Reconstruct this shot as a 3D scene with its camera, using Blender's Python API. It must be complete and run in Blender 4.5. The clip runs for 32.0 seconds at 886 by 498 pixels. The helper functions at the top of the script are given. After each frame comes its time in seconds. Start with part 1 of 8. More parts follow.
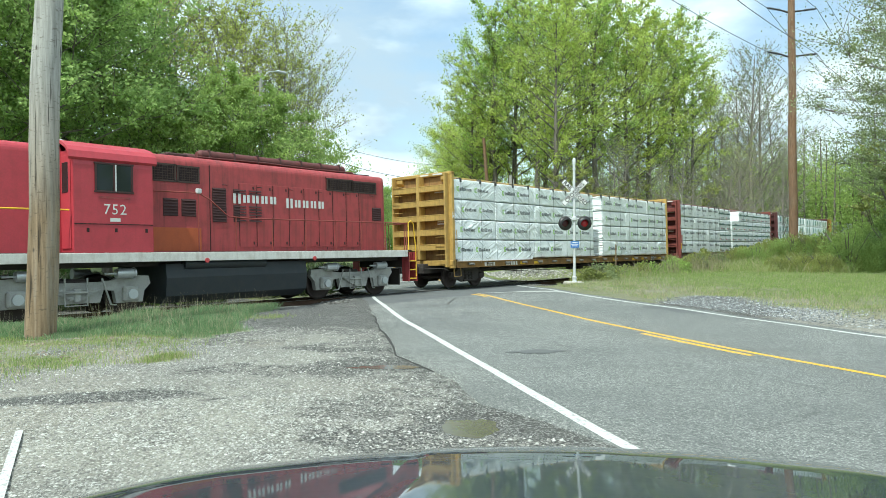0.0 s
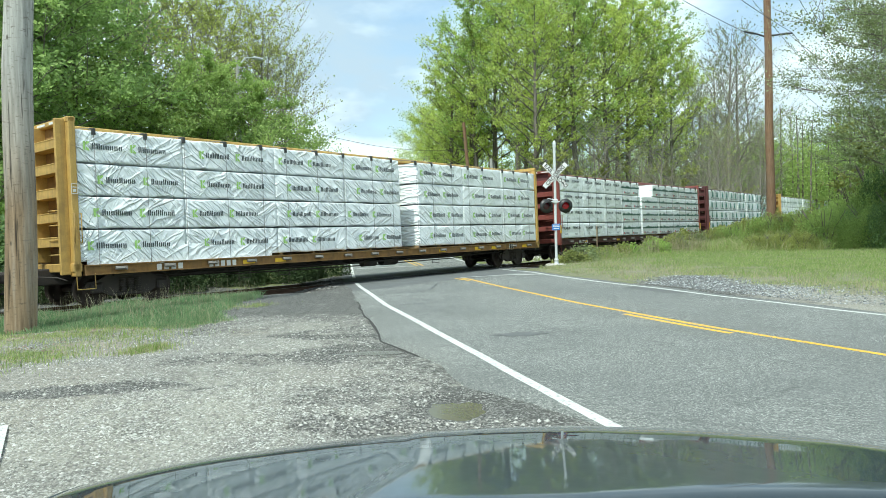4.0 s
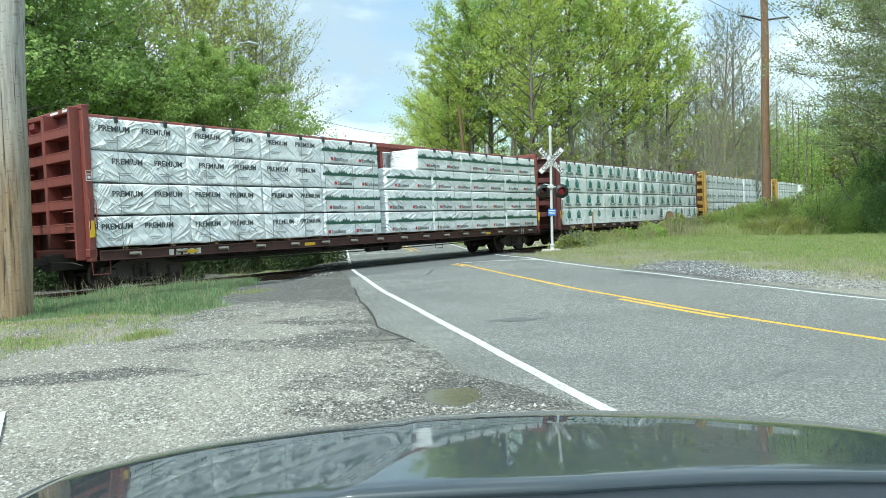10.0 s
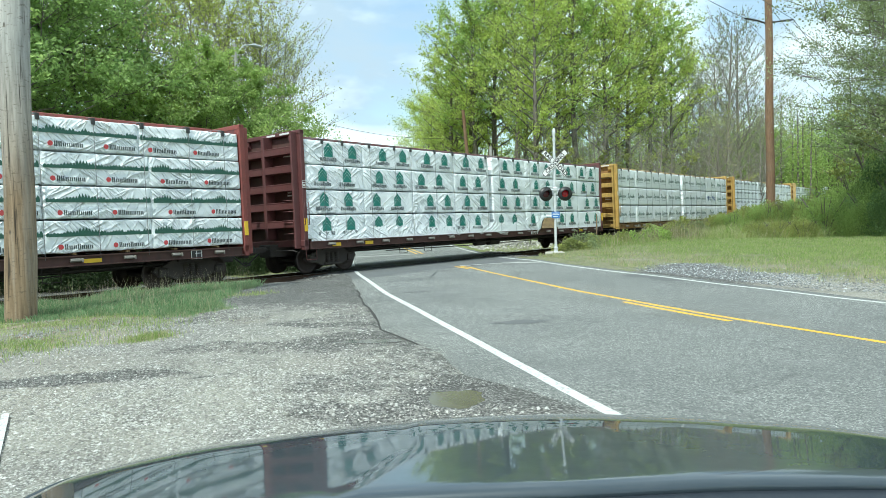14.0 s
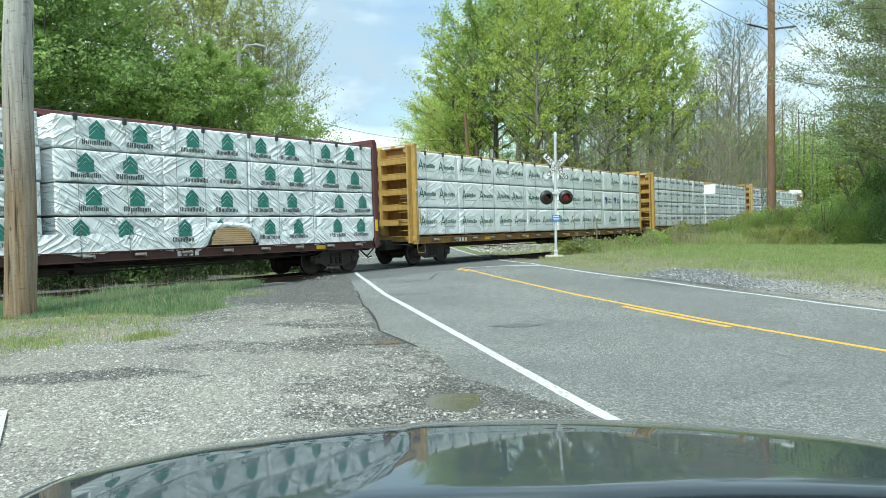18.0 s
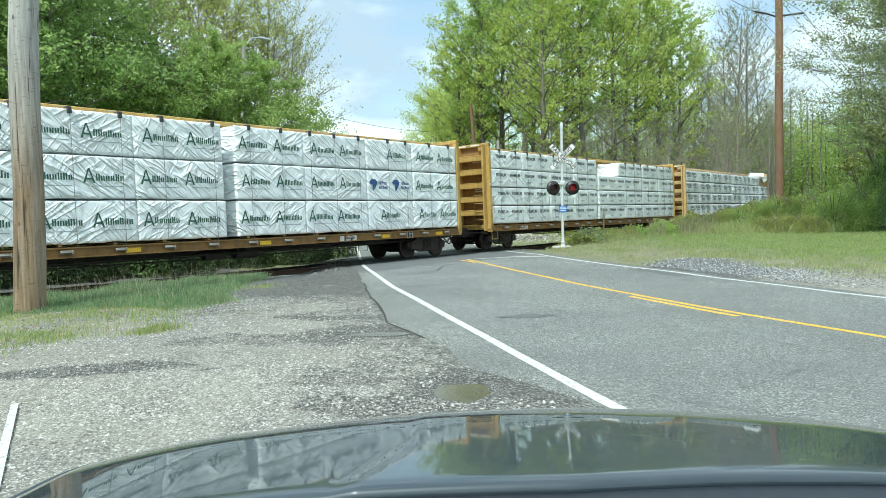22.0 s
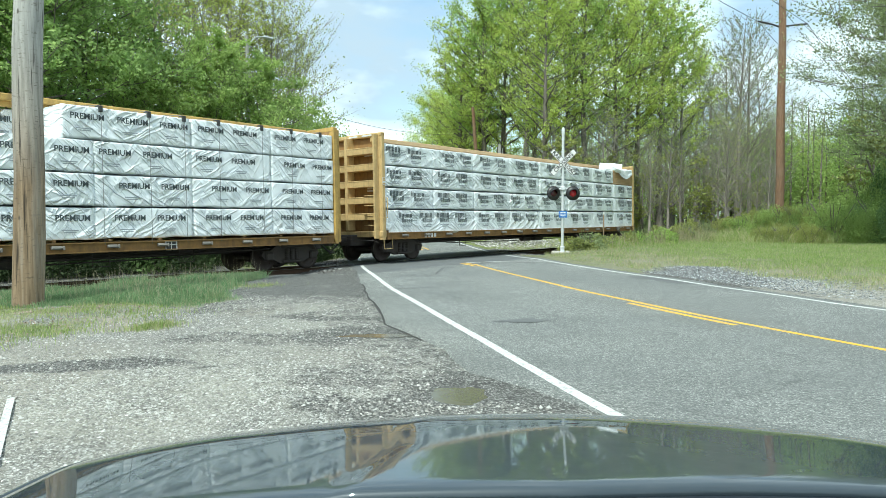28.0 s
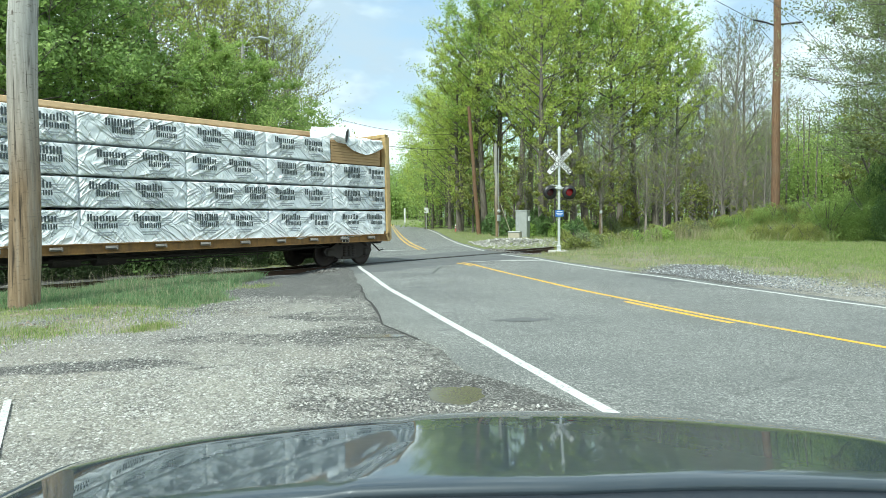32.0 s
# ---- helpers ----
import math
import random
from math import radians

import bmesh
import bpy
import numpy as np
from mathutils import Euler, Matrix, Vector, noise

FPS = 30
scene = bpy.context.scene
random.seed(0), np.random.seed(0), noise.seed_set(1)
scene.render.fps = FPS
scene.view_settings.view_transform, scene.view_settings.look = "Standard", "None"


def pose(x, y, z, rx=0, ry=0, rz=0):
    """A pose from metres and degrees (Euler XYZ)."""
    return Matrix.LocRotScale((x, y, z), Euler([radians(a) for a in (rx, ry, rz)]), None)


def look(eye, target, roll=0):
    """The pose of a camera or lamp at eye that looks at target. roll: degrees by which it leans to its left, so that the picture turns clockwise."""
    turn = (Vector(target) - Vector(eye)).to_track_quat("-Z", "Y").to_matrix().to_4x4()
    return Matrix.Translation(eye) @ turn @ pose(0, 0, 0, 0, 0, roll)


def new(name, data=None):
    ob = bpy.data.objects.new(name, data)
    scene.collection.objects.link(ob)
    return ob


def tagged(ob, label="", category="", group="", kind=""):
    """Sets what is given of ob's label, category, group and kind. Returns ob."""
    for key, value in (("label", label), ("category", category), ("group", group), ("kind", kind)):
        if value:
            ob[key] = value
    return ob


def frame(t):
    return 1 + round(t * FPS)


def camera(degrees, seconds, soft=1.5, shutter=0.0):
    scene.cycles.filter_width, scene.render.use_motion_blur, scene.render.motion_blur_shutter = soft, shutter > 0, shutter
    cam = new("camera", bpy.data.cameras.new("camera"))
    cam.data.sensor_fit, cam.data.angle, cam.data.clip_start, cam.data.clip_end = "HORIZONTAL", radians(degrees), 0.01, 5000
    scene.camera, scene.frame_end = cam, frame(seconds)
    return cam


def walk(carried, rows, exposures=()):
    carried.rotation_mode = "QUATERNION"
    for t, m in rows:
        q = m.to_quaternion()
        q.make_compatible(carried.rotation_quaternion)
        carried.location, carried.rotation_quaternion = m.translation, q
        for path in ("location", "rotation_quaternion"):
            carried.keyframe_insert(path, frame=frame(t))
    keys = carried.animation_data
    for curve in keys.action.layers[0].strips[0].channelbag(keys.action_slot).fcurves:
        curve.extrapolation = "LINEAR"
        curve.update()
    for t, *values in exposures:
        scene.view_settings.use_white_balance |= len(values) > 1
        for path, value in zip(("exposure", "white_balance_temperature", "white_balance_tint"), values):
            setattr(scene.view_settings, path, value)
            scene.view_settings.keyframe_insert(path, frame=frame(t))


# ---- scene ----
DEGREES = 64.04
cam = camera(DEGREES, 32.0, soft=0.85)
# seconds, eye x, y, z, heading from +Y towards +X, tilt, roll
PATH = [
    (0.0, 0.033, -19.020, 1.758, 50.83, -0.13, -0.24), (0.5, 0.031, -19.021, 1.758, 51.24, -0.43, -0.31), (1.0, 0.028, -19.021, 1.759, 51.54, -0.72, -0.38),
    (1.5, 0.023, -19.024, 1.761, 51.66, -0.88, -0.63), (2.0, 0.018, -19.025, 1.762, 51.75, -0.99, -0.83), (2.5, 0.011, -19.028, 1.763, 51.85, -1.08, -1.04),
    (3.0, 0.008, -19.029, 1.765, 51.94, -1.16, -1.21), (3.5, 0.005, -19.030, 1.765, 52.12, -1.27, -1.28), (5.5, -0.004, -19.034, 1.767, 52.60, -1.75, -1.50),
    (6.0, -0.003, -19.034, 1.767, 52.77, -1.90, -1.41), (6.5, -0.003, -19.034, 1.767, 52.90, -2.03, -1.32), (7.0, -0.005, -19.034, 1.767, 52.98, -2.15, -1.24),
    (7.5, -0.006, -19.034, 1.767, 52.98, -2.26, -1.21), (8.0, -0.005, -19.034, 1.766, 52.94, -2.38, -1.25), (8.5, -0.007, -19.034, 1.767, 52.85, -2.47, -1.32),
    (9.0, -0.008, -19.035, 1.767, 52.75, -2.54, -1.40), (9.5, -0.006, -19.035, 1.766, 52.66, -2.57, -1.44), (10.0, -0.004, -19.035, 1.766, 52.56, -2.55, -1.49),
    (10.5, -0.002, -19.034, 1.766, 52.46, -2.48, -1.53), (11.0, 0.000, -19.034, 1.765, 52.38, -2.42, -1.60), (11.5, 0.001, -19.034, 1.765, 52.33, -2.39, -1.60),
    (12.0, 0.001, -19.033, 1.766, 52.31, -2.35, -1.60), (12.5, 0.001, -19.033, 1.766, 52.34, -2.35, -1.54), (13.0, 0.000, -19.033, 1.766, 52.28, -2.33, -1.50),
    (13.5, -0.000, -19.033, 1.767, 52.28, -2.33, -1.46), (14.0, 0.001, -19.033, 1.767, 52.28, -2.35, -1.42), (14.5, -0.000, -19.033, 1.767, 52.28, -2.37, -1.39),
    (16.5, 0.003, -19.037, 1.769, 52.31, -2.24, -1.07), (17.0, 0.001, -19.036, 1.770, 52.31, -2.20, -0.98), (17.5, -0.000, -19.036, 1.770, 52.30, -2.17, -0.82),
    (18.0, -0.003, -19.036, 1.771, 52.28, -2.19, -0.69), (18.5, -0.001, -19.035, 1.770, 52.24, -2.26, -0.65), (19.0, 0.000, -19.036, 1.769, 52.19, -2.36, -0.75),
    (19.5, 0.000, -19.037, 1.768, 52.11, -2.50, -0.96), (20.0, 0.002, -19.037, 1.767, 52.10, -2.65, -1.07), (20.5, 0.003, -19.037, 1.766, 52.03, -2.77, -1.20),
    (21.0, 0.001, -19.037, 1.767, 51.94, -2.82, -1.22), (21.5, 0.001, -19.036, 1.767, 51.83, -2.84, -1.21), (22.0, 0.004, -19.035, 1.766, 51.71, -2.85, -1.20),
    (22.5, 0.006, -19.035, 1.766, 51.58, -2.85, -1.20), (23.0, 0.008, -19.035, 1.765, 51.48, -2.79, -1.26), (23.5, 0.009, -19.035, 1.765, 51.48, -2.73, -1.26),
    (24.0, 0.008, -19.036, 1.765, 51.54, -2.65, -1.12), (24.5, 0.006, -19.036, 1.766, 51.62, -2.55, -0.95), (25.0, 0.005, -19.036, 1.767, 51.72, -2.50, -0.74),
    (25.5, 0.003, -19.036, 1.768, 51.76, -2.50, -0.60), (27.5, -0.000, -19.032, 1.767, 51.69, -2.63, -0.20), (28.0, -0.002, -19.032, 1.768, 51.78, -2.63, 0.02),
    (28.5, 0.000, -19.032, 1.767, 51.89, -2.63, 0.15), (29.0, 0.000, -19.032, 1.766, 52.08, -2.61, 0.26), (29.5, 0.001, -19.032, 1.765, 52.16, -2.57, 0.17),
    (30.0, 0.001, -19.033, 1.765, 52.22, -2.59, 0.03), (30.5, 0.002, -19.034, 1.764, 52.21, -2.60, -0.12), (31.0, -0.002, -19.035, 1.765, 52.21, -2.65, -0.26),
    (31.5, -0.004, -19.036, 1.765, 52.15, -2.65, -0.33), (32.0, -0.007, -19.037, 1.766, 52.04, -2.65, -0.28),
]


def aimed(x, y, z, heading, tilt, roll):
    a, b = radians(heading), radians(tilt)
    way = Vector((math.sin(a) * math.cos(b), math.cos(a) * math.cos(b), math.sin(b)))
    eye = Vector((x, y, z))
    return look(eye, eye + way, roll)


walk(cam, [(r[0], aimed(*r[1:])) for r in PATH], exposures=[(0.0, 0.50, 6080.0, -4.0), (7.0, 0.49, 6020.0, -4.0), (13.0, 0.52, 5960.0, -4.0), (18.5, 0.42, 5960.0, -4.0), (21.5, 0.48, 5960.0, -4.0), (24.0, 0.54, 5960.0, -4.0), (32.0, 0.51, 6080.0, -4.0)])

# ---- world and sun ----
SUN_AZ, SUN_EL = -101.0, 58.0        # azimuth from +Y towards +X, elevation


def make_world():
    w = bpy.data.worlds.new("sky")
    scene.world = w
    w.use_nodes = True
    nt = w.node_tree
    nt.nodes.clear()
    N = nt.nodes.new
    L = nt.links.new
    out, bg = N("ShaderNodeOutputWorld"), N("ShaderNodeBackground")
    sky = N("ShaderNodeTexSky")
    sky.sky_type, sky.sun_disc = "NISHITA", False
    sky.sun_elevation, sky.sun_rotation = radians(SUN_EL), radians(SUN_AZ)
    sky.air_density, sky.dust_density = 1.2, 1.5
    co, mp = N("ShaderNodeTexCoord"), N("ShaderNodeMapping")
    mp.inputs["Scale"].default_value = (1.0, 1.0, 2.6)
    mp.inputs["Location"].default_value = (0.35, 0.1, 0.0)
    L(co.outputs["Generated"], mp.inputs["Vector"])
    n1, n2 = N("ShaderNodeTexNoise"), N("ShaderNodeTexNoise")
    n1.inputs["Scale"].default_value, n1.inputs["Detail"].default_value = 2.3, 6.0
    n1.inputs["Roughness"].default_value = 0.55
    n2.inputs["Scale"].default_value, n2.inputs["Detail"].default_value = 4.5, 5.0
    L(mp.outputs[0], n1.inputs["Vector"])
    L(mp.outputs[0], n2.inputs["Vector"])
    cover, shade = N("ShaderNodeValToRGB"), N("ShaderNodeValToRGB")
    cover.color_ramp.elements[0].position, cover.color_ramp.elements[1].position = 0.30, 0.50
    shade.color_ramp.elements[0].position, shade.color_ramp.elements[1].position = 0.42, 0.68
    shade.color_ramp.elements[0].color = (3.1, 3.65, 4.3, 1)
    shade.color_ramp.elements[1].color = (6.7, 7.1, 7.4, 1)
    L(n1.outputs["Fac"], cover.inputs["Fac"])
    L(n2.outputs["Fac"], shade.inputs["Fac"])
    mix = N("ShaderNodeMixRGB")
    L(cover.outputs["Color"], mix.inputs["Fac"])
    L(sky.outputs["Color"], mix.inputs["Color1"])
    L(shade.outputs["Color"], mix.inputs["Color2"])
    bg.inputs["Strength"].default_value = 0.15
    L(mix.outputs["Color"], bg.inputs["Color"])
    L(bg.outputs[0], out.inputs["Surface"])


make_world()
sun_data = bpy.data.lights.new("sun", "SUN")
sun_data.energy, sun_data.angle, sun_data.color = 3.3, radians(1.5), (1.0, 0.95, 0.87)
sun = new("sun", sun_data)
_a, _e = radians(SUN_AZ), radians(SUN_EL)
sun.matrix_world = look((60 * math.sin(_a) * math.cos(_e), 60 * math.cos(_a) * math.cos(_e), 60 * math.sin(_e)), (0, 0, 0))

# ---- materials ----


def put(socket, v):
    """Sets a socket's value; a colour may be given by three numbers."""
    socket.default_value = (*v, 1) if socket.type == "RGBA" and len(v) == 3 else v


class Nodes:
    """A small builder for node materials."""

    def __init__(self, name):
        self.mat = bpy.data.materials.new(name)
        self.mat.use_nodes = True
        self.nt = self.mat.node_tree
        self.bsdf = self.nt.nodes["Principled BSDF"]
        self.out = self.nt.nodes["Material Output"]
        self.co = self.nt.nodes.new("ShaderNodeTexCoord").outputs["Object"]

    def n(self, kind, **ins):
        node = self.nt.nodes.new("ShaderNode" + kind)
        for k, v in ins.items():
            key = k.replace("_", " ")
            if isinstance(v, bpy.types.NodeSocket):
                self.nt.links.new(v, node.inputs[key])
            else:
                put(node.inputs[key], v)
        return node

    def link(self, a, b):
        self.nt.links.new(a, b)

    def set(self, key, v):
        if isinstance(v, bpy.types.NodeSocket):
            self.link(v, self.bsdf.inputs[key])
        else:
            put(self.bsdf.inputs[key], v)

    def stretch(self, x, y, z, rot=(0, 0, 0)):
        m = self.n("Mapping", Vector=self.co, Scale=(x, y, z), Rotation=rot)
        return m.outputs[0]

    def noise(self, scale, detail=4.0, rough=0.55, vec=None, dist=0.0):
        return self.n("TexNoise", Vector=vec or self.co, Scale=scale, Detail=detail, Roughness=rough, Distortion=dist).outputs["Fac"]

    def ramp(self, fac, stops):
        r = self.n("ValToRGB", Fac=fac)
        e = r.color_ramp.elements
        while len(e) < len(stops):
            e.new(0.5)
        for i, (p, c) in enumerate(stops):
            e[i].position = p
            e[i].color = (c, c, c, 1) if isinstance(c, (int, float)) else (*c, 1)
        return r.outputs["Color"]

    def mix(self, fac, a, b, mode="MIX"):
        m = self.nt.nodes.new("ShaderNodeMixRGB")
        m.blend_type = mode
        for key, v in (("Fac", fac), ("Color1", a), ("Color2", b)):
            if isinstance(v, bpy.types.NodeSocket):
                self.link(v, m.inputs[key])
            elif key == "Fac":
                m.inputs[key].default_value = v
            else:
                m.inputs[key].default_value = (*v, 1) if len(v) == 3 else v
        return m.outputs["Color"]

    def math(self, op, a, b=0.0):
        m = self.nt.nodes.new("ShaderNodeMath")
        m.operation = op
        for i, v in enumerate((a, b)):
            if isinstance(v, bpy.types.NodeSocket):
                self.link(v, m.inputs[i])
            else:
                m.inputs[i].default_value = v
        return m.outputs[0]

    def bump(self, height, strength=0.4, distance=0.02, normal=None):
        b = self.n("Bump", Height=height, Strength=strength, Distance=distance)
        if normal:
            self.link(normal, b.inputs["Normal"])
        self.set("Normal", b.outputs["Normal"])
        return b.outputs["Normal"]

    def attr(self, name):
        a = self.nt.nodes.new("ShaderNodeAttribute")
        a.attribute_name = name
        return a.outputs["Fac"]

    def island(self):
        return self.nt.nodes.new("ShaderNodeNewGeometry").outputs["Random Per Island"]

    def obrand(self):
        return self.nt.nodes.new("ShaderNodeObjectInfo").outputs["Random"]


def painted(name, col, dirt=(0.05, 0.04, 0.03), rough=0.5, amount=0.5, metal=0.0, scale=1.0, streak=0.0, fade=0.25):
    """Painted or plain surface with large stains, fine grain and optional runs down it."""
    m = Nodes(name)
    big = m.noise(0.9 * scale, 6, 0.6)
    fine = m.noise(38 * scale, 3, 0.6)
    c = m.mix(m.ramp(big, [(0.3, 0.0), (0.75, fade)]), col, tuple(min(1, v * 1.35 + 0.03) for v in col))
    if streak:
        runs = m.noise(2.0 * scale, 5, 0.6, m.stretch(3.5, 3.5, 0.25))
        c = m.mix(m.ramp(runs, [(0.48, 0.0), (0.72, streak)]), c, dirt)
    c = m.mix(m.ramp(m.noise(3.1 * scale, 8, 0.65), [(0.45, 0.0), (0.8, amount)]), c, dirt)
    c = m.mix(m.ramp(fine, [(0.35, 0.16), (0.65, 0.0)]), c, dirt)
    m.set("Base Color", c)
    m.set("Roughness", m.ramp(big, [(0.3, max(0.05, rough - 0.1)), (0.7, min(1, rough + 0.12))]))
    m.set("Metallic", metal)
    m.bump(fine, 0.15, 0.004)
    return m.mat


def wood_grey():
    m = Nodes("weathered_pole_wood")
    v = m.stretch(6, 6, 0.35)
    grain = m.noise(3.0, 8, 0.65, v, 0.3)
    big = m.noise(0.7, 3, 0.5)
    checks = m.noise(4.0, 4, 0.5, m.stretch(4, 4, 0.16))
    sep = m.n("SeparateXYZ", Vector=m.co).outputs["Z"]
    h = m.n("MapRange", Value=m.math("ADD", sep, m.math("MULTIPLY", big, 1.6)))
    h.inputs["From Min"].default_value, h.inputs["From Max"].default_value = 2.6, 5.4
    brown = m.ramp(grain, [(0.3, (0.13, 0.088, 0.05)), (0.7, (0.36, 0.26, 0.165))])
    grey = m.ramp(grain, [(0.3, (0.21, 0.205, 0.19)), (0.7, (0.54, 0.525, 0.49))])
    c = m.mix(h.outputs[0], brown, grey)
    c = m.mix(m.ramp(checks, [(0.32, 0.9), (0.37, 0.0)]), c, (0.03, 0.022, 0.015))
    knots = m.n("TexVoronoi", Vector=m.stretch(2.2, 2.2, 1.1), Scale=1.6).outputs["Distance"]
    c = m.mix(m.ramp(knots, [(0.05, 0.85), (0.1, 0.0)]), c, (0.045, 0.03, 0.018))
    c = m.mix(m.ramp(m.noise(22, 4, 0.6, m.stretch(1, 1, 2.5)), [(0.6, 0.0), (0.75, 0.5)]), c, (0.07, 0.055, 0.04))
    chips = m.noise(9.0, 4, 0.6, m.stretch(1.0, 1.0, 3.2))
    c = m.mix(m.ramp(chips, [(0.60, 0.0), (0.66, 0.6)]), c, (0.10, 0.075, 0.05))
    c = m.mix(m.ramp(m.noise(1.6, 5, 0.6, m.stretch(3, 3, 0.3)), [(0.5, 0.0), (0.7, 0.45)]), c, (0.42, 0.40, 0.36))
    m.set("Base Color", c)
    m.set("Roughness", 0.85)
    m.bump(m.math("ADD", grain, m.ramp(checks, [(0.32, 0.0), (0.38, 0.6)])), 0.7, 0.01)
    return m.mat


def wood_brown():
    m = Nodes("treated_pole_wood")
    grain = m.noise(3.0, 8, 0.65, m.stretch(10, 10, 0.5), 0.3)
    c = m.ramp(grain, [(0.25, (0.075, 0.04, 0.022)), (0.75, (0.33, 0.19, 0.11))])
    c = m.mix(m.ramp(m.noise(0.8, 4), [(0.4, 0.0), (0.7, 0.5)]), c, (0.22, 0.17, 0.12))
    m.set("Base Color", c)
    m.set("Roughness", 0.85)
    m.bump(grain, 0.5, 0.01)
    return m.mat


def asphalt():
    m = Nodes("worn_asphalt")
    speck = m.n("TexVoronoi", Vector=m.co, Scale=140.0).outputs["Color"]
    sp = m.n("RGBToBW", Color=speck).outputs[0]
    coarse = m.n("RGBToBW", Color=m.n("TexVoronoi", Vector=m.co, Scale=70.0).outputs["Color"]).outputs[0]
    pebble = m.n("RGBToBW", Color=m.n("TexVoronoi", Vector=m.co, Scale=36.0).outputs["Color"]).outputs[0]
    sp = m.math("ADD", m.math("MULTIPLY", sp, 0.52), m.math("ADD", m.math("MULTIPLY", coarse, 0.38), m.math("MULTIPLY", pebble, 0.10)))
    big = m.noise(0.35, 5, 0.6)
    mid = m.noise(2.2, 6, 0.6)
    along = m.noise(0.8, 4, 0.5, m.stretch(1, 1, 1))
    c = m.ramp(sp, [(0.26, (0.055, 0.058, 0.056)), (0.5, (0.157, 0.163, 0.153)), (0.66, (0.29, 0.295, 0.275)), (0.82, (0.64, 0.645, 0.595))])
    c = m.mix(m.ramp(big, [(0.38, 0.0), (0.62, 0.42)]), c, (0.106, 0.111, 0.108))
    c = m.mix(m.ramp(m.noise(0.9, 5, 0.6, m.stretch(1, 1, 1), 1.5), [(0.6, 0.0), (0.7, 0.3)]), c, (0.09, 0.092, 0.094))
    cr = m.n("TexVoronoi", Vector=m.n("VectorMath", Vector=m.co).outputs[0], Scale=0.33)
    cr.feature = "DISTANCE_TO_EDGE"
    c = m.mix(m.math("MULTIPLY", m.ramp(cr.outputs["Distance"], [(0.0, 1.0), (0.012, 0.0)]), m.ramp(mid, [(0.45, 0.0), (0.6, 0.55)])), c, (0.05, 0.05, 0.05))
    c = m.mix(m.ramp(mid, [(0.55, 0.0), (0.8, 0.4)]), c, (0.20, 0.20, 0.195))
    c = m.mix(m.attr("patched"), c, m.mix(m.ramp(mid, [(0.3, 0.0), (0.7, 1.0)]), (0.10, 0.105, 0.105), (0.135, 0.14, 0.14)))
    m.set("Base Color", c)
    m.set("Roughness", m.ramp(along, [(0.3, 0.72), (0.7, 0.9)]))
    m.bump(sp, 0.5, 0.006)
    return m.mat


def line_paint(name, col):
    m = Nodes(name)
    worn = m.noise(26, 6, 0.7)
    c = m.mix(m.ramp(worn, [(0.38, 0.75), (0.52, 0.0)]), col, (0.2, 0.2, 0.195))
    c = m.mix(m.ramp(m.noise(1.7, 4), [(0.4, 0.0), (0.7, 0.25)]), c, tuple(v * 0.65 for v in col))
    m.set("Base Color", c)
    m.set("Roughness", 0.75)
    m.bump(worn, 0.3, 0.003)
    return m.mat


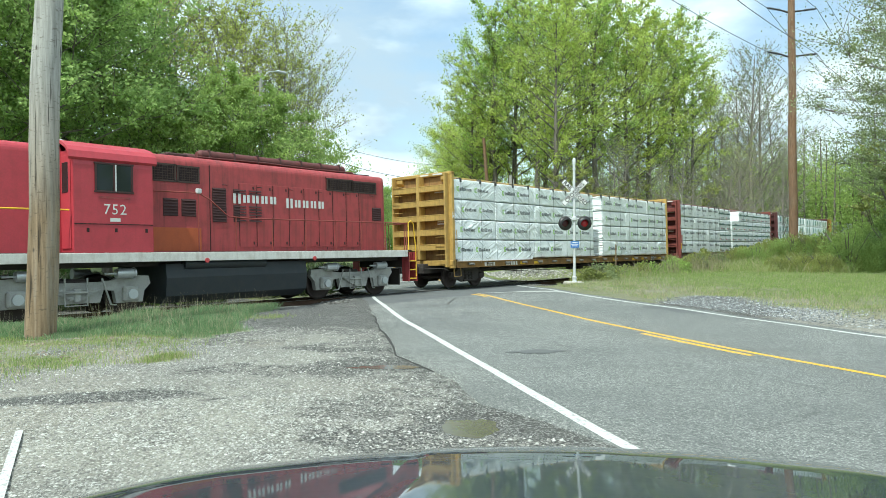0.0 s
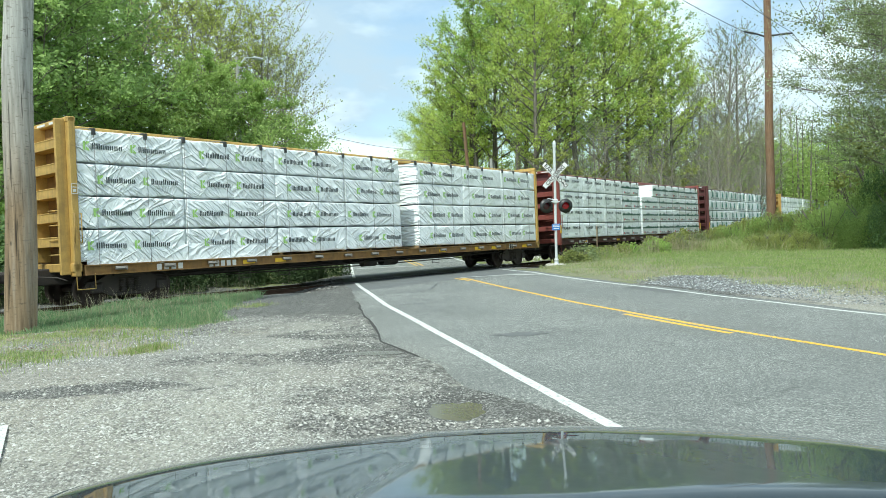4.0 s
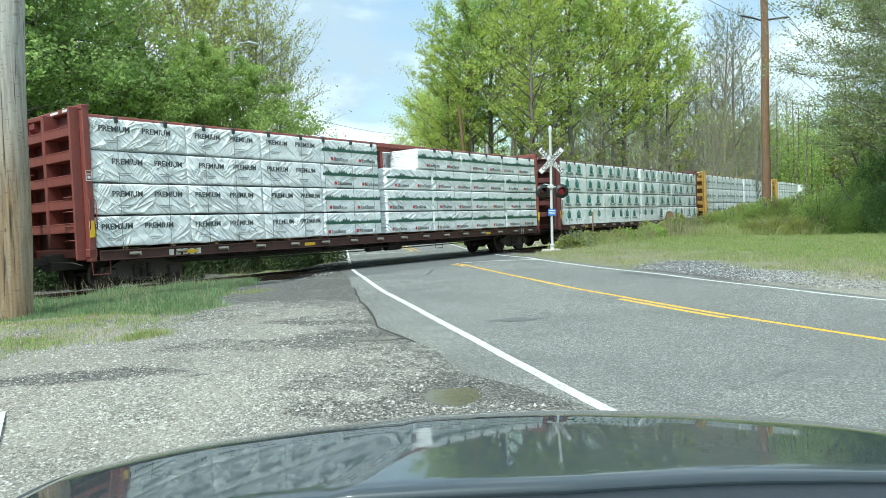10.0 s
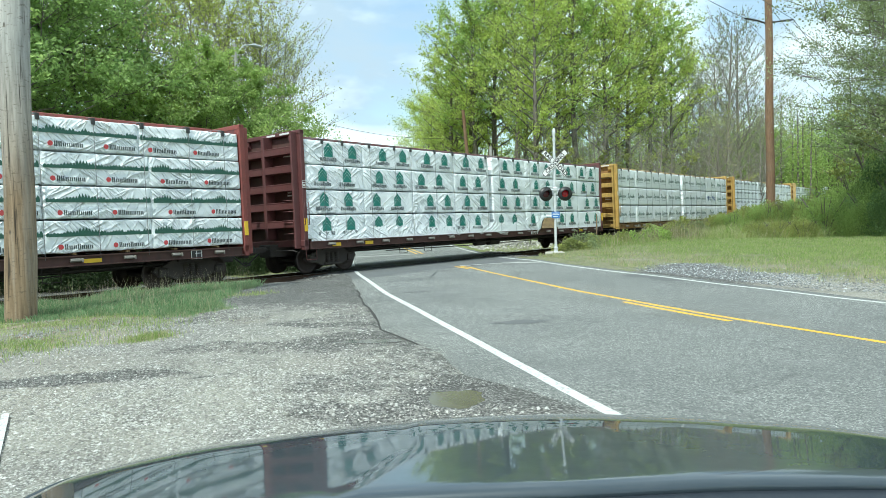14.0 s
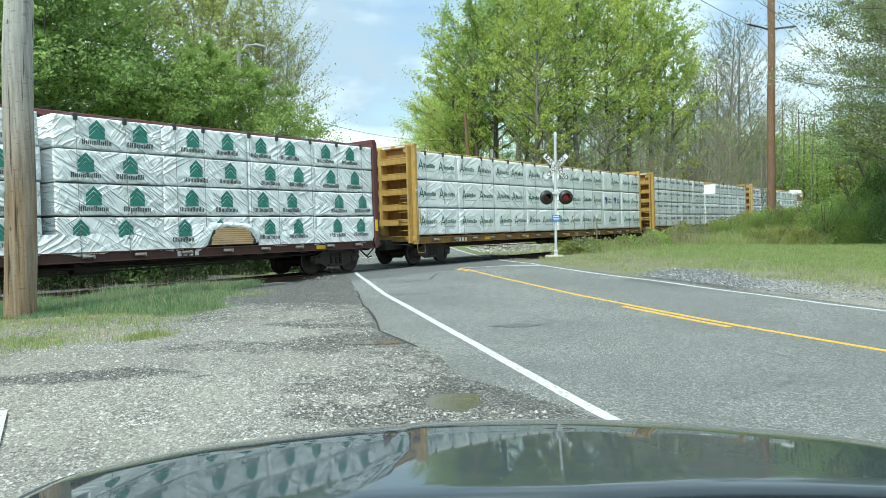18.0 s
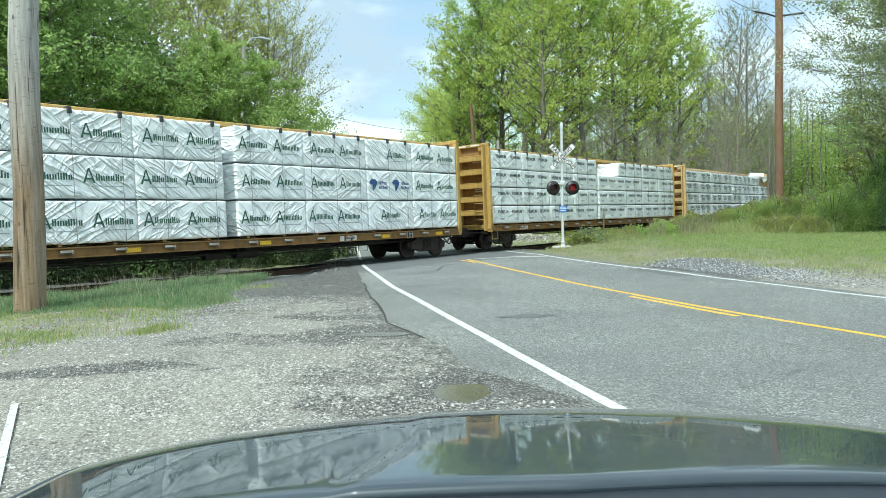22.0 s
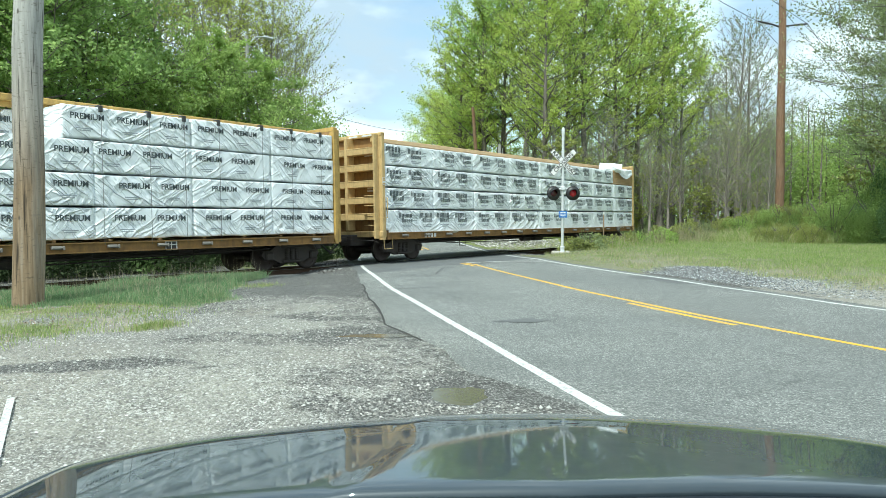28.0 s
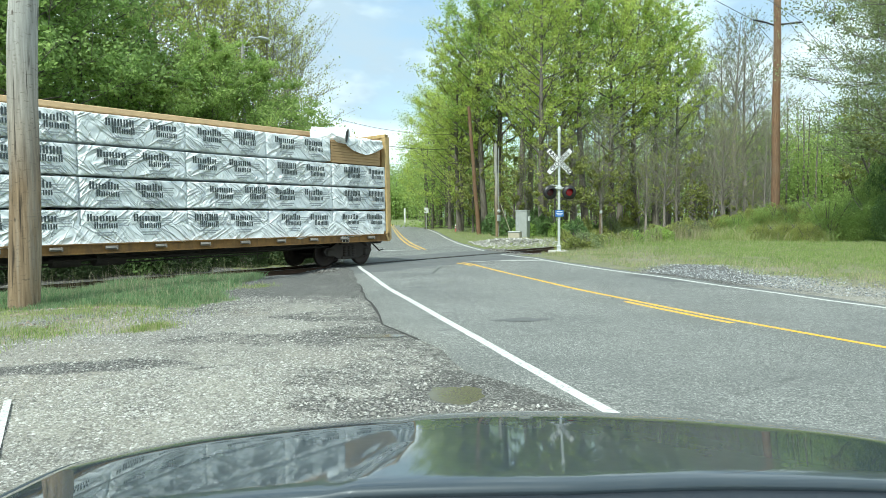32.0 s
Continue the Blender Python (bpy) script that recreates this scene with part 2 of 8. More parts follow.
def ground_mat():
    m = Nodes("ground_surface")
    big = m.noise(0.25, 5, 0.6)
    mid = m.noise(1.6, 6, 0.6)
    fine = m.noise(16, 5, 0.65)
    v = m.n("TexVoronoi", Vector=m.co, Scale=92.0)
    v2 = m.n("TexVoronoi", Vector=m.co, Scale=50.0)
    st = m.n("RGBToBW", Color=v.outputs["Color"]).outputs[0]
    st2 = m.n("RGBToBW", Color=v2.outputs["Color"]).outputs[0]
    pick = m.ramp(m.noise(4.0, 3, 0.6), [(0.42, 0.15), (0.6, 0.75)])
    st = m.n("RGBToBW", Color=m.mix(pick, st, st2)).outputs[0]
    grass = m.ramp(fine, [(0.25, (0.09, 0.12, 0.035)), (0.6, (0.21, 0.25, 0.085)), (0.85, (0.36, 0.32, 0.18))])
    grass = m.mix(m.ramp(mid, [(0.48, 0.0), (0.75, 0.6)]), grass, (0.36, 0.30, 0.20))
    stone = m.ramp(st, [(0.18, (0.04, 0.038, 0.034)), (0.42, (0.19, 0.185, 0.16)), (0.6, (0.37, 0.362, 0.32)), (0.8, (0.80, 0.795, 0.755))])
    stone = m.mix(m.ramp(m.math("ADD", mid, m.math("MULTIPLY", fine, 0.3)), [(0.62, 0.0), (0.78, 0.38)]), stone, (0.37, 0.35, 0.285))
    stone = m.mix(m.ramp(big, [(0.45, 0.0), (0.6, 0.38)]), stone, (0.19, 0.185, 0.172))
    track = m.noise(0.55, 4, 0.55, m.n("Mapping", Vector=m.n("Mapping", Vector=m.co, Rotation=(0, 0, radians(-42))).outputs[0], Scale=(0.35, 1.5, 1)).outputs[0])
    stone = m.mix(m.ramp(m.math("ADD", track, m.math("MULTIPLY", m.math("SUBTRACT", fine, 0.5), 0.25)), [(0.5, 0.0), (0.6, 0.4)]), stone, (0.40, 0.385, 0.325))
    dark = m.ramp(st, [(0.2, (0.04, 0.039, 0.036)), (0.55, (0.115, 0.112, 0.102)), (0.82, (0.42, 0.415, 0.385))])
    rag = m.math("MULTIPLY", m.math("SUBTRACT", m.noise(4.5, 7, 0.7), 0.5), 1.5)
    c = m.mix(m.ramp(m.math("ADD", m.attr("gravel"), rag), [(0.36, 0.0), (0.64, 1.0)]), grass, stone)
    c = m.mix(m.attr("sand"), c, m.ramp(fine, [(0.3, (0.25, 0.22, 0.17)), (0.8, (0.42, 0.38, 0.31))]))
    c = m.mix(m.ramp(m.math("ADD", m.attr("dark"), rag), [(0.30, 0.0), (0.62, 1.0)]), c, dark)
    m.set("Base Color", c)
    m.set("Roughness", 0.92)
    m.bump(m.math("ADD", m.math("MULTIPLY", st, 0.8), fine), 1.0, 0.035)
    return m.mat


def leaf_mat(name, a, b, trans=0.45):
    """Leaves that differ one by one, and by sprays of about a metre."""
    m = Nodes(name)
    c = m.ramp(m.island(), [(0.0, a), (0.6, b), (1.0, tuple(min(1, v * 1.25) for v in b))])
    spray = m.noise(0.9, 3, 0.6)
    c = m.mix(m.ramp(spray, [(0.38, 0.6), (0.55, 0.0)]), c, tuple(v * 0.85 for v in a))
    c = m.mix(m.ramp(m.noise(0.28, 3), [(0.40, 0.0), (0.66, 0.35)]), c, (b[0] * 1.04, b[1] * 1.02, b[2] * 0.8))
    c = m.mix(m.math("MULTIPLY", m.obrand(), 0.35), c, a)
    m.set("Base Color", c)
    m.set("Roughness", 0.5)
    m.set("Specular IOR Level", 0.3)
    tr = m.n("BsdfTranslucent", Color=c)
    ms = m.n("MixShader", Fac=trans)
    m.link(m.bsdf.outputs[0], ms.inputs[1])
    m.link(tr.outputs[0], ms.inputs[2])
    m.link(ms.outputs[0], m.out.inputs["Surface"])
    return m.mat


def bark_mat(name, a, b):
    m = Nodes(name)
    g = m.noise(2.5, 6, 0.65, m.stretch(4, 4, 0.6))
    m.set("Base Color", m.ramp(g, [(0.3, a), (0.72, b)]))
    m.set("Roughness", 0.9)
    m.bump(g, 0.6, 0.02)
    return m.mat


def blade_mat(name, a, b, dry):
    m = Nodes(name)
    r = m.island()
    c = m.ramp(r, [(0.0, a), (0.72, b), (0.8, dry), (1.0, dry)])
    c = m.mix(m.ramp(m.noise(0.8, 6, 0.65), [(0.5, 0.0), (0.66, 0.6)]), c, tuple(0.5 * (v + w) for v, w in zip(b, dry)))
    c = m.mix(m.ramp(m.noise(2.4, 5, 0.65), [(0.54, 0.0), (0.66, 0.6)]), c, tuple(v * 0.7 for v in a))
    m.set("Base Color", c)
    m.set("Roughness", 0.7)
    tr = m.n("BsdfTranslucent", Color=c)
    ms = m.n("MixShader", Fac=0.35)
    m.link(m.bsdf.outputs[0], ms.inputs[1])
    m.link(tr.outputs[0], ms.inputs[2])
    m.link(ms.outputs[0], m.out.inputs["Surface"])
    return m.mat


def stone_mat():
    m = Nodes("loose_stone")
    c = m.ramp(m.island(), [(0.0, (0.17, 0.165, 0.15)), (0.6, (0.36, 0.35, 0.315)), (1.0, (0.70, 0.69, 0.65))])
    m.set("Base Color", m.mix(m.ramp(m.noise(60, 4), [(0.35, 0.4), (0.65, 0.0)]), c, (0.2, 0.19, 0.17)))
    m.set("Roughness", 0.9)
    return m.mat


def blue_stone_mat():
    m = Nodes("dark_blue_grey_stone")
    c = m.ramp(m.island(), [(0.0, (0.07, 0.075, 0.078)), (0.6, (0.22, 0.23, 0.235)), (1.0, (0.6, 0.615, 0.62))])
    m.set("Base Color", c)
    m.set("Roughness", 0.75)
    return m.mat


def ballast_mat():
    m = Nodes("ballast_stone")
    c = m.ramp(m.island(), [(0.0, (0.06, 0.055, 0.05)), (0.6, (0.16, 0.15, 0.14)), (1.0, (0.33, 0.32, 0.30))])
    m.set("Base Color", c)
    m.set("Roughness", 0.92)
    return m.mat


def wrap_mat(name, tint=(0.825, 0.875, 0.895), big=1.0):
    """White woven plastic wrap, creased slantwise."""
    m = Nodes(name)
    r = m.obrand()
    off = m.n("CombineXYZ", X=m.math("MULTIPLY", r, 37.0), Y=0.0, Z=m.math("MULTIPLY", r, 11.0)).outputs[0]
    vec = m.n("VectorMath", Vector=m.co)
    vec.operation = "ADD"
    m.link(off, vec.inputs[1])
    v = vec.outputs[0]
    warp = m.n("TexNoise", Vector=v, Scale=1.1, Detail=2.0)
    wv = m.n("VectorMath", Vector=v)
    wv.operation = "ADD"
    sc = m.n("VectorMath", Vector=warp.outputs["Color"])
    sc.operation = "SCALE"
    sc.inputs["Scale"].default_value = 0.22
    m.link(sc.outputs[0], wv.inputs[1])

    def creases(rot, sx, sz, scale=1.0):
        """Thin ridges where a stretched noise crosses its middle."""
        turned = m.n("Mapping", Vector=wv.outputs[0], Rotation=(0, radians(rot), 0))
        mp = m.n("Mapping", Vector=turned.outputs[0], Scale=(sx, 0.6, sz))
        n = m.noise(scale, 2, 0.45, mp.outputs[0])
        return m.ramp(m.math("ABSOLUTE", m.math("SUBTRACT", n, 0.5)), [(0.0, 1.0), (0.022, 0.45), (0.075, 0.0)])
    a, b = creases(30, 0.4, 3.4), creases(-34, 0.42, 3.8)
    c3 = creases(56, 0.6, 6.0)
    c4 = creases(-50, 0.6, 7.0)
    gate = m.ramp(m.noise(0.8, 2, 0.5, v), [(0.46, 0.0), (0.54, 1.0)])
    gate2 = m.ramp(m.noise(1.3, 2, 0.5, v), [(0.44, 0.0), (0.62, 1.0)])
    calm = m.ramp(m.noise(0.75, 2, 0.5, wv.outputs[0]), [(0.40, 0.12 if big < 2 else 0.7), (0.58, 1.0)])
    h = m.n("RGBToBW", Color=m.mix(gate, a, b)).outputs[0]
    h = m.math("ADD", h, m.math("MULTIPLY", m.math("MULTIPLY", c3, gate2), 0.7))
    h = m.math("ADD", h, m.math("MULTIPLY", m.math("MULTIPLY", c4, m.math("SUBTRACT", 1.0, gate2)), 0.6))
    h = m.math("ADD", m.math("MULTIPLY", h, calm), m.math("MULTIPLY", m.noise(2.6, 2, 0.5, v), 0.25))
    soft = m.noise(1.4, 3, 0.5, v)
    col = m.mix(m.ramp(soft, [(0.35, 0.0), (0.7, 0.5)]), tint, tuple(x * 0.93 for x in tint))
    col = m.mix(m.ramp(m.noise(5.0, 6, 0.7, v), [(0.62, 0.0), (0.85, 0.2)]), col, (0.50, 0.49, 0.46))
    m.set("Base Color", col)
    m.set("Roughness", 0.33)
    m.bump(h, 0.85, 0.024 * big)
    return m.mat


def glossy_paint(name, col):
    m = Nodes(name)
    dust = m.noise(9, 6, 0.65)
    m.set("Base Color", m.mix(m.ramp(dust, [(0.4, 0.0), (0.8, 0.08)]), col, (0.2, 0.19, 0.17)))
    m.set("Metallic", 0.1)
    m.set("Roughness", m.ramp(dust, [(0.3, 0.36), (0.8, 0.5)]))
    m.set("Specular IOR Level", 0.2)
    m.set("Coat Weight", 1.0)
    m.set("Coat IOR", 1.52)
    m.set("Coat Roughness", 0.03)
    return m.mat


def glass_mat(name="window_glass", col=(0.02, 0.025, 0.025)):
    m = Nodes(name)
    m.set("Base Color", col)
    m.set("Roughness", 0.06)
    m.set("IOR", 1.5)
    return m.mat


def glow(name, col, strength):
    m = Nodes(name)
    m.set("Base Color", col)
    m.set("Roughness", 0.2)
    m.set("Emission Color", (*col, 1))
    m.set("Emission Strength", strength)
    return m.mat


M = {
    "asphalt": asphalt(), "ground": ground_mat(), "white_line": line_paint("white_line_paint", (0.63, 0.635, 0.60)),
    "stain": painted("damp_asphalt", (0.095, 0.098, 0.097), (0.17, 0.175, 0.17), 0.7, 0.6, scale=6.0),
    # near-black colour for the shaded step along the pavement rim
    "crack": painted("rim_shade_black", (0.028, 0.027, 0.026), (0.10, 0.095, 0.085), 0.9, 0.5, scale=5.0),
    "yellow_line": line_paint("yellow_line_paint", (0.80, 0.47, 0.02)),
    "pole_grey": wood_grey(), "pole_brown": wood_brown(),
    "stone": stone_mat(), "stone_blue": blue_stone_mat(), "ballast": ballast_mat(),
    "rail": painted("rusty_rail_steel", (0.10, 0.06, 0.04), (0.04, 0.025, 0.02), 0.55, 0.5, 0.6),
    "rail_top": painted("polished_rail_head", (0.42, 0.41, 0.40), (0.2, 0.17, 0.14), 0.3, 0.3, 0.9),
    "tie": painted("creosoted_tie_wood", (0.055, 0.042, 0.032), (0.12, 0.10, 0.08), 0.9, 0.6),
    "galv": painted("galvanised_steel", (0.55, 0.57, 0.58), (0.33, 0.33, 0.32), 0.42, 0.3, 0.55),
    "alu": painted("aluminium_paint", (0.60, 0.62, 0.63), (0.40, 0.40, 0.39), 0.5, 0.35, 0.1),
    "sign_white": painted("white_sign_sheet", (0.80, 0.80, 0.79), (0.6, 0.58, 0.54), 0.5, 0.2),
    "black": painted("black_paint", (0.018, 0.018, 0.02), (0.06, 0.055, 0.05), 0.45, 0.3),
    "print": painted("black_print", (0.03, 0.035, 0.04), (0.25, 0.25, 0.25), 0.55, 0.15),
    "concrete": painted("weathered_concrete", (0.43, 0.40, 0.35), (0.22, 0.20, 0.17), 0.9, 0.5),
    "blue_sign": painted("blue_sign_sheet", (0.03, 0.16, 0.50), (0.2, 0.25, 0.35), 0.5, 0.2),
    "lens_on": glow("lit_red_lens", (0.34, 0.015, 0.025), 0.07),
    "lens_off": glow("dim_red_lens", (0.06, 0.012, 0.018), 0.03),
    "cabinet": painted("grey_cabinet_paint", (0.44, 0.46, 0.45), (0.28, 0.28, 0.25), 0.5, 0.35, 0.2, streak=0.2),
    "plastic_beige": painted("beige_plastic", (0.52, 0.47, 0.36), (0.3, 0.27, 0.2), 0.6, 0.3),
    "wire": painted("black_wire", (0.02, 0.02, 0.022), (0.05, 0.05, 0.05), 0.6, 0.2),
    "glass": glass_mat(),
    "rubber": painted("tyre_rubber", (0.025, 0.025, 0.026), (0.10, 0.09, 0.08), 0.85, 0.4),
}

# ---- mesh helpers ----


class Mesh:
    """Collects vertices and faces for one mesh."""

    def __init__(self):
        self.v, self.f, self.s = [], [], []

    def add(self, verts, faces, m=None, smooth=False):
        o = len(self.v)
        self.v += [tuple(m @ Vector(p)) for p in verts] if m is not None else [tuple(p) for p in verts]
        self.f += [tuple(i + o for i in f) for f in faces]
        self.s += [smooth] * len(faces)
        return self

    def box(self, c, s, b=0.0, m=None):
        """A box round c of size s, with its edges chamfered by b."""
        x, y, z = (v / 2 for v in s)
        if not b:
            vs = [(c[0] + i * x, c[1] + j * y, c[2] + k * z) for i in (-1, 1) for j in (-1, 1) for k in (-1, 1)]
            return self.add(vs, [(0, 1, 3, 2), (4, 6, 7, 5), (0, 4, 5, 1), (2, 3, 7, 6), (0, 2, 6, 4), (1, 5, 7, 3)], m)
        b = min(b, 0.49 * min(s))
        vs, idx = [], {}
        for i in (-1, 1):
            for j in (-1, 1):
                for k in (-1, 1):
                    for a in range(3):
                        p = [i * x, j * y, k * z]
                        for q, sg in ((0, i), (1, j), (2, k)):
                            if q != a:
                                p[q] -= sg * b
                        idx[i, j, k, a] = len(vs)
                        vs.append((c[0] + p[0], c[1] + p[1], c[2] + p[2]))
        fs = []
        for a in range(3):
            o = [q for q in range(3) if q != a]
            for sg in (-1, 1):
                ring = []
                for u, w in ((-1, -1), (1, -1), (1, 1), (-1, 1)):
                    t = [0, 0, 0]
                    t[a], t[o[0]], t[o[1]] = sg, u, w
                    ring.append(idx[(*t, a)])
                fs.append(tuple(ring))
            for u in (-1, 1):
                for w in (-1, 1):
                    e = []
                    for sg in (-1, 1):
                        t = [0, 0, 0]
                        t[a], t[o[0]], t[o[1]] = sg, u, w
                        e.append((idx[(*t, o[0])], idx[(*t, o[1])]))
                    fs.append((e[0][0], e[0][1], e[1][1], e[1][0]))
        for i in (-1, 1):
            for j in (-1, 1):
                for k in (-1, 1):
                    fs.append(tuple(idx[i, j, k, a] for a in range(3)))
        return self.add(vs, fs, m)

    def cyl(self, p0, p1, r0, r1=None, n=12, cap=True, smooth=True):
        p0, p1 = Vector(p0), Vector(p1)
        r1 = r0 if r1 is None else r1
        d = (p1 - p0).normalized()
        a = d.orthogonal().normalized()
        b = d.cross(a)
        ring = [(math.cos(2 * math.pi * i / n), math.sin(2 * math.pi * i / n)) for i in range(n)]
        vs = [p0 + (a * c + b * s) * r0 for c, s in ring] + [p1 + (a * c + b * s) * r1 for c, s in ring]
        self.add(vs, [(i, (i + 1) % n, n + (i + 1) % n, n + i) for i in range(n)], smooth=smooth)
        if cap:
            self.add(vs, [tuple(range(n - 1, -1, -1)), tuple(range(n, 2 * n))])
        return self

    def tube(self, pts, r, n=6, closed=False):
        """A round bar through points; r may be one radius or one a point."""
        pts = [Vector(p) for p in pts]
        k = len(pts)
        rs = r if isinstance(r, (list, tuple)) else [r] * k
        vs = []
        for i, p in enumerate(pts):
            d = (pts[min(i + 1, k - 1)] - pts[max(i - 1, 0)]).normalized()
            if i == 0:
                a = d.orthogonal().normalized()
            else:
                a = a - d * a.dot(d)
                a = a.normalized() if a.length > 1e-6 else d.orthogonal().normalized()
            b = d.cross(a)
            vs += [p + (a * math.cos(2 * math.pi * j / n) + b * math.sin(2 * math.pi * j / n)) * rs[i] for j in range(n)]
        fs = [(i * n + j, i * n + (j + 1) % n, (i + 1) * n + (j + 1) % n, (i + 1) * n + j) for i in range(k - 1) for j in range(n)]
        self.add(vs, fs, smooth=True)
        self.add(vs, [tuple(range(n - 1, -1, -1)), tuple(range((k - 1) * n, k * n))])
        return self

    def lathe(self, prof, n=20, m=None):
        """A body turned round z from (radius, height) pairs."""
        k = len(prof)
        vs = [(r * math.cos(2 * math.pi * j / n), r * math.sin(2 * math.pi * j / n), z) for r, z in prof for j in range(n)]
        fs = [(i * n + j, i * n + (j + 1) % n, (i + 1) * n + (j + 1) % n, (i + 1) * n + j) for i in range(k - 1) for j in range(n)]
        self.add(vs, fs, m, smooth=True)
        return self.add(vs, [tuple(range(n - 1, -1, -1)), tuple(range((k - 1) * n, k * n))], m)

    def prism(self, poly, y0, y1, m=None):
        """An outline in x, z drawn out along y."""
        n = len(poly)
        vs = [(x, y0, z) for x, z in poly] + [(x, y1, z) for x, z in poly]
        fs = [tuple(range(n)), tuple(range(2 * n - 1, n - 1, -1))] + [(i, n + i, n + (i + 1) % n, (i + 1) % n) for i in range(n)]
        return self.add(vs, fs, m)

    def data(self, name, material):
        me = bpy.data.meshes.new(name)
        me.from_pydata(self.v, [], self.f)
        me.materials.append(material)
        me.polygons.foreach_set("use_smooth", self.s)
        bm = bmesh.new()
        bm.from_mesh(me)
        bmesh.ops.recalc_face_normals(bm, faces=bm.faces)
        bm.to_mesh(me)
        bm.free()
        return me


def part(name, mesh, material, parent=None, label="", at=None, kind=""):
    """Links a Mesh (or finished mesh data) as one object, under a parent where one is given."""
    me = mesh.data(name, material) if isinstance(mesh, Mesh) else mesh
    ob = new(name, me)
    if parent is not None:
        ob.parent = parent
    if at is not None:
        ob.matrix_basis = at
    return tagged(ob, label, kind=kind) if label or kind else ob


def thing(name, label, category, at=None, group="", kind=""):
    ob = new(name)
    ob.empty_display_size = 0.3
    if at is not None:
        ob.matrix_basis = at
    return tagged(ob, label, category, group, kind)


def quick(name, verts, faces, material, smooth=False):
    me = bpy.data.meshes.new(name)
    me.from_pydata(verts, [], faces)
    me.materials.append(material)
    if smooth:
        me.polygons.foreach_set("use_smooth", [True] * len(me.polygons))
    return me


FONT_CACHE = {}


def lettering(text, height, material, spacing=1.0, bold=0.0):
    """Flat letters with the built-in font, centred, standing in the x-z plane and facing -y."""
    key = (text, height, material.name, spacing, bold)
    if key not in FONT_CACHE:
        cu = bpy.data.curves.new("letters", "FONT")
        cu.body, cu.size, cu.align_x, cu.align_y, cu.space_character = text, height * 1.38, "CENTER", "CENTER", spacing
        cu.resolution_u, cu.offset = 2, bold
        ob = new("letters", cu)
        dg = bpy.context.evaluated_depsgraph_get()
        me = bpy.data.meshes.new_from_object(ob.evaluated_get(dg))
        me.transform(Matrix.Rotation(radians(90), 4, "X"))
        me.materials.clear()
        me.materials.append(material)
        bpy.data.objects.remove(ob)
        FONT_CACHE[key] = me
    return FONT_CACHE[key]


def lerp_line(pts, d):
    """Resamples a polyline at about d metres."""
    out = [Vector(pts[0])]
    for a, b in zip(pts[:-1], pts[1:]):
        a, b = Vector(a), Vector(b)
        n = max(1, int((b - a).length / d))
        out += [a.lerp(b, (i + 1) / n) for i in range(n)]
    return out


def smooth_line(pts, times=2):
    """Rounds a polyline by cutting its corners."""
    p = [Vector(q) for q in pts]
    for _ in range(times):
        q = [p[0]]
        for a, b in zip(p[:-1], p[1:]):
            q += [a.lerp(b, 0.25), a.lerp(b, 0.75)]
        p = q + [p[-1]]
    return p


# ---- plan of road and ground ----
CENTRE = [(-6, -46), (3.6, -28.5), (7.2, -22.2), (9.29, -18.22), (10.55, -16.11), (12.04, -13.83), (14.34, -10.75), (16.66, -7.75), (19.31, -4.74),
          (24.0, 0.1), (28.9, 5.1), (35.8, 12.2), (57.9, 32.7), (100, 71.5), (142.5, 109), (190, 147), (260, 190)]
LEFT = [(-10.5, -43.6), (-1.0, -26.2), (2.6, -20.2), (5.1, -16.64), (5.53, -16.07), (5.93, -15.55), (6.41, -14.92), (7.06, -14.09), (7.87, -13.04), (9.02, -11.58),
        (10.51, -9.62), (11.16, -8.79), (12.43, -7.3), (13.85, -5.6), (18.9, -0.2), (26.5, 7.6), (33.5, 14.7), (55.6, 35.2), (97.7, 74), (140.2, 111.5), (188, 150), (258, 193)]
RIGHT = [(-2.4, -47.5), (7.0, -30.0), (10.6, -23.6), (13.16, -17.88), (15.22, -15.04), (17.17, -12.22), (20.47, -7.65), (23.45, -4.5), (28.14, -0.4),
         (30.11, 2.02), (39.1, 10.7), (62.1, 30.5), (104, 68.5), (145.5, 105), (192, 144), (262, 187)]


def road_z(y):
    """Height of the road: level, falling to the rails."""
    if y < -6:
        return 0.25
    if y < -1:
        return 0.25 - 0.05 * (y + 6)
    if y < 4:
        return 0.0
    return min(0.02 * (y - 4), 0.0) if y < 30 else min((y - 30) * 0.004, 0.3)


LEFT_S, RIGHT_S, CENTRE_S = smooth_line(LEFT), smooth_line(RIGHT), smooth_line(CENTRE)


def nearest(line, x, y):
    """Distance to a line, positive to its right."""
    best, side = 1e9, 1
    for a, b in zip(line[:-1], line[1:]):
        dx, dy = b.x - a.x, b.y - a.y
        t = max(0, min(1, ((x - a.x) * dx + (y - a.y) * dy) / (dx * dx + dy * dy)))
        ex, ey = x - a.x - t * dx, y - a.y - t * dy
        d = ex * ex + ey * ey
        if d < best:
            best, side = d, (1 if dx * ey - dy * ex < 0 else -1)
    return math.sqrt(best) * side


CENTRE_V = [Vector(q) for q in CENTRE]
LEFT_V = [Vector(q) for q in LEFT]
RIGHT_V = [Vector(q) for q in RIGHT]


def smooth(a, b, v):
    t = max(0.0, min(1.0, (v - a) / (b - a)))
    return t * t * (3 - 2 * t)


def base_z(x, y):
    """Height of the land beside the road."""
    if y < 0:
        z = 0.25 + (-0.17 - 0.25) * smooth(-4.4, -2.2, y)
    else:
        z = -0.17 + 0.27 * smooth(2.4, 7.0, y)
    far = max(0.0, math.hypot(x - 10, y + 10) - 60)
    return z + 0.004 * far * (1 if far < 150 else 150 / far)


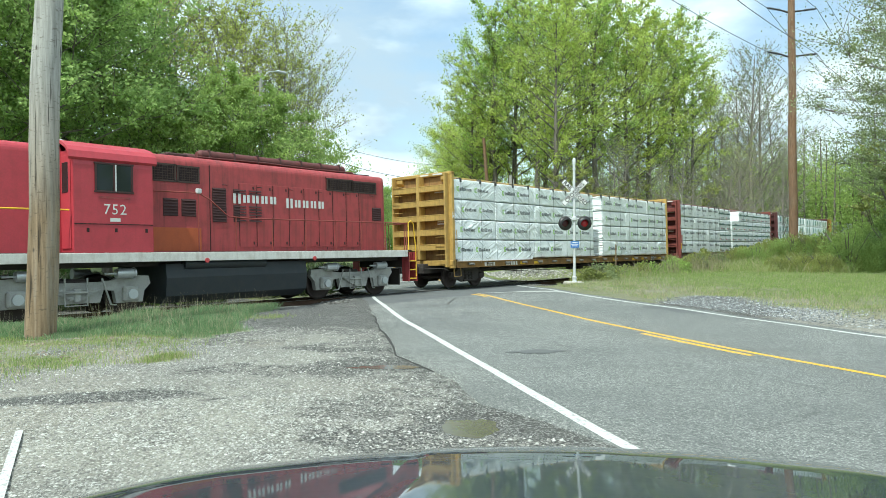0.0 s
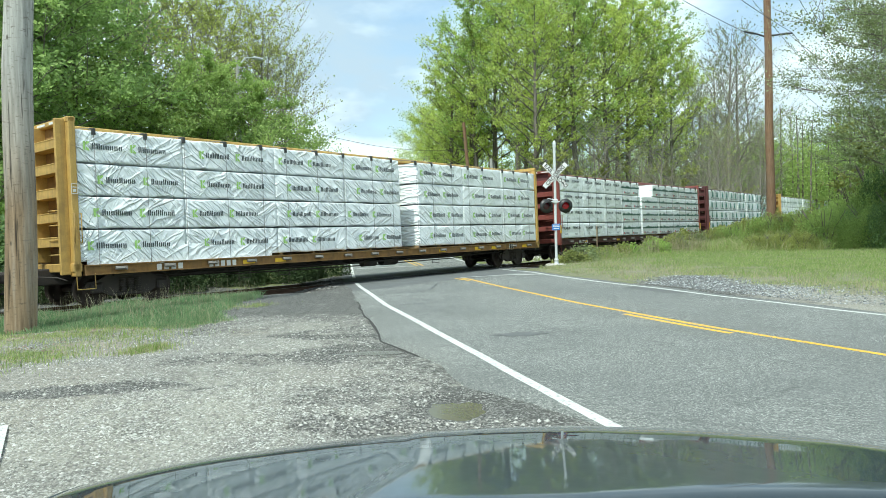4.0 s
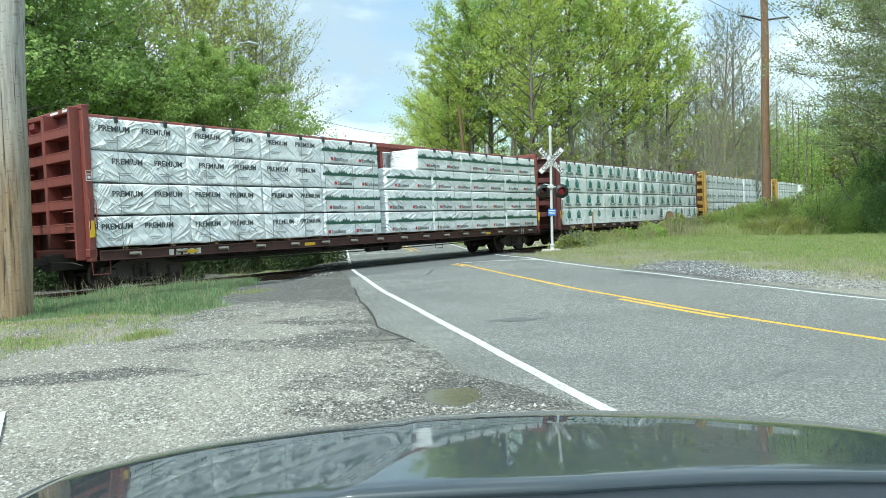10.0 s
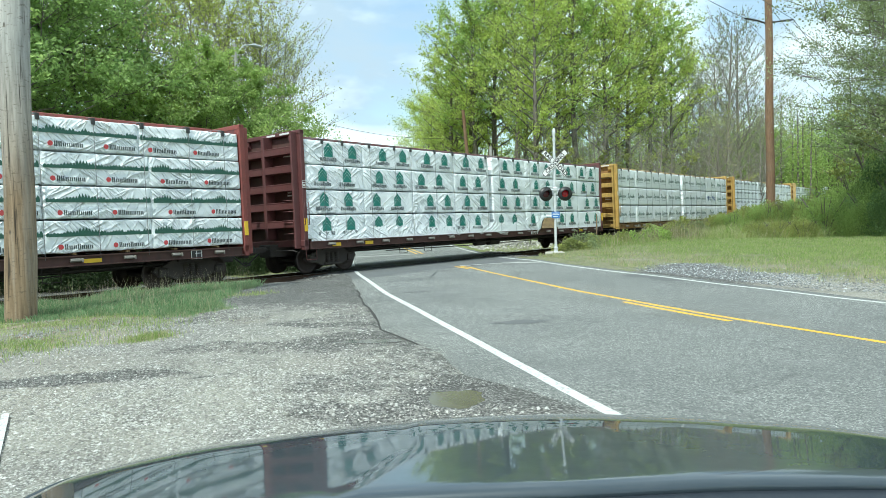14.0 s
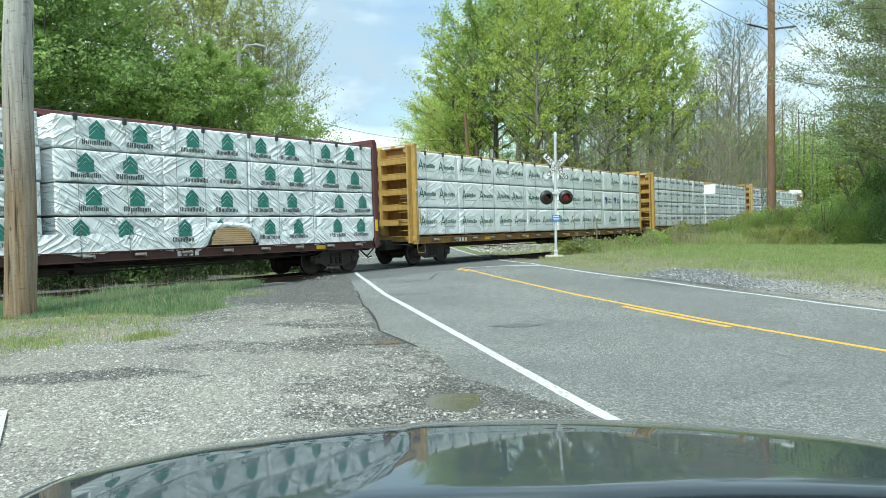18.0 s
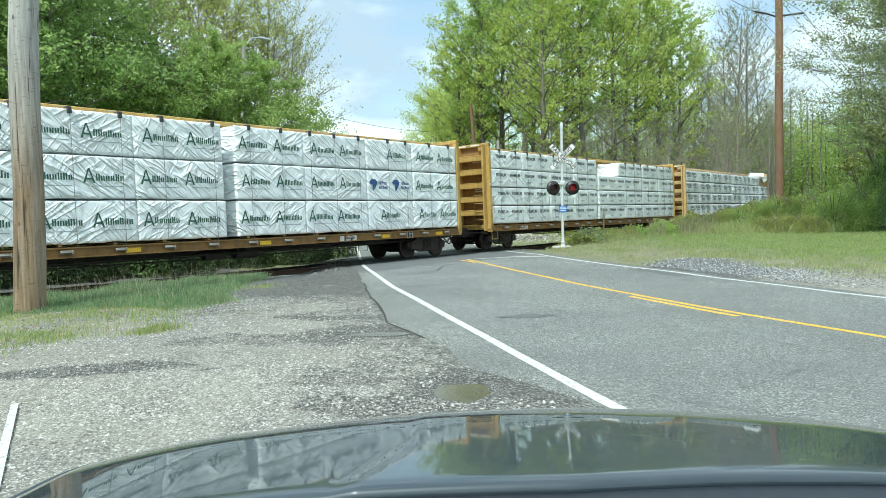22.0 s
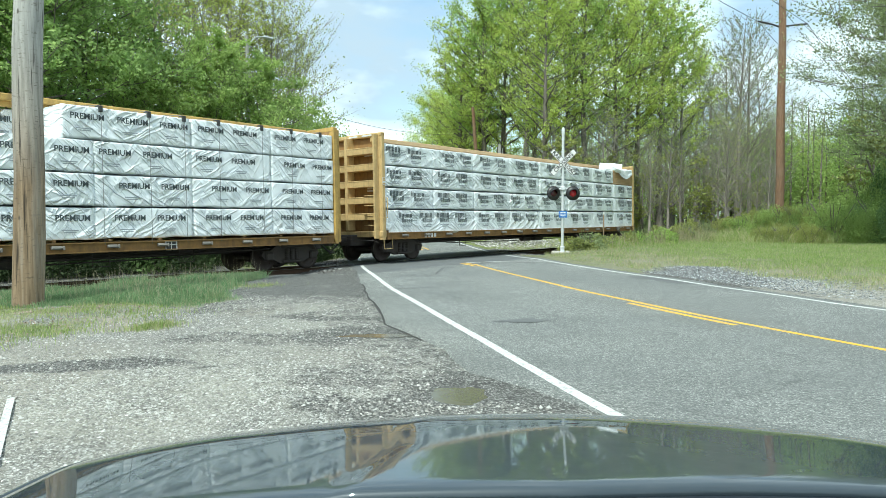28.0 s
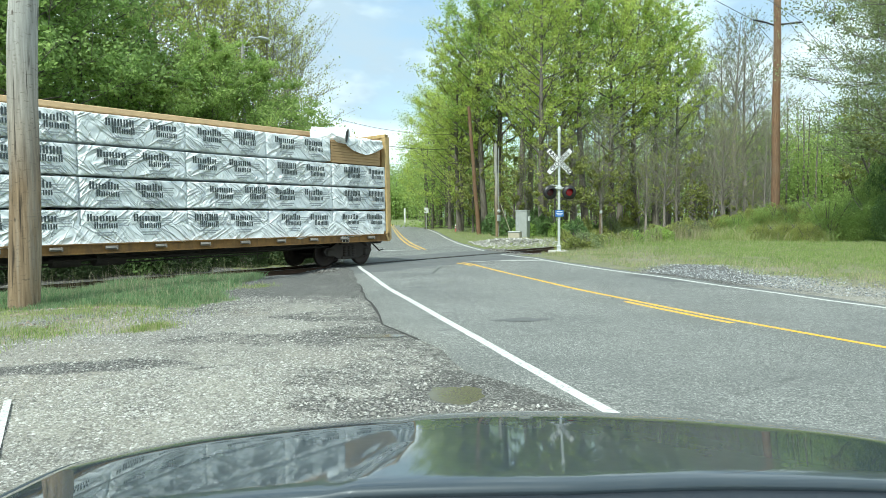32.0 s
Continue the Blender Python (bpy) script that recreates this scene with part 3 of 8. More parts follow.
SHOULDER = ((-60, 0.15), (-16.6, 0.15), (-16.2, 0.18), (-15.8, 0.55), (-15.3, 0.68), (-14.3, 0.54), (-13.5, 0.68), (-12.6, 0.9), (-11.5, 0.72), (-8.9, 0.5), (-4.6, 0.3), (0, 0.5), (400, 0.5))


def shoulder(y):
    """Width of the pavement left of the edge line."""
    for a, b in zip(SHOULDER[:-1], SHOULDER[1:]):
        if y <= b[0]:
            return a[1] + (b[1] - a[1]) * (y - a[0]) / (b[0] - a[0])
    return 0.5


def in_road(x, y):
    """How far inside the paved road, in metres (negative outside)."""
    if x < -14 or x > 270 or y < -50:
        return -9.0
    return min(nearest(LEFT_V, x, y) + shoulder(y) + 0.1, 0.55 - nearest(RIGHT_V, x, y))


def ground_z(x, y):
    z = base_z(x, y)
    quiet = 1.0
    if -30 < x < 120 and -60 < y < 90:
        e = in_road(x, y)
        if e > -3.0:
            rz = road_z(y)
            k = smooth(-2.2, -0.05, e)
            side = rz - 0.012 - 0.04 * smooth(-15.2, -14.0, y) * (1 - smooth(-6.5, -4.5, y)) * (x < 14)
            z = z * (1 - k) + side * k
            if e > 0.5:
                z = min(z, rz - 0.06)
            quiet = 1 - smooth(-1.2, -0.2, e)
    z += 0.03 * quiet * (noise.noise((x * 0.5, y * 0.5, 0)) + 0.4 * noise.noise((x * 1.7, y * 1.7, 3)))
    if quiet == 1.0 and -6 < x < 14 and -19 < y < -4:
        # shallow wheel ruts and hollows of the lot
        z += 0.022 * noise.noise((x * 1.1 + y * 0.9, (y - x) * 0.35, 23)) + 0.012 * noise.noise((x * 3.1, y * 3.1, 29))
    k = 1 - smooth(0.75, 1.5, puddle_at(x, y))
    return z + (0.19 - z) * k


GRASS_EDGE = [(-40, -9.9), (0, -9.9), (3.5, -9.7), (4.2, -9.6), (5.4, -8.6), (6.6, -8.2), (7.8, -7.9), (9.0, -6.2), (11.0, -4.6), (14.0, -3.0), (16.5, -2.2)]


def lot(x, y):
    """1 on the gravel lot beside the road, 0 on the grass."""
    if x > 17:
        return 0.0
    for a, b in zip(GRASS_EDGE[:-1], GRASS_EDGE[1:]):
        if a[0] <= x <= b[0]:
            edge = a[1] + (b[1] - a[1]) * (x - a[0]) / (b[0] - a[0])
            w = 0.55 * noise.noise((x * 0.9, y * 0.9, 5)) + 0.3 * noise.noise((x * 2.7, y * 2.7, 8))
            return 1 - smooth(-0.35, 0.45, y - edge + w)
    return 1.0 if y < -9.9 else 0.0


def right_gravel(x, y):
    """1 on the stony strip along the other side of the road."""
    d = nearest(RIGHT_V, x, y)
    if d < 0 or d > 9 or y > -7:
        return 0.0
    along = smooth(-10.5, -12.2, y) * (1 - 0.6 * smooth(-15.0, -17, y))
    w = noise.noise((x * 0.6, y * 0.6, 11)) * 1.3
    return along * (1 - smooth(2.0, 4.6, d + w))


PUDDLES = ((4.92, -15.32, 0.27, 0.42, -48, 1), (6.75, -12.62, 0.5, 0.16, -50, 2), (18.3, -11.2, 0.45, 0.15, 50, 3))


def puddle_at(x, y):
    """Share of the nearest puddle's radius at which a place lies."""
    best = 9.0
    for cx, cy, a, b, turn, _ in PUDDLES:
        if abs(x - cx) < 2 and abs(y - cy) < 2:
            c, s = math.cos(radians(turn)), math.sin(radians(turn))
            dx, dy = x - cx, y - cy
            best = min(best, math.hypot((dx * c + dy * s) / a, (-dx * s + dy * c) / b) + 0.35 * noise.noise((x * 3, y * 3, 2)))
    return best


def dark_at(x, y, g, e):
    """How dark the lot is: dirty broken apron along the pavement, hollows, ballast, painted shade behind the rails."""
    d = 0.5 * smooth(-1.9, -0.2, e + 0.7 * noise.noise((x, y, 2))) * (1 if y < 3 else 0) * smooth(-17.0, -15.4, y)
    d = max(d, 0.85 * smooth(-3.4, -2.4, y) * (1 - smooth(2.2, 3.0, y)))
    if x < 16:
        w = 0.35 * noise.noise((x * 1.8, y * 1.8, 13))
        d = max(d, 0.95 * (1 - smooth(0.45, 1.1, math.hypot((x - 3.3 - (y + 11.7) * 0.3) * 0.72, (y + 11.7 + 0.8 * (x - 3.3)) * 2.0) + w)))
        lat, dep = 0.616 * (x - 9.75) - 0.788 * (y + 9.05), 0.788 * (x - 9.75) + 0.616 * (y + 9.05)
        d = max(d, 1.0 - smooth(0.35, 0.9, math.hypot(lat / 0.62, dep / 0.3) + w))
        lat, dep = 0.616 * (x - 7.6) - 0.788 * (y + 11.2), 0.788 * (x - 7.6) + 0.616 * (y + 11.2)
        d = max(d, 0.9 * (1.0 - smooth(0.4, 1.1, math.hypot(lat / 1.5, dep / 0.42) + w)))
        d = max(d, 0.75 * (1 - smooth(0.6, 1.6, math.hypot((x - 6.6), (y + 12.3) * 1.6) + w)))
        d = max(d, (0.8 + 0.4 * noise.noise((x * 1.3, y * 1.3, 6))) * smooth(-11.8, -7.4, y + 0.8 * noise.noise((x * 0.7, y * 0.7, 9))) * g * smooth(4.5, 7.5, x))
        d = max(d, 0.55 * smooth(0.12, 0.45, noise.noise((x * 0.55 + y * 0.3, y * 1.1, 17))) * g)
        # band behind the rails: ballast and the shade there, as ground colour
        d = max(d, 0.85 * smooth(2.0, 2.8, y) * (1 - smooth(6.5, 8.5, y)))
    # wet earth round the puddle and along the broken rim of the pavement
    if y < -13.5:
        d = max(d, 0.9 * (1 - smooth(0.3, 1.25, math.hypot((x - 4.7) * 0.55, (y + 15.9) * 0.5) + 0.55 * noise.noise((x * 1.6, y * 1.6, 33)))))
    d = max(d, 0.9 * (1 - smooth(1.0, 1.8, puddle_at(x, y))))
    if nearest(RIGHT_V, x, y) > 0:
        d = max(d * 0.6, 0.8 * right_gravel(x, y) * smooth(-16.0, -14.0, y))
    return d


def make_ground():
    xs = sorted(set([round(-14 + 0.33 * i, 3) for i in range(150)] + [round(1.0 + 0.15 * i, 3) for i in range(76)] + [round(35.5 + 0.9 * i, 2) for i in range(40)] + [-900, -500, -250, -120, -70, -45, -30, -22, -18, -16, 75, 82, 92, 105, 120, 140, 170, 220, 300, 450, 700, 1200]))
    ys = sorted(set([round(-24 + 0.33 * i, 3) for i in range(90)] + [round(-17.5 + 0.15 * i, 3) for i in range(80)] + [round(6 + 0.9 * i, 2) for i in range(30)] + [-900, -500, -250, -120, -75, -50, -38, -32, -28, -26, 34, 38, 44, 52, 64, 80, 100, 130, 180, 260, 400, 700, 1200]))
    nx, ny = len(xs), len(ys)
    vs, gr, dk, sd = [], [], [], []
    for y in ys:
        for x in xs:
            vs.append((x, y, ground_z(x, y)))
            near = -16 < x < 70 and -40 < y < 36
            g = max(lot(x, y), right_gravel(x, y), 1 - smooth(2.2, 3.2, abs(y))) if near else (1.0 if abs(y) < 2.6 else 0.0)
            if near and x < 10 and y < -4 and 0.788 * x + 0.616 * (y + 19) < 12.0:
                g = max(g, 0.50 + 0.45 * noise.noise((x * 1.2, y * 1.2, 47)))
            e = in_road(x, y) if near else -9
            d = 0.0
            if near:
                d = dark_at(x, y, g, e)
            gr.append(g)
            dk.append(d)
            s = 0.0
            if near and nearest(RIGHT_V, x, y) > 0 and y < 0:
                s = (1 - smooth(0.5, 1.5, -e + 0.6 * noise.noise((x * 0.8, y * 0.8, 4)))) * 0.3
                s = max(s, (0.22 + 0.7 * noise.noise((x * 0.5, y * 0.8, 19))) * smooth(0.2, 1.2, -e) * (1 - smooth(5.0, 8.5, -e)))
                s = max(s, 0.5 * smooth(0.1, 0.5, noise.noise((x * 0.25, y * 0.25, 9))) * (1 - smooth(4, 8, -e)))
            elif near:
                near_edge = smooth(-10.6, -9.6, y) * (1 - smooth(-8.6, -7.6, y)) * (1 - smooth(6, 8, x))
                s = 0.75 * near_edge * smooth(0.0, 0.35, noise.noise((x * 0.9, y * 0.9, 51))) if near_edge > 0 else 0.0
                s += 0.3 * smooth(0.12, 0.5, noise.noise((x * 0.45, y * 0.45, 21))) * g
            sd.append(s)
    fs = [(j * nx + i, j * nx + i + 1, (j + 1) * nx + i + 1, (j + 1) * nx + i) for j in range(ny - 1) for i in range(nx - 1)]
    me = quick("ground", vs, fs, M["ground"], True)
    for name, vals in (("gravel", gr), ("dark", dk), ("sand", sd)):
        me.attributes.new(name, "FLOAT", "POINT").data.foreach_set("value", vals)
    ob = part("ground", me, None)
    tagged(ob, "grass verge and grey gravel lot beside the road", "ground", kind="structure")


def paired():
    """Matching points on both edges of the road, all along it."""
    c = lerp_line(CENTRE_S, 0.45)
    c = [q for i, q in enumerate(c) if q.x < 70 or i % 8 == 0]
    out = []
    for i, q in enumerate(c):
        d = (c[min(i + 1, len(c) - 1)] - c[max(i - 1, 0)]).normalized()
        nrm = Vector((d.y, -d.x))
        r, l = abs(nearest(RIGHT_V, q.x, q.y)), abs(nearest(LEFT_V, q.x, q.y))
        out.append((q, nrm, l, r))
    return out


PAVEMENT_RIM = []          # x, y and outward normal along the broken left rim


def make_road():
    rows = paired()
    vs, pt, k = [], [], 15
    for i, (q, nrm, l, r) in enumerate(rows):
        jag = 0.16 * noise.noise((i * 0.45, 0, 0)) + 0.22 * noise.noise((i * 0.13, 4, 0))
        jag += 0.05 * noise.noise((i * 1.7, 9, 0))
        ye = q.y - nrm.y * l
        l0, r0 = -(l + max(0.13, shoulder(ye) + (0.6 * abs(jag) if ye < 0 else 0))), r + 0.4 + 0.5 * jag
        for j in range(k):
            t = (0.0, 0.006, 0.994, 1.0)[(0, 1, k - 2, k - 1).index(j)] if j in (0, 1, k - 2, k - 1) else (j - 1) / (k - 3)
            s = l0 + (r0 - l0) * t
            p = q + nrm * s
            edge = -0.07 if j in (0, k - 1) else 0.0
            if j == 0 and -13.4 < p.y < -7.2:
                PAVEMENT_RIM.append((p.x, p.y, nrm.x, nrm.y))
            vs.append((p.x, p.y, road_z(p.y) + edge + 0.012 * noise.noise((p.x * 0.35, p.y * 0.35, 7))))
            pt.append(max(1 - smooth(3.4, 4.0, abs(p.y + 1.8 + 0.5 * noise.noise((p.x * 0.7, p.y * 0.7, 1)))), 0.0))
    fs = [(i * k + j, i * k + j + 1, (i + 1) * k + j + 1, (i + 1) * k + j) for i in range(len(rows) - 1) for j in range(k - 1)]
    me = quick("road", vs, fs, M["asphalt"], True)
    me.attributes.new("patched", "FLOAT", "POINT").data.foreach_set("value", pt)
    tagged(part("road", me, None), "worn grey two-lane asphalt road over the railway", "road", kind="structure")


def make_rim_shade():
    """Dark strip for the shade between the gravel and the broken rim of the pavement."""
    vs = []
    for i, (x, y, nx, ny) in enumerate(PAVEMENT_RIM):
        w = 0.012 + 0.06 * max(0.0, noise.noise((i * 0.6, 3, 1)) + 0.15)
        for s in (0.02, -w * 0.5, -w):
            px, py = x + nx * s, y + ny * s
            vs.append((px, py, max(ground_z(px, py), road_z(py) - 0.055) + (0.006 if s > -w else 0.001)))
    fs = [(i * 3 + j, i * 3 + j + 1, i * 3 + 4 + j, i * 3 + 3 + j) for i in range(len(PAVEMENT_RIM) - 1) for j in range(2)]
    ob = part("pavement_crack", quick("pavement_crack", vs, fs, M["crack"], True), None)
    tagged(ob, "dark strip for the shade along the pavement rim", "crack", kind="structure")


def surface_z(x, y):
    return road_z(y) + 0.012 * noise.noise((x * 0.35, y * 0.35, 7))


def stripe(name, line, width, mat, label, lift=0.005, start=None, stop=None):
    """A painted stripe along a line, its rim a little ragged."""
    pts = lerp_line(line, 0.3)
    vs = []
    for i, q in enumerate(pts):
        d = (pts[min(i + 1, len(pts) - 1)] - pts[max(i - 1, 0)]).normalized()
        nrm = Vector((d.y, -d.x)) * width / 2
        a = 1 + 0.07 * noise.noise((i * 0.9, 1, 0))
        for s in (-a, -0.4, 0.4, a):
            p = q + nrm * s
            vs.append((p.x, p.y, surface_z(p.x, p.y) + lift + (-0.003 if abs(s) > 0.5 else 0)))
    fs = [(i * 4 + j, i * 4 + j + 1, i * 4 + 5 + j, i * 4 + 4 + j) for i in range(len(pts) - 1) for j in range(3)]
    ob = part(name, quick(name, vs, fs, mat, True), None)
    return tagged(ob, label, "road marking", kind="structure")


def cut(line, y0, y1):
    return [q for q in lerp_line(line, 0.1) if y0 <= q.y <= y1][::2]


def shifted(line, d):
    out = []
    for i, q in enumerate(line):
        t = (line[min(i + 1, len(line) - 1)] - line[max(i - 1, 0)]).normalized()
        out.append(q + Vector((t.y, -t.x)) * d)
    return out


def make_markings():
    white, yellow = M["white_line"], M["yellow_line"]
    stripe("edge_line", cut(LEFT_S, -40, -1.0), 0.12, white, "worn white edge line on the asphalt")
    stripe("edge_line", cut(LEFT_S, 1.0, 190), 0.12, white, "worn white edge line on the asphalt")
    stripe("edge_line", cut(RIGHT_S, -44, -1.2), 0.12, white, "thin white edge line on the asphalt")
    stripe("edge_line", cut(RIGHT_S, 1.4, 185), 0.12, white, "thin white edge line on the asphalt")
    stripe("centre_line", cut(CENTRE_S, -44, -4.75), 0.11, yellow, "solid yellow centre line on the asphalt")
    stripe("centre_line", shifted(cut(CENTRE_S, -16.3, -13.9), -0.21), 0.11, yellow, "short second yellow centre line on the asphalt")
    stripe("centre_line", shifted(cut(CENTRE_S, -6.6, -5.0), -0.2), 0.11, yellow, "short second yellow centre line on the asphalt")
    stripe("centre_line", cut(CENTRE_S, 5.0, 185), 0.11, yellow, "double yellow centre line beyond the rails")
    stripe("centre_line", shifted(cut(CENTRE_S, 5.0, 185), 0.32), 0.11, yellow, "double yellow centre line beyond the rails")
    stripe("stop_line", [Vector((19.25, -4.85)), Vector((20.95, -7.0))], 0.24, white, "white stop line before the rails", 0.016)
    stripe("stop_line", [Vector((25.4, 6.2)), Vector((28.5, 4.85))], 0.24, white, "white stop line before the rails", 0.016)
    # seam of the newer asphalt laid round the rails
    stripe("tar_seam", [Vector((12.9, -7.0)), Vector((14.6, -7.3)), Vector((16.4, -6.1)), Vector((18.0, -6.3))], 0.05, M["black"], "dark tar seam across the asphalt", 0.004)
    for cx, cy, a, b, turn, seed in ((16.55, -12.55, 1.5, 0.34, 55, 4), (8.75, -13.6, 0.42, 0.2, -38, 5), (11.4, -9.3, 0.7, 0.1, -32, 6), (13.3, -9.2, 0.5, 0.05, -40, 7)):
        vs, n = [(cx, cy)], 30
        c, q = math.cos(radians(turn)), math.sin(radians(turn))
        for k in range(n):
            t = 2 * math.pi * k / n
            r = 0.85 + 0.8 * noise.noise((math.cos(t) * 1.4, math.sin(t) * 1.4, seed * 5))
            vs.append((cx + a * r * math.cos(t) * c - b * r * math.sin(t) * q, cy + a * r * math.cos(t) * q + b * r * math.sin(t) * c))
        me = quick("asphalt_stain", [(x, y, surface_z(x, y) + 0.0045) for x, y in vs], [(0, k + 1, (k + 1) % n + 1) for k in range(n)], M["stain"])
        tagged(part("asphalt_stain", me, None), "dark damp stain on the asphalt", "road stain", kind="structure")
    # parking stripe at the lot
    vs = [(2.31, -12.65), (2.36, -12.67), (1.33, -15.05), (1.28, -15.0)]
    me = quick("parking_stripe", [(x, y, ground_z(x, y) + 0.02) for x, y in vs], [(0, 1, 2, 3)], white)
    tagged(part("parking_stripe", me, None), "faded white stripe on the gravel lot", "road marking", kind="structure")


# ---- railway ----
LEAN = 0.024


def make_track():
    tr = thing("railway_track", "rusty single railway track on dark ballast", "railway track", kind="structure")
    for y, z in ((-0.555, 0.018), (0.955, -0.018)):
        x0, x1 = -120, 260
        rail = Mesh()
        prof = [(-0.036, 0), (-0.034, -0.03), (-0.009, -0.045), (-0.009, -0.13), (-0.07, -0.145), (-0.07, -0.16), (0.07, -0.16), (0.07, -0.145), (0.009, -0.13), (0.009, -0.045), (0.034, -0.03), (0.036, 0)]
        n = len(prof)
        vs = [(x, y + a, z + b) for x in (x0, x1) for a, b in prof]
        rail.add(vs, [(i, (i + 1) % n, n + (i + 1) % n, n + i) for i in range(n)])
        r = part("rail", rail, M["rail"], tr)
        top = Mesh().box(((x0 + x1) / 2, y, z + 0.002), (x1 - x0, 0.055, 0.006), 0.002)
        part("rail_head", top, M["rail_top"], r, "polished rail head")
        for s in (-1, 1):
            # rubber flangeway strips along the rail where it crosses the road
            strip = Mesh().box((23.7, y + s * 0.085, z - 0.02), (13.0, 0.085, 0.06), 0.01)
            part("flangeway_strip", strip, M["rubber"], tr, "black rubber strip beside the rail")
    tie = Mesh().box((0, 0, -0.265), (0.23, 2.6, 0.18), 0.015).data("tie", M["tie"])
    rng = random.Random(5)
    xs = [x * 0.53 for x in range(-40, 140)]
    for x in xs:
        if 15.0 < x < 31.5:
            continue
        part("tie", tie, None, tr, at=pose(x, 0.2 + rng.uniform(-0.05, 0.05), -0.02 + rng.uniform(-0.01, 0.01), 0, 0, rng.uniform(-1.5, 1.5)))


def rocks(name, places, mat, label, seed=1, flat=0.65):
    """Many small stones in one mesh. places: x, y, z, size."""
    rng = np.random.default_rng(seed)
    n = len(places)
    p = np.array(places)
    octa = np.array([(1, 0, 0), (0, 1, 0), (-1, 0, 0), (0, -1, 0), (0.1, 0.1, 1), (0, 0, -1)], float)
    faces = np.array([(0, 1, 4), (1, 2, 4), (2, 3, 4), (3, 0, 4), (1, 0, 5), (2, 1, 5), (3, 2, 5), (0, 3, 5)])
    v = octa[None] * (0.7 + 0.6 * rng.random((n, 6, 3)))
    a = rng.random(n) * 6.28
    c, s = np.cos(a)[:, None], np.sin(a)[:, None]
    x, y = v[..., 0] * c - v[..., 1] * s, v[..., 0] * s + v[..., 1] * c
    sz = p[:, 3][:, None]
    out = np.stack([x * sz * 1.15 + p[:, 0][:, None], y * sz + p[:, 1][:, None], v[..., 2] * sz * flat + p[:, 2][:, None]], -1).reshape(-1, 3)
    f = (faces[None] + 6 * np.arange(n)[:, None, None]).reshape(-1, 3)
    me = quick(name, out.tolist(), f.tolist(), mat)
    ob = part(name, me, None)
    return tagged(ob, label, "stones", kind="stuff")


def make_stones():
    rng = random.Random(11)
    pl = []
    while len(pl) < 42000:
        r, a = rng.uniform(0.15, 1) ** 0.8 * 14, rng.uniform(-0.2, 1.35)
        x, y = r * math.sin(a), -19.0 + r * math.cos(a)
        if lot(x, y) < rng.random() or in_road(x, y) > -0.1 or (y > -13.5 and dark_at(x, y, 1.0, in_road(x, y)) > 0.45 + 0.7 * rng.random()) or puddle_at(x, y) < 1.1:
            continue
        pl.append((x, y, ground_z(x, y) + 0.002, abs(rng.gauss(0, 0.006)) + 0.0045))
    rocks("gravel_stones", pl, M["stone"], "pale loose gravel stones on the lot", 2)
    pl = []
    while len(pl) < 6500:
        x, y = rng.uniform(15, 27), rng.uniform(-18, -9)
        if right_gravel(x, y) < rng.random() or in_road(x, y) > -0.2:
            continue
        pl.append((x, y, ground_z(x, y) + 0.005, abs(rng.gauss(0, 0.009)) + 0.007))
    rocks("gravel_stones", pl, M["stone_blue"], "dark blue-grey gravel strip at the road edge", 3)
    pl = []
    while len(pl) < 16000:
        x, y = rng.uniform(-8, 60), rng.choice((-1, 1)) * abs(rng.gauss(0, 1.5))
        if in_road(x, y) > -0.1 or abs(y) > 3.2:
            continue
        pl.append((x, y, ground_z(x, y) + 0.01, rng.uniform(0.02, 0.045)))
    rocks("ballast_stones", pl, M["ballast"], "dark dirty ballast stones between the rails", 4)
    pl = []
    while len(pl) < 1500:
        x, y = rng.gauss(38.5, 2.8), rng.gauss(6.0, 1.2)
        if in_road(x, y) > -0.3:
            continue
        k = math.exp(-((x - 39.5) / 3) ** 2 - ((y - 6.3) / 1.5) ** 2)
        pl.append((x, y, ground_z(x, y) + rng.random() * 0.22 * k, rng.uniform(0.04, 0.09)))
    rocks("ballast_heap", pl, M["stone"], "low heap of grey ballast stones beside the track", 6)


make_ground()
make_road()
make_rim_shade()
make_markings()
make_track()
make_stones()

# ---- train ----
CAR, GAP = 22.436, 2.175
PITCH = CAR + GAP


def train_s(t):
    """Place of the first freight car's leading bulkhead along the track."""
    return 22.32 - 3.3415 * t - 0.052768 * t * t + 0.00038471 * t ** 3


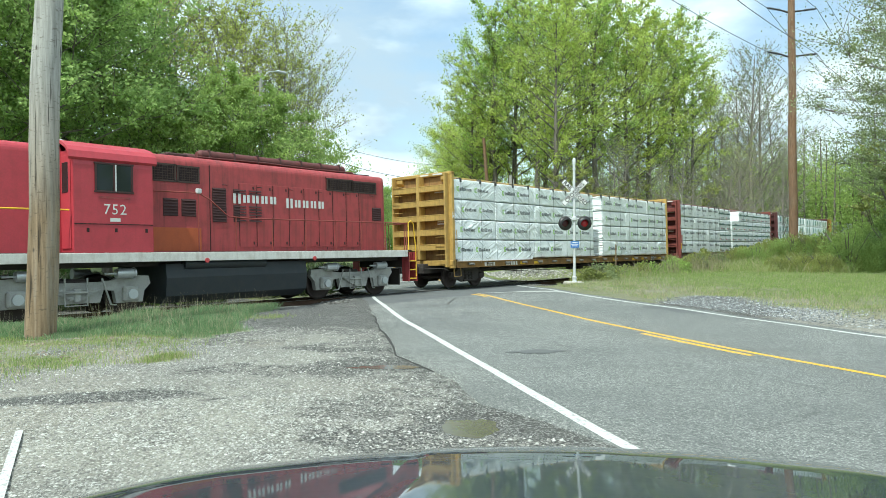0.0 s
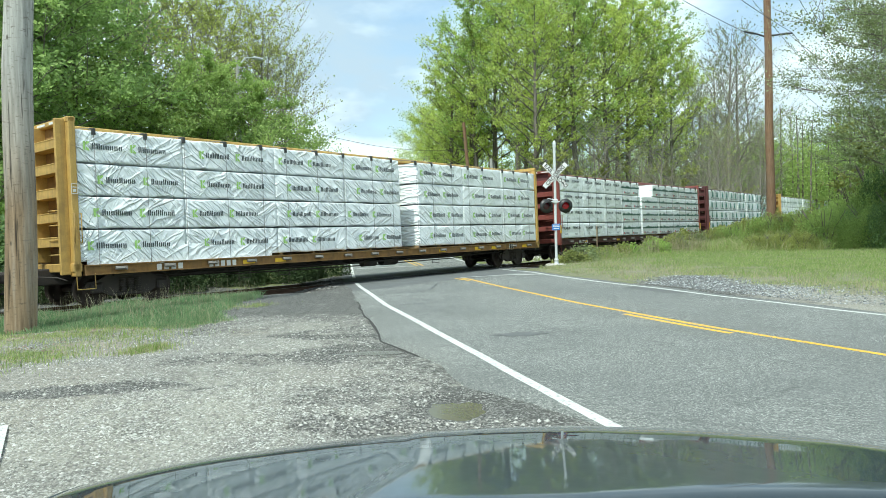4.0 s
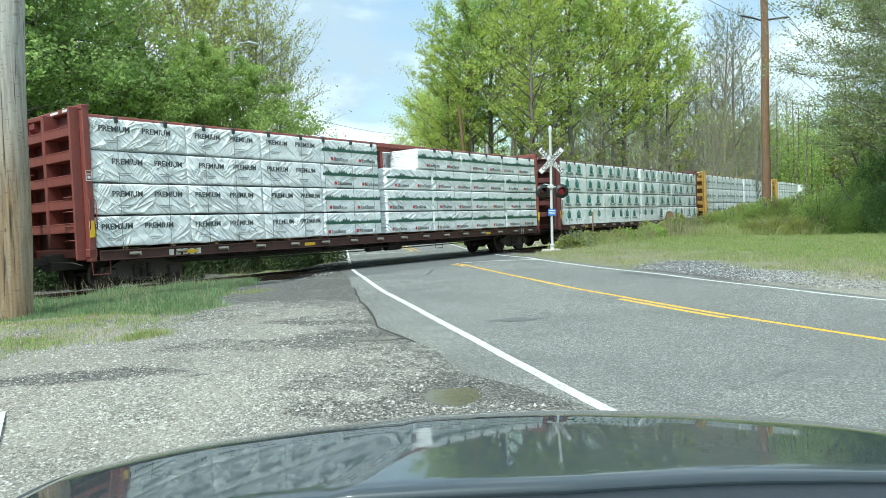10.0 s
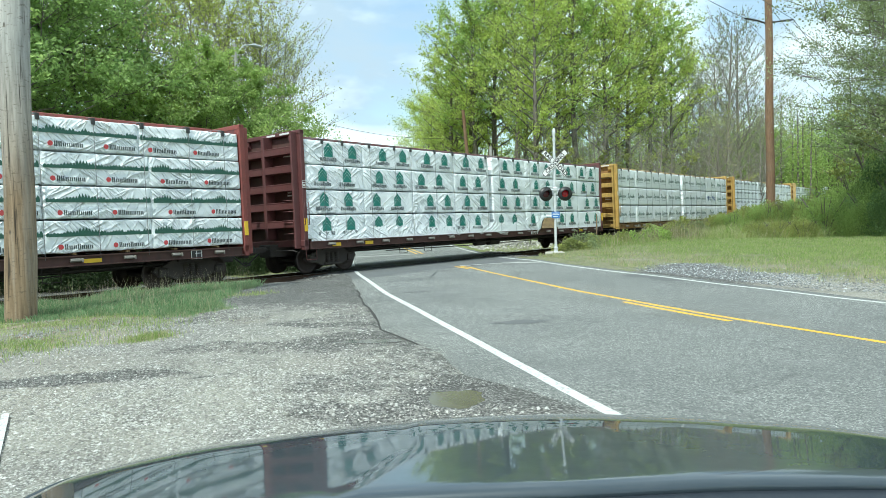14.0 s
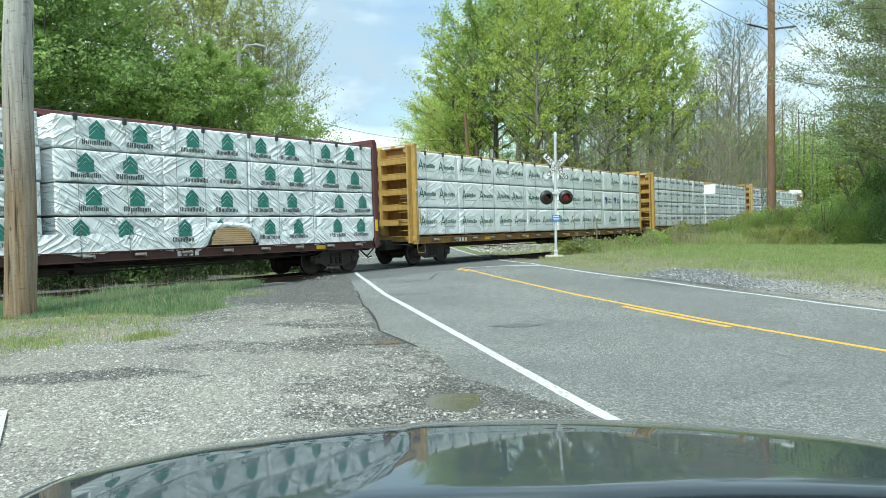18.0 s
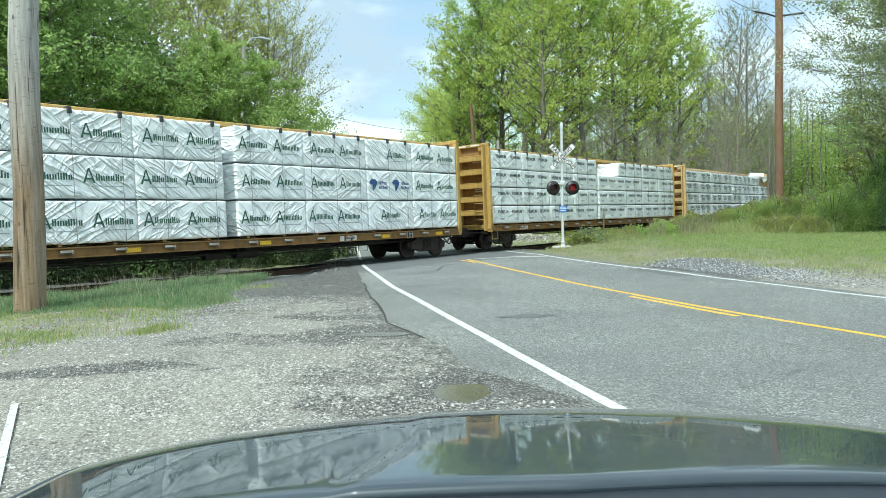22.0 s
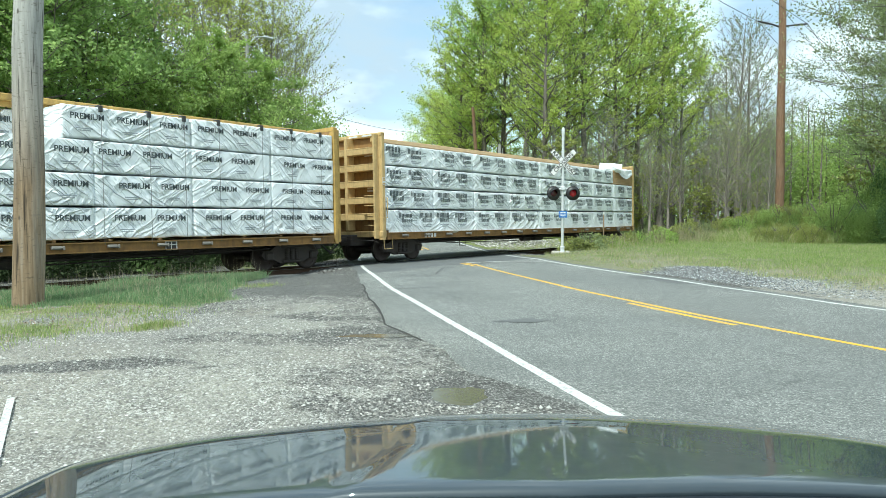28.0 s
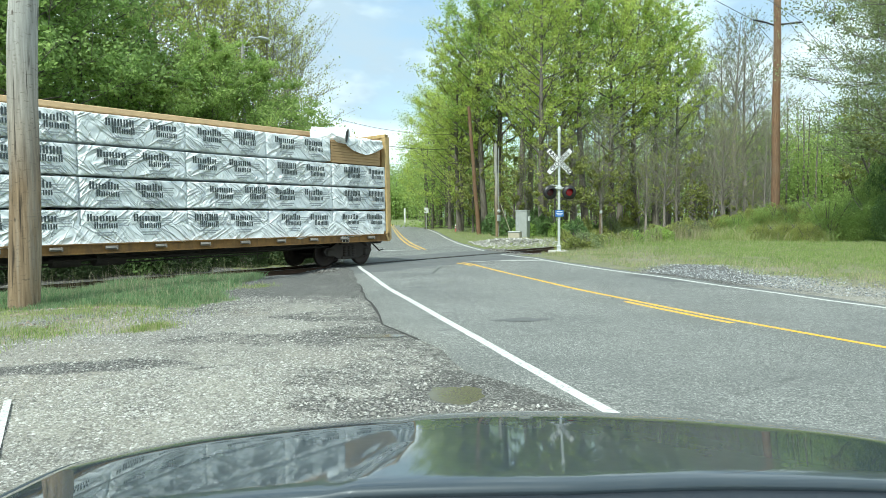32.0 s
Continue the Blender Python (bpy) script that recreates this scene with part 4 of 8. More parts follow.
M.update({
    "car_yellow": painted("faded_yellow_car_paint", (0.50, 0.32, 0.085), (0.14, 0.085, 0.04), 0.6, 0.6, streak=0.5),
    "car_red": painted("oxide_red_car_paint", (0.23, 0.055, 0.045), (0.05, 0.03, 0.025), 0.6, 0.45, streak=0.35),
    "car_maroon": painted("dark_maroon_car_paint", (0.115, 0.035, 0.035), (0.04, 0.025, 0.022), 0.6, 0.45, streak=0.35),
    "car_tan": painted("weathered_tan_car_paint", (0.58, 0.41, 0.18), (0.12, 0.08, 0.045), 0.65, 0.5, streak=0.4),
    "sill_rust": painted("rusty_sill_paint", (0.27, 0.15, 0.04), (0.07, 0.045, 0.03), 0.7, 0.75, streak=0.5),
    "bay_rust_shade": painted("rust_and_shade_bulkhead_sheet", (0.30, 0.17, 0.055), (0.11, 0.06, 0.03), 0.7, 0.7, streak=0.6),
    "sill_red": painted("grimy_red_sill_paint", (0.085, 0.035, 0.028), (0.035, 0.025, 0.02), 0.7, 0.6, streak=0.4),
    "under": painted("grimy_underframe_steel", (0.035, 0.03, 0.027), (0.09, 0.07, 0.055), 0.8, 0.5),
    "truck": painted("cast_truck_steel", (0.045, 0.038, 0.034), (0.10, 0.075, 0.055), 0.75, 0.5),
    "wheel": painted("wheel_steel", (0.06, 0.045, 0.038), (0.025, 0.02, 0.018), 0.6, 0.4, 0.4),
    "tread": painted("worn_wheel_tread", (0.35, 0.34, 0.33), (0.2, 0.18, 0.16), 0.35, 0.3, 0.8),
    "wrap": wrap_mat("white_lumber_wrap", (0.90, 0.935, 0.945), big=2.4), "wrap_dirty": wrap_mat("creased_grey_lumber_wrap", (0.90, 0.935, 0.945), 3.4),
    "strap": painted("black_strap_and_shade", (0.03, 0.03, 0.03), (0.1, 0.1, 0.1), 0.6, 0.2),
    "cable": painted("thin_grey_cable", (0.20, 0.205, 0.21), (0.1, 0.1, 0.1), 0.5, 0.2, 0.4),
    "lumber": painted("sawn_lumber", (0.52, 0.36, 0.20), (0.34, 0.22, 0.11), 0.8, 0.5),
    "kraft": painted("brown_packing_board", (0.42, 0.28, 0.14), (0.28, 0.18, 0.09), 0.85, 0.4),
    "ink_dark": painted("dark_wrap_print", (0.035, 0.05, 0.055), (0.3, 0.32, 0.33), 0.5, 0.12),
    "ink_grey": painted("grey_wrap_print", (0.30, 0.33, 0.35), (0.5, 0.52, 0.53), 0.5, 0.2),
    "ink_green": painted("leaf_green_wrap_print", (0.36, 0.60, 0.16), (0.5, 0.65, 0.35), 0.5, 0.12),
    "ink_forest": painted("forest_green_wrap_print", (0.012, 0.08, 0.05), (0.2, 0.3, 0.26), 0.5, 0.12),
    "ink_teal": painted("teal_green_wrap_print", (0.01, 0.17, 0.13), (0.2, 0.4, 0.36), 0.5, 0.12),
    "ink_red": painted("red_wrap_print", (0.50, 0.035, 0.04), (0.5, 0.3, 0.3), 0.5, 0.12),
    "ink_blue": painted("blue_wrap_print", (0.015, 0.07, 0.22), (0.25, 0.3, 0.4), 0.5, 0.12),
    "safety": painted("safety_yellow_plate", (0.80, 0.50, 0.02), (0.4, 0.28, 0.08), 0.5, 0.25),
    "winch": painted("dull_steel_winch", (0.27, 0.255, 0.23), (0.10, 0.07, 0.05), 0.5, 0.5, 0.3),
    "stencil": painted("white_stencil", (0.70, 0.70, 0.68), (0.4, 0.38, 0.35), 0.6, 0.35),
})


def word_blocks(mesh, x, z, w, h, seed, y=0.0, caps=False):
    """A brand word as a row of plain upright bars with no letters."""
    rng = random.Random(seed)
    n = max(4, int(w / (h * 0.72)))
    step = w / n
    for i in range(n):
        a = x - w / 2 + i * step
        z0 = z - h / 2
        z1 = z0 + (h if caps or i == 0 else h * rng.choice((0.74, 0.74, 0.74, 1.0)))
        for p, q in ((0.0, 0.30), (0.46, 0.76)):
            mesh.add([(a + p * step, y, z0), (a + q * step, y, z0), (a + q * step, y, z1), (a + p * step, y, z1)], [(0, 1, 2, 3)])


def bars(mesh, x, z, w, h, y=0.0):
    mesh.add([(x - w / 2, y, z - h / 2), (x + w / 2, y, z - h / 2), (x + w / 2, y, z + h / 2), (x - w / 2, y, z + h / 2)], [(0, 1, 2, 3)])


def poly(mesh, pts, y=0.0):
    mesh.add([(a, y, b) for a, b in pts], [tuple(range(len(pts)))])


MARKS = {}


def mark(key, ink, build):
    """One printed mark, shared by all alike."""
    k = (key, ink)
    if k not in MARKS:
        ms = Mesh()
        build(ms)
        me = bpy.data.meshes.new("print")
        me.from_pydata(ms.v, [], ms.f)
        me.materials.append(M[ink])
        MARKS[k] = me
    return MARKS[k]


def word(w, h, ink, v):
    return mark(("word", w, h, v), ink, lambda ms: word_blocks(ms, 0, 0, w, h, v + w * 10))


def lines(w, n, ink="ink_grey", h=0.03, gap=0.06):
    return mark(("lines", w, n), ink, lambda ms: [bars(ms, 0, -gap * k, w * (1 - 0.25 * (k % 2)), h) for k in range(n)])


def leaf_logo(ms):
    poly(ms, [(-0.08, -0.10), (-0.025, -0.11), (-0.025, 0.11), (-0.08, 0.10)])
    poly(ms, [(-0.01, 0.01), (0.07, 0.08), (0.07, 0.12), (-0.01, 0.10)])
    poly(ms, [(-0.01, -0.10), (0.07, -0.12), (0.07, -0.08), (-0.01, -0.01)])


def tree_logo(ms):
    """A small house-like mark of stacked peaked bands."""
    for z, w in ((0.115, 0.20), (0.0, 0.20)):
        poly(ms, [(-w, z - 0.03), (0, z + 0.17), (w, z - 0.03), (w, z - 0.125), (0, z + 0.075), (-w, z - 0.125)])
    poly(ms, [(-0.20, -0.145), (0, 0.055), (0.20, -0.145), (0.20, -0.19), (-0.20, -0.19)])


def peak_logo(ms):
    poly(ms, [(-0.15, -0.17), (-0.10, -0.17), (0.015, 0.2), (-0.02, 0.2)])
    poly(ms, [(-0.015, 0.2), (0.02, 0.2), (0.15, -0.17), (0.10, -0.17)])
    bars(ms, 0.01, -0.06, 0.15, 0.045)


def blue_logo(ms):
    poly(ms, [(-0.22, 0.1), (-0.1, 0.2), (0.1, 0.2), (0.2, 0.1), (0.12, -0.05), (0, -0.2), (-0.05, -0.2), (-0.05, 0.02), (-0.15, 0.02)])


def treeline(length, seed):
    def build(ms):
        rng = random.Random(seed)
        n = int(length / 0.075)
        dx = length / n
        for i in range(n):
            h = 0.035 + 0.22 * max(0.0, noise.noise((i * 0.13 + seed, seed, 0))) + rng.uniform(0, 0.07)
            a = -length / 2 + i * dx
            poly(ms, [(a, -0.05), (a + dx, -0.05), (a + dx, h * 0.4), (a + dx / 2, h), (a, h * 0.4)])
    return mark(("treeline", round(length, 2), seed), "ink_forest", build)


def prints(style, length, height, seed):
    """Printed marks of one package's side: a list of (mesh, x, z)."""
    rng = random.Random(seed)
    half = length / 2
    out = []
    width = {"leaf": 1.06, "tree": 0.78, "hill": 0.86, "peak": 1.06, "blue": 0.98, "premium": 0.92, "block": 0.8}[style]
    period = {"leaf": 1.22, "tree": 1.14, "hill": 1.35, "peak": 1.28, "blue": 1.2, "premium": 1.16, "block": 1.2}[style]
    n = max(1, int((length - width - 0.1) / period) + 1)
    spare = length - width - (n - 1) * period
    x = -half + spare * rng.uniform(0.05, 0.95)
    if style == "hill":
        out.append((treeline(length - 0.02, seed % 5), 0, height * 0.06))
    for _ in range(n):
        v = rng.randrange(3)
        if style == "leaf":
            out += [(mark("leaf", "ink_green", leaf_logo), x + 0.12, 0), (word(0.80, 0.15, "ink_dark", v), x + 0.66, 0.0)]
        elif style == "tree":
            out += [(mark("tree", "ink_teal", tree_logo), x + 0.39, 0.05), (word(0.76, 0.13, "ink_dark", v), x + 0.39, -0.225)]
        elif style == "peak":
            out += [(mark("peak", "ink_forest", peak_logo), x + 0.16, 0.02), (word(0.74, 0.17, "ink_forest", v), x + 0.70, 0.0), (lines(0.8, 1, h=0.018), x + 0.62, -0.22)]
        elif style == "blue":
            out += [(mark("blue", "ink_blue", blue_logo), x + 0.22, 0.0), (word(0.42, 0.12, "ink_blue", v), x + 0.74, 0.08), (word(0.46, 0.12, "ink_blue", 2 - v), x + 0.74, -0.08)]
        elif style == "premium":
            out += [(lettering("PREMIUM", 0.15, M["ink_dark"], 0.98, 0.004), x + 0.46, height * 0.15), (lines(0.4, 2, h=0.026, gap=0.05), x + 0.38, -height * 0.2)]
        elif style == "block":
            out += [(word(0.78, 0.19, "ink_dark", v), x + 0.39, 0.18), (word(0.62, 0.17, "ink_dark", 2 - v), x + 0.48, -0.01), (lines(0.56, 2), x + 0.45, -0.2)]
            if x + 1.16 < half:
                out.append((lines(0.36, 4, h=0.022), x + 0.92, 0.16))
        elif style == "hill":
            out += [(mark("red", "ink_red", lambda ms: poly(ms, [(0.065 * math.cos(k * 0.785), 0.065 * math.sin(k * 0.785)) for k in range(8)])), x + 0.08, -height * 0.30), (word(0.70, 0.13, "ink_dark", v), x + 0.52, -height * 0.30)]
        x += period
    return out


WRAP_CACHE = {}


def fold(x, z, seed):
    """Depth of the slanting tension folds of a wrapped side."""
    w = 0.35 * noise.noise((x * 0.7, z * 0.9, seed * 5.0))
    a = 1 - abs(noise.noise(((x + z * 1.5 + w) * 0.9, (z - x * 0.45 + w) * 3.2, seed * 3.0))) * 2.2
    b = 1 - abs(noise.noise(((x - z * 1.4 - w) * 0.8, (z + x * 0.5 - w) * 3.6, seed * 7.0 + 40))) * 2.4
    g = noise.noise((x * 0.6 + 9, z * 0.8, seed * 2.0))
    return max(0.0, a) ** 3 * (0.5 + g) + max(0.0, b) ** 3 * (0.5 - g)


def bundle_mesh(length, height, depth, mat, seed):
    """A wrapped lumber bundle: soft-edged block, its side drawn into folds, its hem wavy and its ends tucked in."""
    key = (round(length, 2), round(height, 2), mat, seed)
    if key in WRAP_CACHE:
        return WRAP_CACHE[key]
    amp = 0.034 if mat == "wrap_dirty" else 0.022
    ms = Mesh()
    n_in = int(length / 0.09 + 4)
    us = [-1, -1 + 0.05 / length] + [-1 + 2 * i / n_in for i in range(1, n_in)] + [1 - 0.05 / length, 1]
    ws = [-1, -0.96, -0.88, -0.7, -0.52, -0.34, -0.17, 0, 0.17, 0.34, 0.52, 0.7, 0.88, 0.96, 1]
    nx, nz = len(us), len(ws)
    hx, hz, hy = length / 2, height / 2, depth / 2
    vs, fs = [], []
    for side in (-1, 1):
        o = len(vs)
        for k in range(nz):
            for i in range(nx):
                u, w = us[i], ws[k]
                x, z = u * hx, w * hz
                rim = max(abs(u) ** 60, abs(w) ** 40)
                d = 0.006 * noise.noise((x * 1.3 + seed * 9, z * 2.0, seed)) + amp * (fold(x, z, seed) - 0.12) if side < 0 else 0.0
                hem = 0.030 * noise.noise((x * 1.7, seed * 4.0, 2)) + 0.012 * noise.noise((x * 5.0, seed * 4.0, 7))
                vs.append((x * (1 - 0.004 * (w * w)), side * (hy - 0.022 * rim + d * (1 - rim)), z + (hem * (w < -0.8) + 0.35 * hem * (w > 0.9)) * (side < 0)))
        for k in range(nz - 1):
            for i in range(nx - 1):
                a = o + k * nx + i
                fs.append((a, a + 1, a + nx + 1, a + nx))
    n = nx * nz
    for i in range(nx - 1):
        fs += [(i, i + 1, n + i + 1, n + i), (n - nx + i, n - nx + i + 1, 2 * n - nx + i + 1, 2 * n - nx + i)]
    for k in range(nz - 1):
        a, b = k * nx, (k + 1) * nx
        fs += [(a, b, n + b, n + a), (a + nx - 1, b + nx - 1, n + b + nx - 1, n + a + nx - 1)]
    ms.add(vs, fs, smooth=True)
    WRAP_CACHE[key] = ms.data("lumber_package", M[mat])
    return WRAP_CACHE[key]


def truck_meshes():
    """Side frame, bolster, springs and wheelset of a freight truck, round its own centre at rail height."""
    side = Mesh()
    out = [(-1.18, 0.50), (-1.12, 0.62), (-0.86, 0.64), (-0.52, 0.82), (0.52, 0.82), (0.86, 0.64), (1.12, 0.62), (1.18, 0.50), (1.05, 0.36), (0.74, 0.36), (0.42, 0.22), (-0.42, 0.22), (-0.74, 0.36), (-1.05, 0.36)]
    side.prism(out, -0.07, 0.07)
    side.box((-0.9, -0.03, 0.46), (0.3, 0.26, 0.26), 0.04).box((0.9, -0.03, 0.46), (0.3, 0.26, 0.26), 0.04)
    side.box((0, -0.09, 0.28), (0.75, 0.12, 0.08), 0.02).box((0, -0.09, 0.77), (0.9, 0.1, 0.07), 0.02)
    spring = Mesh()
    for x in (-0.2, 0.0, 0.2):
        for k in range(6):
            spring.cyl((x, -0.1, 0.33 + 0.06 * k), (x, -0.1, 0.365 + 0.06 * k), 0.085, n=10)
    bolster = Mesh().box((0, 0, 0.62), (0.42, 2.1, 0.26), 0.05)
    r = 0.44
    wheel = Mesh()
    prof = [(0.08, -0.09), (0.10, -0.07), (0.11, -0.03), (r - 0.09, -0.035), (r - 0.06, -0.06), (r, -0.065), (r, 0.035), (r + 0.025, 0.045), (r + 0.025, 0.07), (r - 0.06, 0.075), (r - 0.09, 0.03), (0.11, 0.04), (0.10, 0.09), (0.08, 0.10)]
    wheel.lathe(prof, 24, Matrix.Rotation(radians(-90), 4, "X"))
    axle = Mesh().cyl((0, -1.05, 0), (0, 1.05, 0), 0.085, n=10).box((0.2, -1.12, 0), (0.05, 0.04, 0.05)).box((-0.2, 0, 0), (0.05, 0.6, 0.05))
    cap = Mesh().cyl((0, -1.16, 0), (0, -1.04, 0), 0.1, n=12)
    for k in range(3):
        a = k * 2.094
        cap.cyl((0.06 * math.cos(a), -1.18, 0.06 * math.sin(a)), (0.06 * math.cos(a), -1.15, 0.06 * math.sin(a)), 0.018, n=6)
    return {"side_frame": side.data("side_frame", M["truck"]), "spring": spring.data("spring", M["truck"]), "bolster": bolster.data("bolster", M["truck"]),
            "wheel": wheel.data("wheel", M["wheel"]), "axle": axle.data("axle", M["wheel"]), "cap": cap.data("bearing_cap", M["truck"]), "radius": r}


TRUCK = truck_meshes()
WHEELSETS = []          # (object, place in its thing's space, wheel radius)


def wheelset(car, x, radius):
    """Axle with two wheels, which turns as the car rolls."""
    k = radius / TRUCK["radius"]
    ax = part("wheelset", TRUCK["axle"], None, car, at=pose(x, 0, radius))
    for s in (-1, 1):
        part("wheel", TRUCK["wheel"], None, ax, at=pose(0, 0.745 * s, 0, 0, 0, 0 if s > 0 else 180) @ Matrix.Diagonal((k, 1, k, 1)))
    part("bearing_cap", TRUCK["cap"], None, ax)
    WHEELSETS.append((ax, (x, 0, radius), radius))


def freight_truck(car, x):
    for s in (-1, 1):
        part("truck_side_frame", TRUCK["side_frame"], None, car, at=pose(x, 1.02 * s, 0, 0, 0, 0 if s < 0 else 180))
        part("truck_spring", TRUCK["spring"], None, car, at=pose(x, 1.02 * s, 0, 0, 0, 0 if s < 0 else 180))
    part("truck_bolster", TRUCK["bolster"], None, car, at=pose(x, 0, 0))
    for d in (-0.89, 0.89):
        wheelset(car, x + d, 0.44)


SHARED = {}


def shared(key, mat, build):
    """One mesh for all alike parts of one material."""
    k = (key, mat)
    if k not in SHARED:
        ms = Mesh()
        build(ms)
        SHARED[k] = ms.data(key, M[mat])
    return SHARED[k]


H_TOP, DECK = 4.72, 1.07
XE = CAR / 2


def bulkhead(car, end, paint):
    """End wall of ribbed steel; end = -1 leading, 1 trailing. Built facing -x and turned."""
    at = pose(end * XE, 0, 0, 0, 0, 0 if end < 0 else 180)
    # sheet coloured darker than the posts: bay shade, with rust on yellow cars
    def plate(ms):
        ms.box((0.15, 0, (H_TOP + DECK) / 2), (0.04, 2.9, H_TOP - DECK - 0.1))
    b = part("bulkhead", shared("bulkhead", {"car_red": "car_maroon", "car_maroon": "sill_red"}.get(paint, "bay_rust_shade"), plate), None, car, at=at)
    for s in (-1, 1):
        part("corner_post", shared("corner_post", paint, lambda ms: ms.box((0.085, 0, (H_TOP + 0.8) / 2), (0.17, 0.24, H_TOP - 0.8), 0.02)), None, b, at=pose(0, s * 1.50, 0))
        part("post_flange", shared("post_flange", paint, lambda ms: ms.box((-0.12, 0, (H_TOP + 0.8) / 2), (0.26, 0.08, H_TOP - 0.9), 0.02)), None, b, at=pose(0, s * 1.42, 0))
        part("gusset", shared("gusset", paint, lambda ms: ms.prism([(0.01, H_TOP - 0.14), (0.16, H_TOP - 0.14), (0.16, H_TOP - 0.42), (0.01, H_TOP - 0.30)], -0.17, 0.17)), None, b, at=pose(0, s * 1.22, 0))
    part("top_beam", shared("top_beam", paint, lambda ms: ms.box((0.085, 0, H_TOP - 0.07), (0.20, 3.24, 0.14), 0.02)), None, b)
    part("bottom_beam", shared("bottom_beam", paint, lambda ms: ms.box((0.085, 0, DECK - 0.05), (0.22, 3.24, 0.22), 0.02)), None, b)
    rib = shared("rib", paint, lambda ms: ms.box((-0.055, 0, 0.04), (0.37, 2.78, 0.06), 0.012).box((-0.225, 0, -0.055), (0.03, 2.78, 0.24), 0.008).box((-0.055, 0, -0.15), (0.35, 2.78, 0.05), 0.012))
    for k in range(5):
        part("rib", rib, None, b, at=pose(0, 0, 1.72 + 0.6 * k))
    part("centre_post", shared("centre_post", paint, lambda ms: ms.box((-0.055, 0, (H_TOP + DECK) / 2), (0.40, 0.15, H_TOP - DECK - 0.2), 0.02)), None, b)
    rung = shared("ladder_rung", paint, lambda ms: ms.tube([(-0.1, -0.2, 0), (-0.27, -0.2, 0), (-0.27, 0.2, 0), (-0.1, 0.2, 0)], 0.013, 5))
    for k in range(9):
        part("ladder_rung", rung, None, b, at=pose(0, 1.18 if k > 3 else -1.15, 1.35 + 0.36 * k))
    grab = shared("grab_iron", paint, lambda ms: ms.tube([(0.02, -1.62, 1.62), (0.02, -1.68, 1.62), (0.02, -1.68, 2.35), (0.02, -1.62, 2.35)], 0.014, 5))
    part("grab_iron", grab, None, b)
    part("grab_iron", grab, None, b, at=pose(0.17, 0, 0.0))
    step = shared("stirrup_step", paint, lambda ms: ms.tube([(0.05, -1.60, 0.86), (0.05, -1.62, 0.48), (0.5, -1.62, 0.48), (0.5, -1.60, 0.86)], 0.016, 5))
    part("stirrup_step", step, None, b)
    return b


def bulkhead_marks(car, plate=True):
    """Yellow plates, white notices and a data square on the leading end, near side."""
    if plate:
        for x in (-XE + 0.085, XE - 0.085):
            part("end_plate", Mesh().box((x, -1.63, 1.62), (0.13, 0.02, 0.42), 0.004), M["safety"], car, "yellow plate on the corner post")
    fr = Mesh()
    for dx, dz, sx, sz in ((0, 0.12, 0.15, 0.015), (0, -0.12, 0.15, 0.015), (0.07, 0, 0.012, 0.24), (-0.07, 0, 0.012, 0.24), (0, 0.04, 0.1, 0.02), (0, -0.04, 0.07, 0.07)):
        fr.box((-XE + 0.085 + dx, -1.624, 2.95 + dz), (sx, 0.006, sz))
    part("stencil", fr, M["stencil"], car)
    ca = Mesh()
    for y, w in ((-0.9, 0.5), (-0.2, 0.45)):
        ca.box((-XE - 0.02, y, H_TOP - 0.07), (0.006, w, 0.06))
    part("notice_bar", ca, M["stencil"], car)
    nm = Mesh()
    for y, z, w, h in ((-0.9, 3.95, 0.55, 0.09), (-0.9, 3.55, 0.4, 0.05), (-0.9, 3.47, 0.35, 0.05), (-0.95, 2.72, 0.4, 0.05), (-0.95, 2.62, 0.42, 0.05)):
        nm.box((-XE + 0.12, y, z), (0.006, w, h))
    part("stencil", nm, M["stencil"], car)


def coupler(car, end):
    at = pose(end * (XE + 0.02), 0, 0, 0, 0, 0 if end < 0 else 180)
    def body(ms):
        ms.box((-0.35, 0, 0.84), (0.9, 0.18, 0.2), 0.03)
        ms.box((-0.9, 0.05, 0.84), (0.34, 0.34, 0.3), 0.07).box((-1.04, -0.12, 0.84), (0.16, 0.14, 0.26), 0.05)
    part("coupler", shared("coupler", "under", body), None, car, at=at)
    def hose(ms):
        ms.tube([(-0.25, 0.3, 0.8), (-0.5, 0.3, 0.62), (-0.8, 0.26, 0.42), (-1.06, 0.2, 0.46)], 0.028, 6)
    part("air_hose", shared("air_hose", "rubber", hose), None, car, at=at)
    def lever(ms):
        ms.tube([(-0.12, -1.5, 0.72), (-0.3, -1.4, 0.80), (-0.32, -0.35, 0.82), (-0.6, -0.2, 0.92)], 0.014, 5)
    part("uncoupling_lever", shared("uncoupling_lever", "under", lever), None, car, at=at)


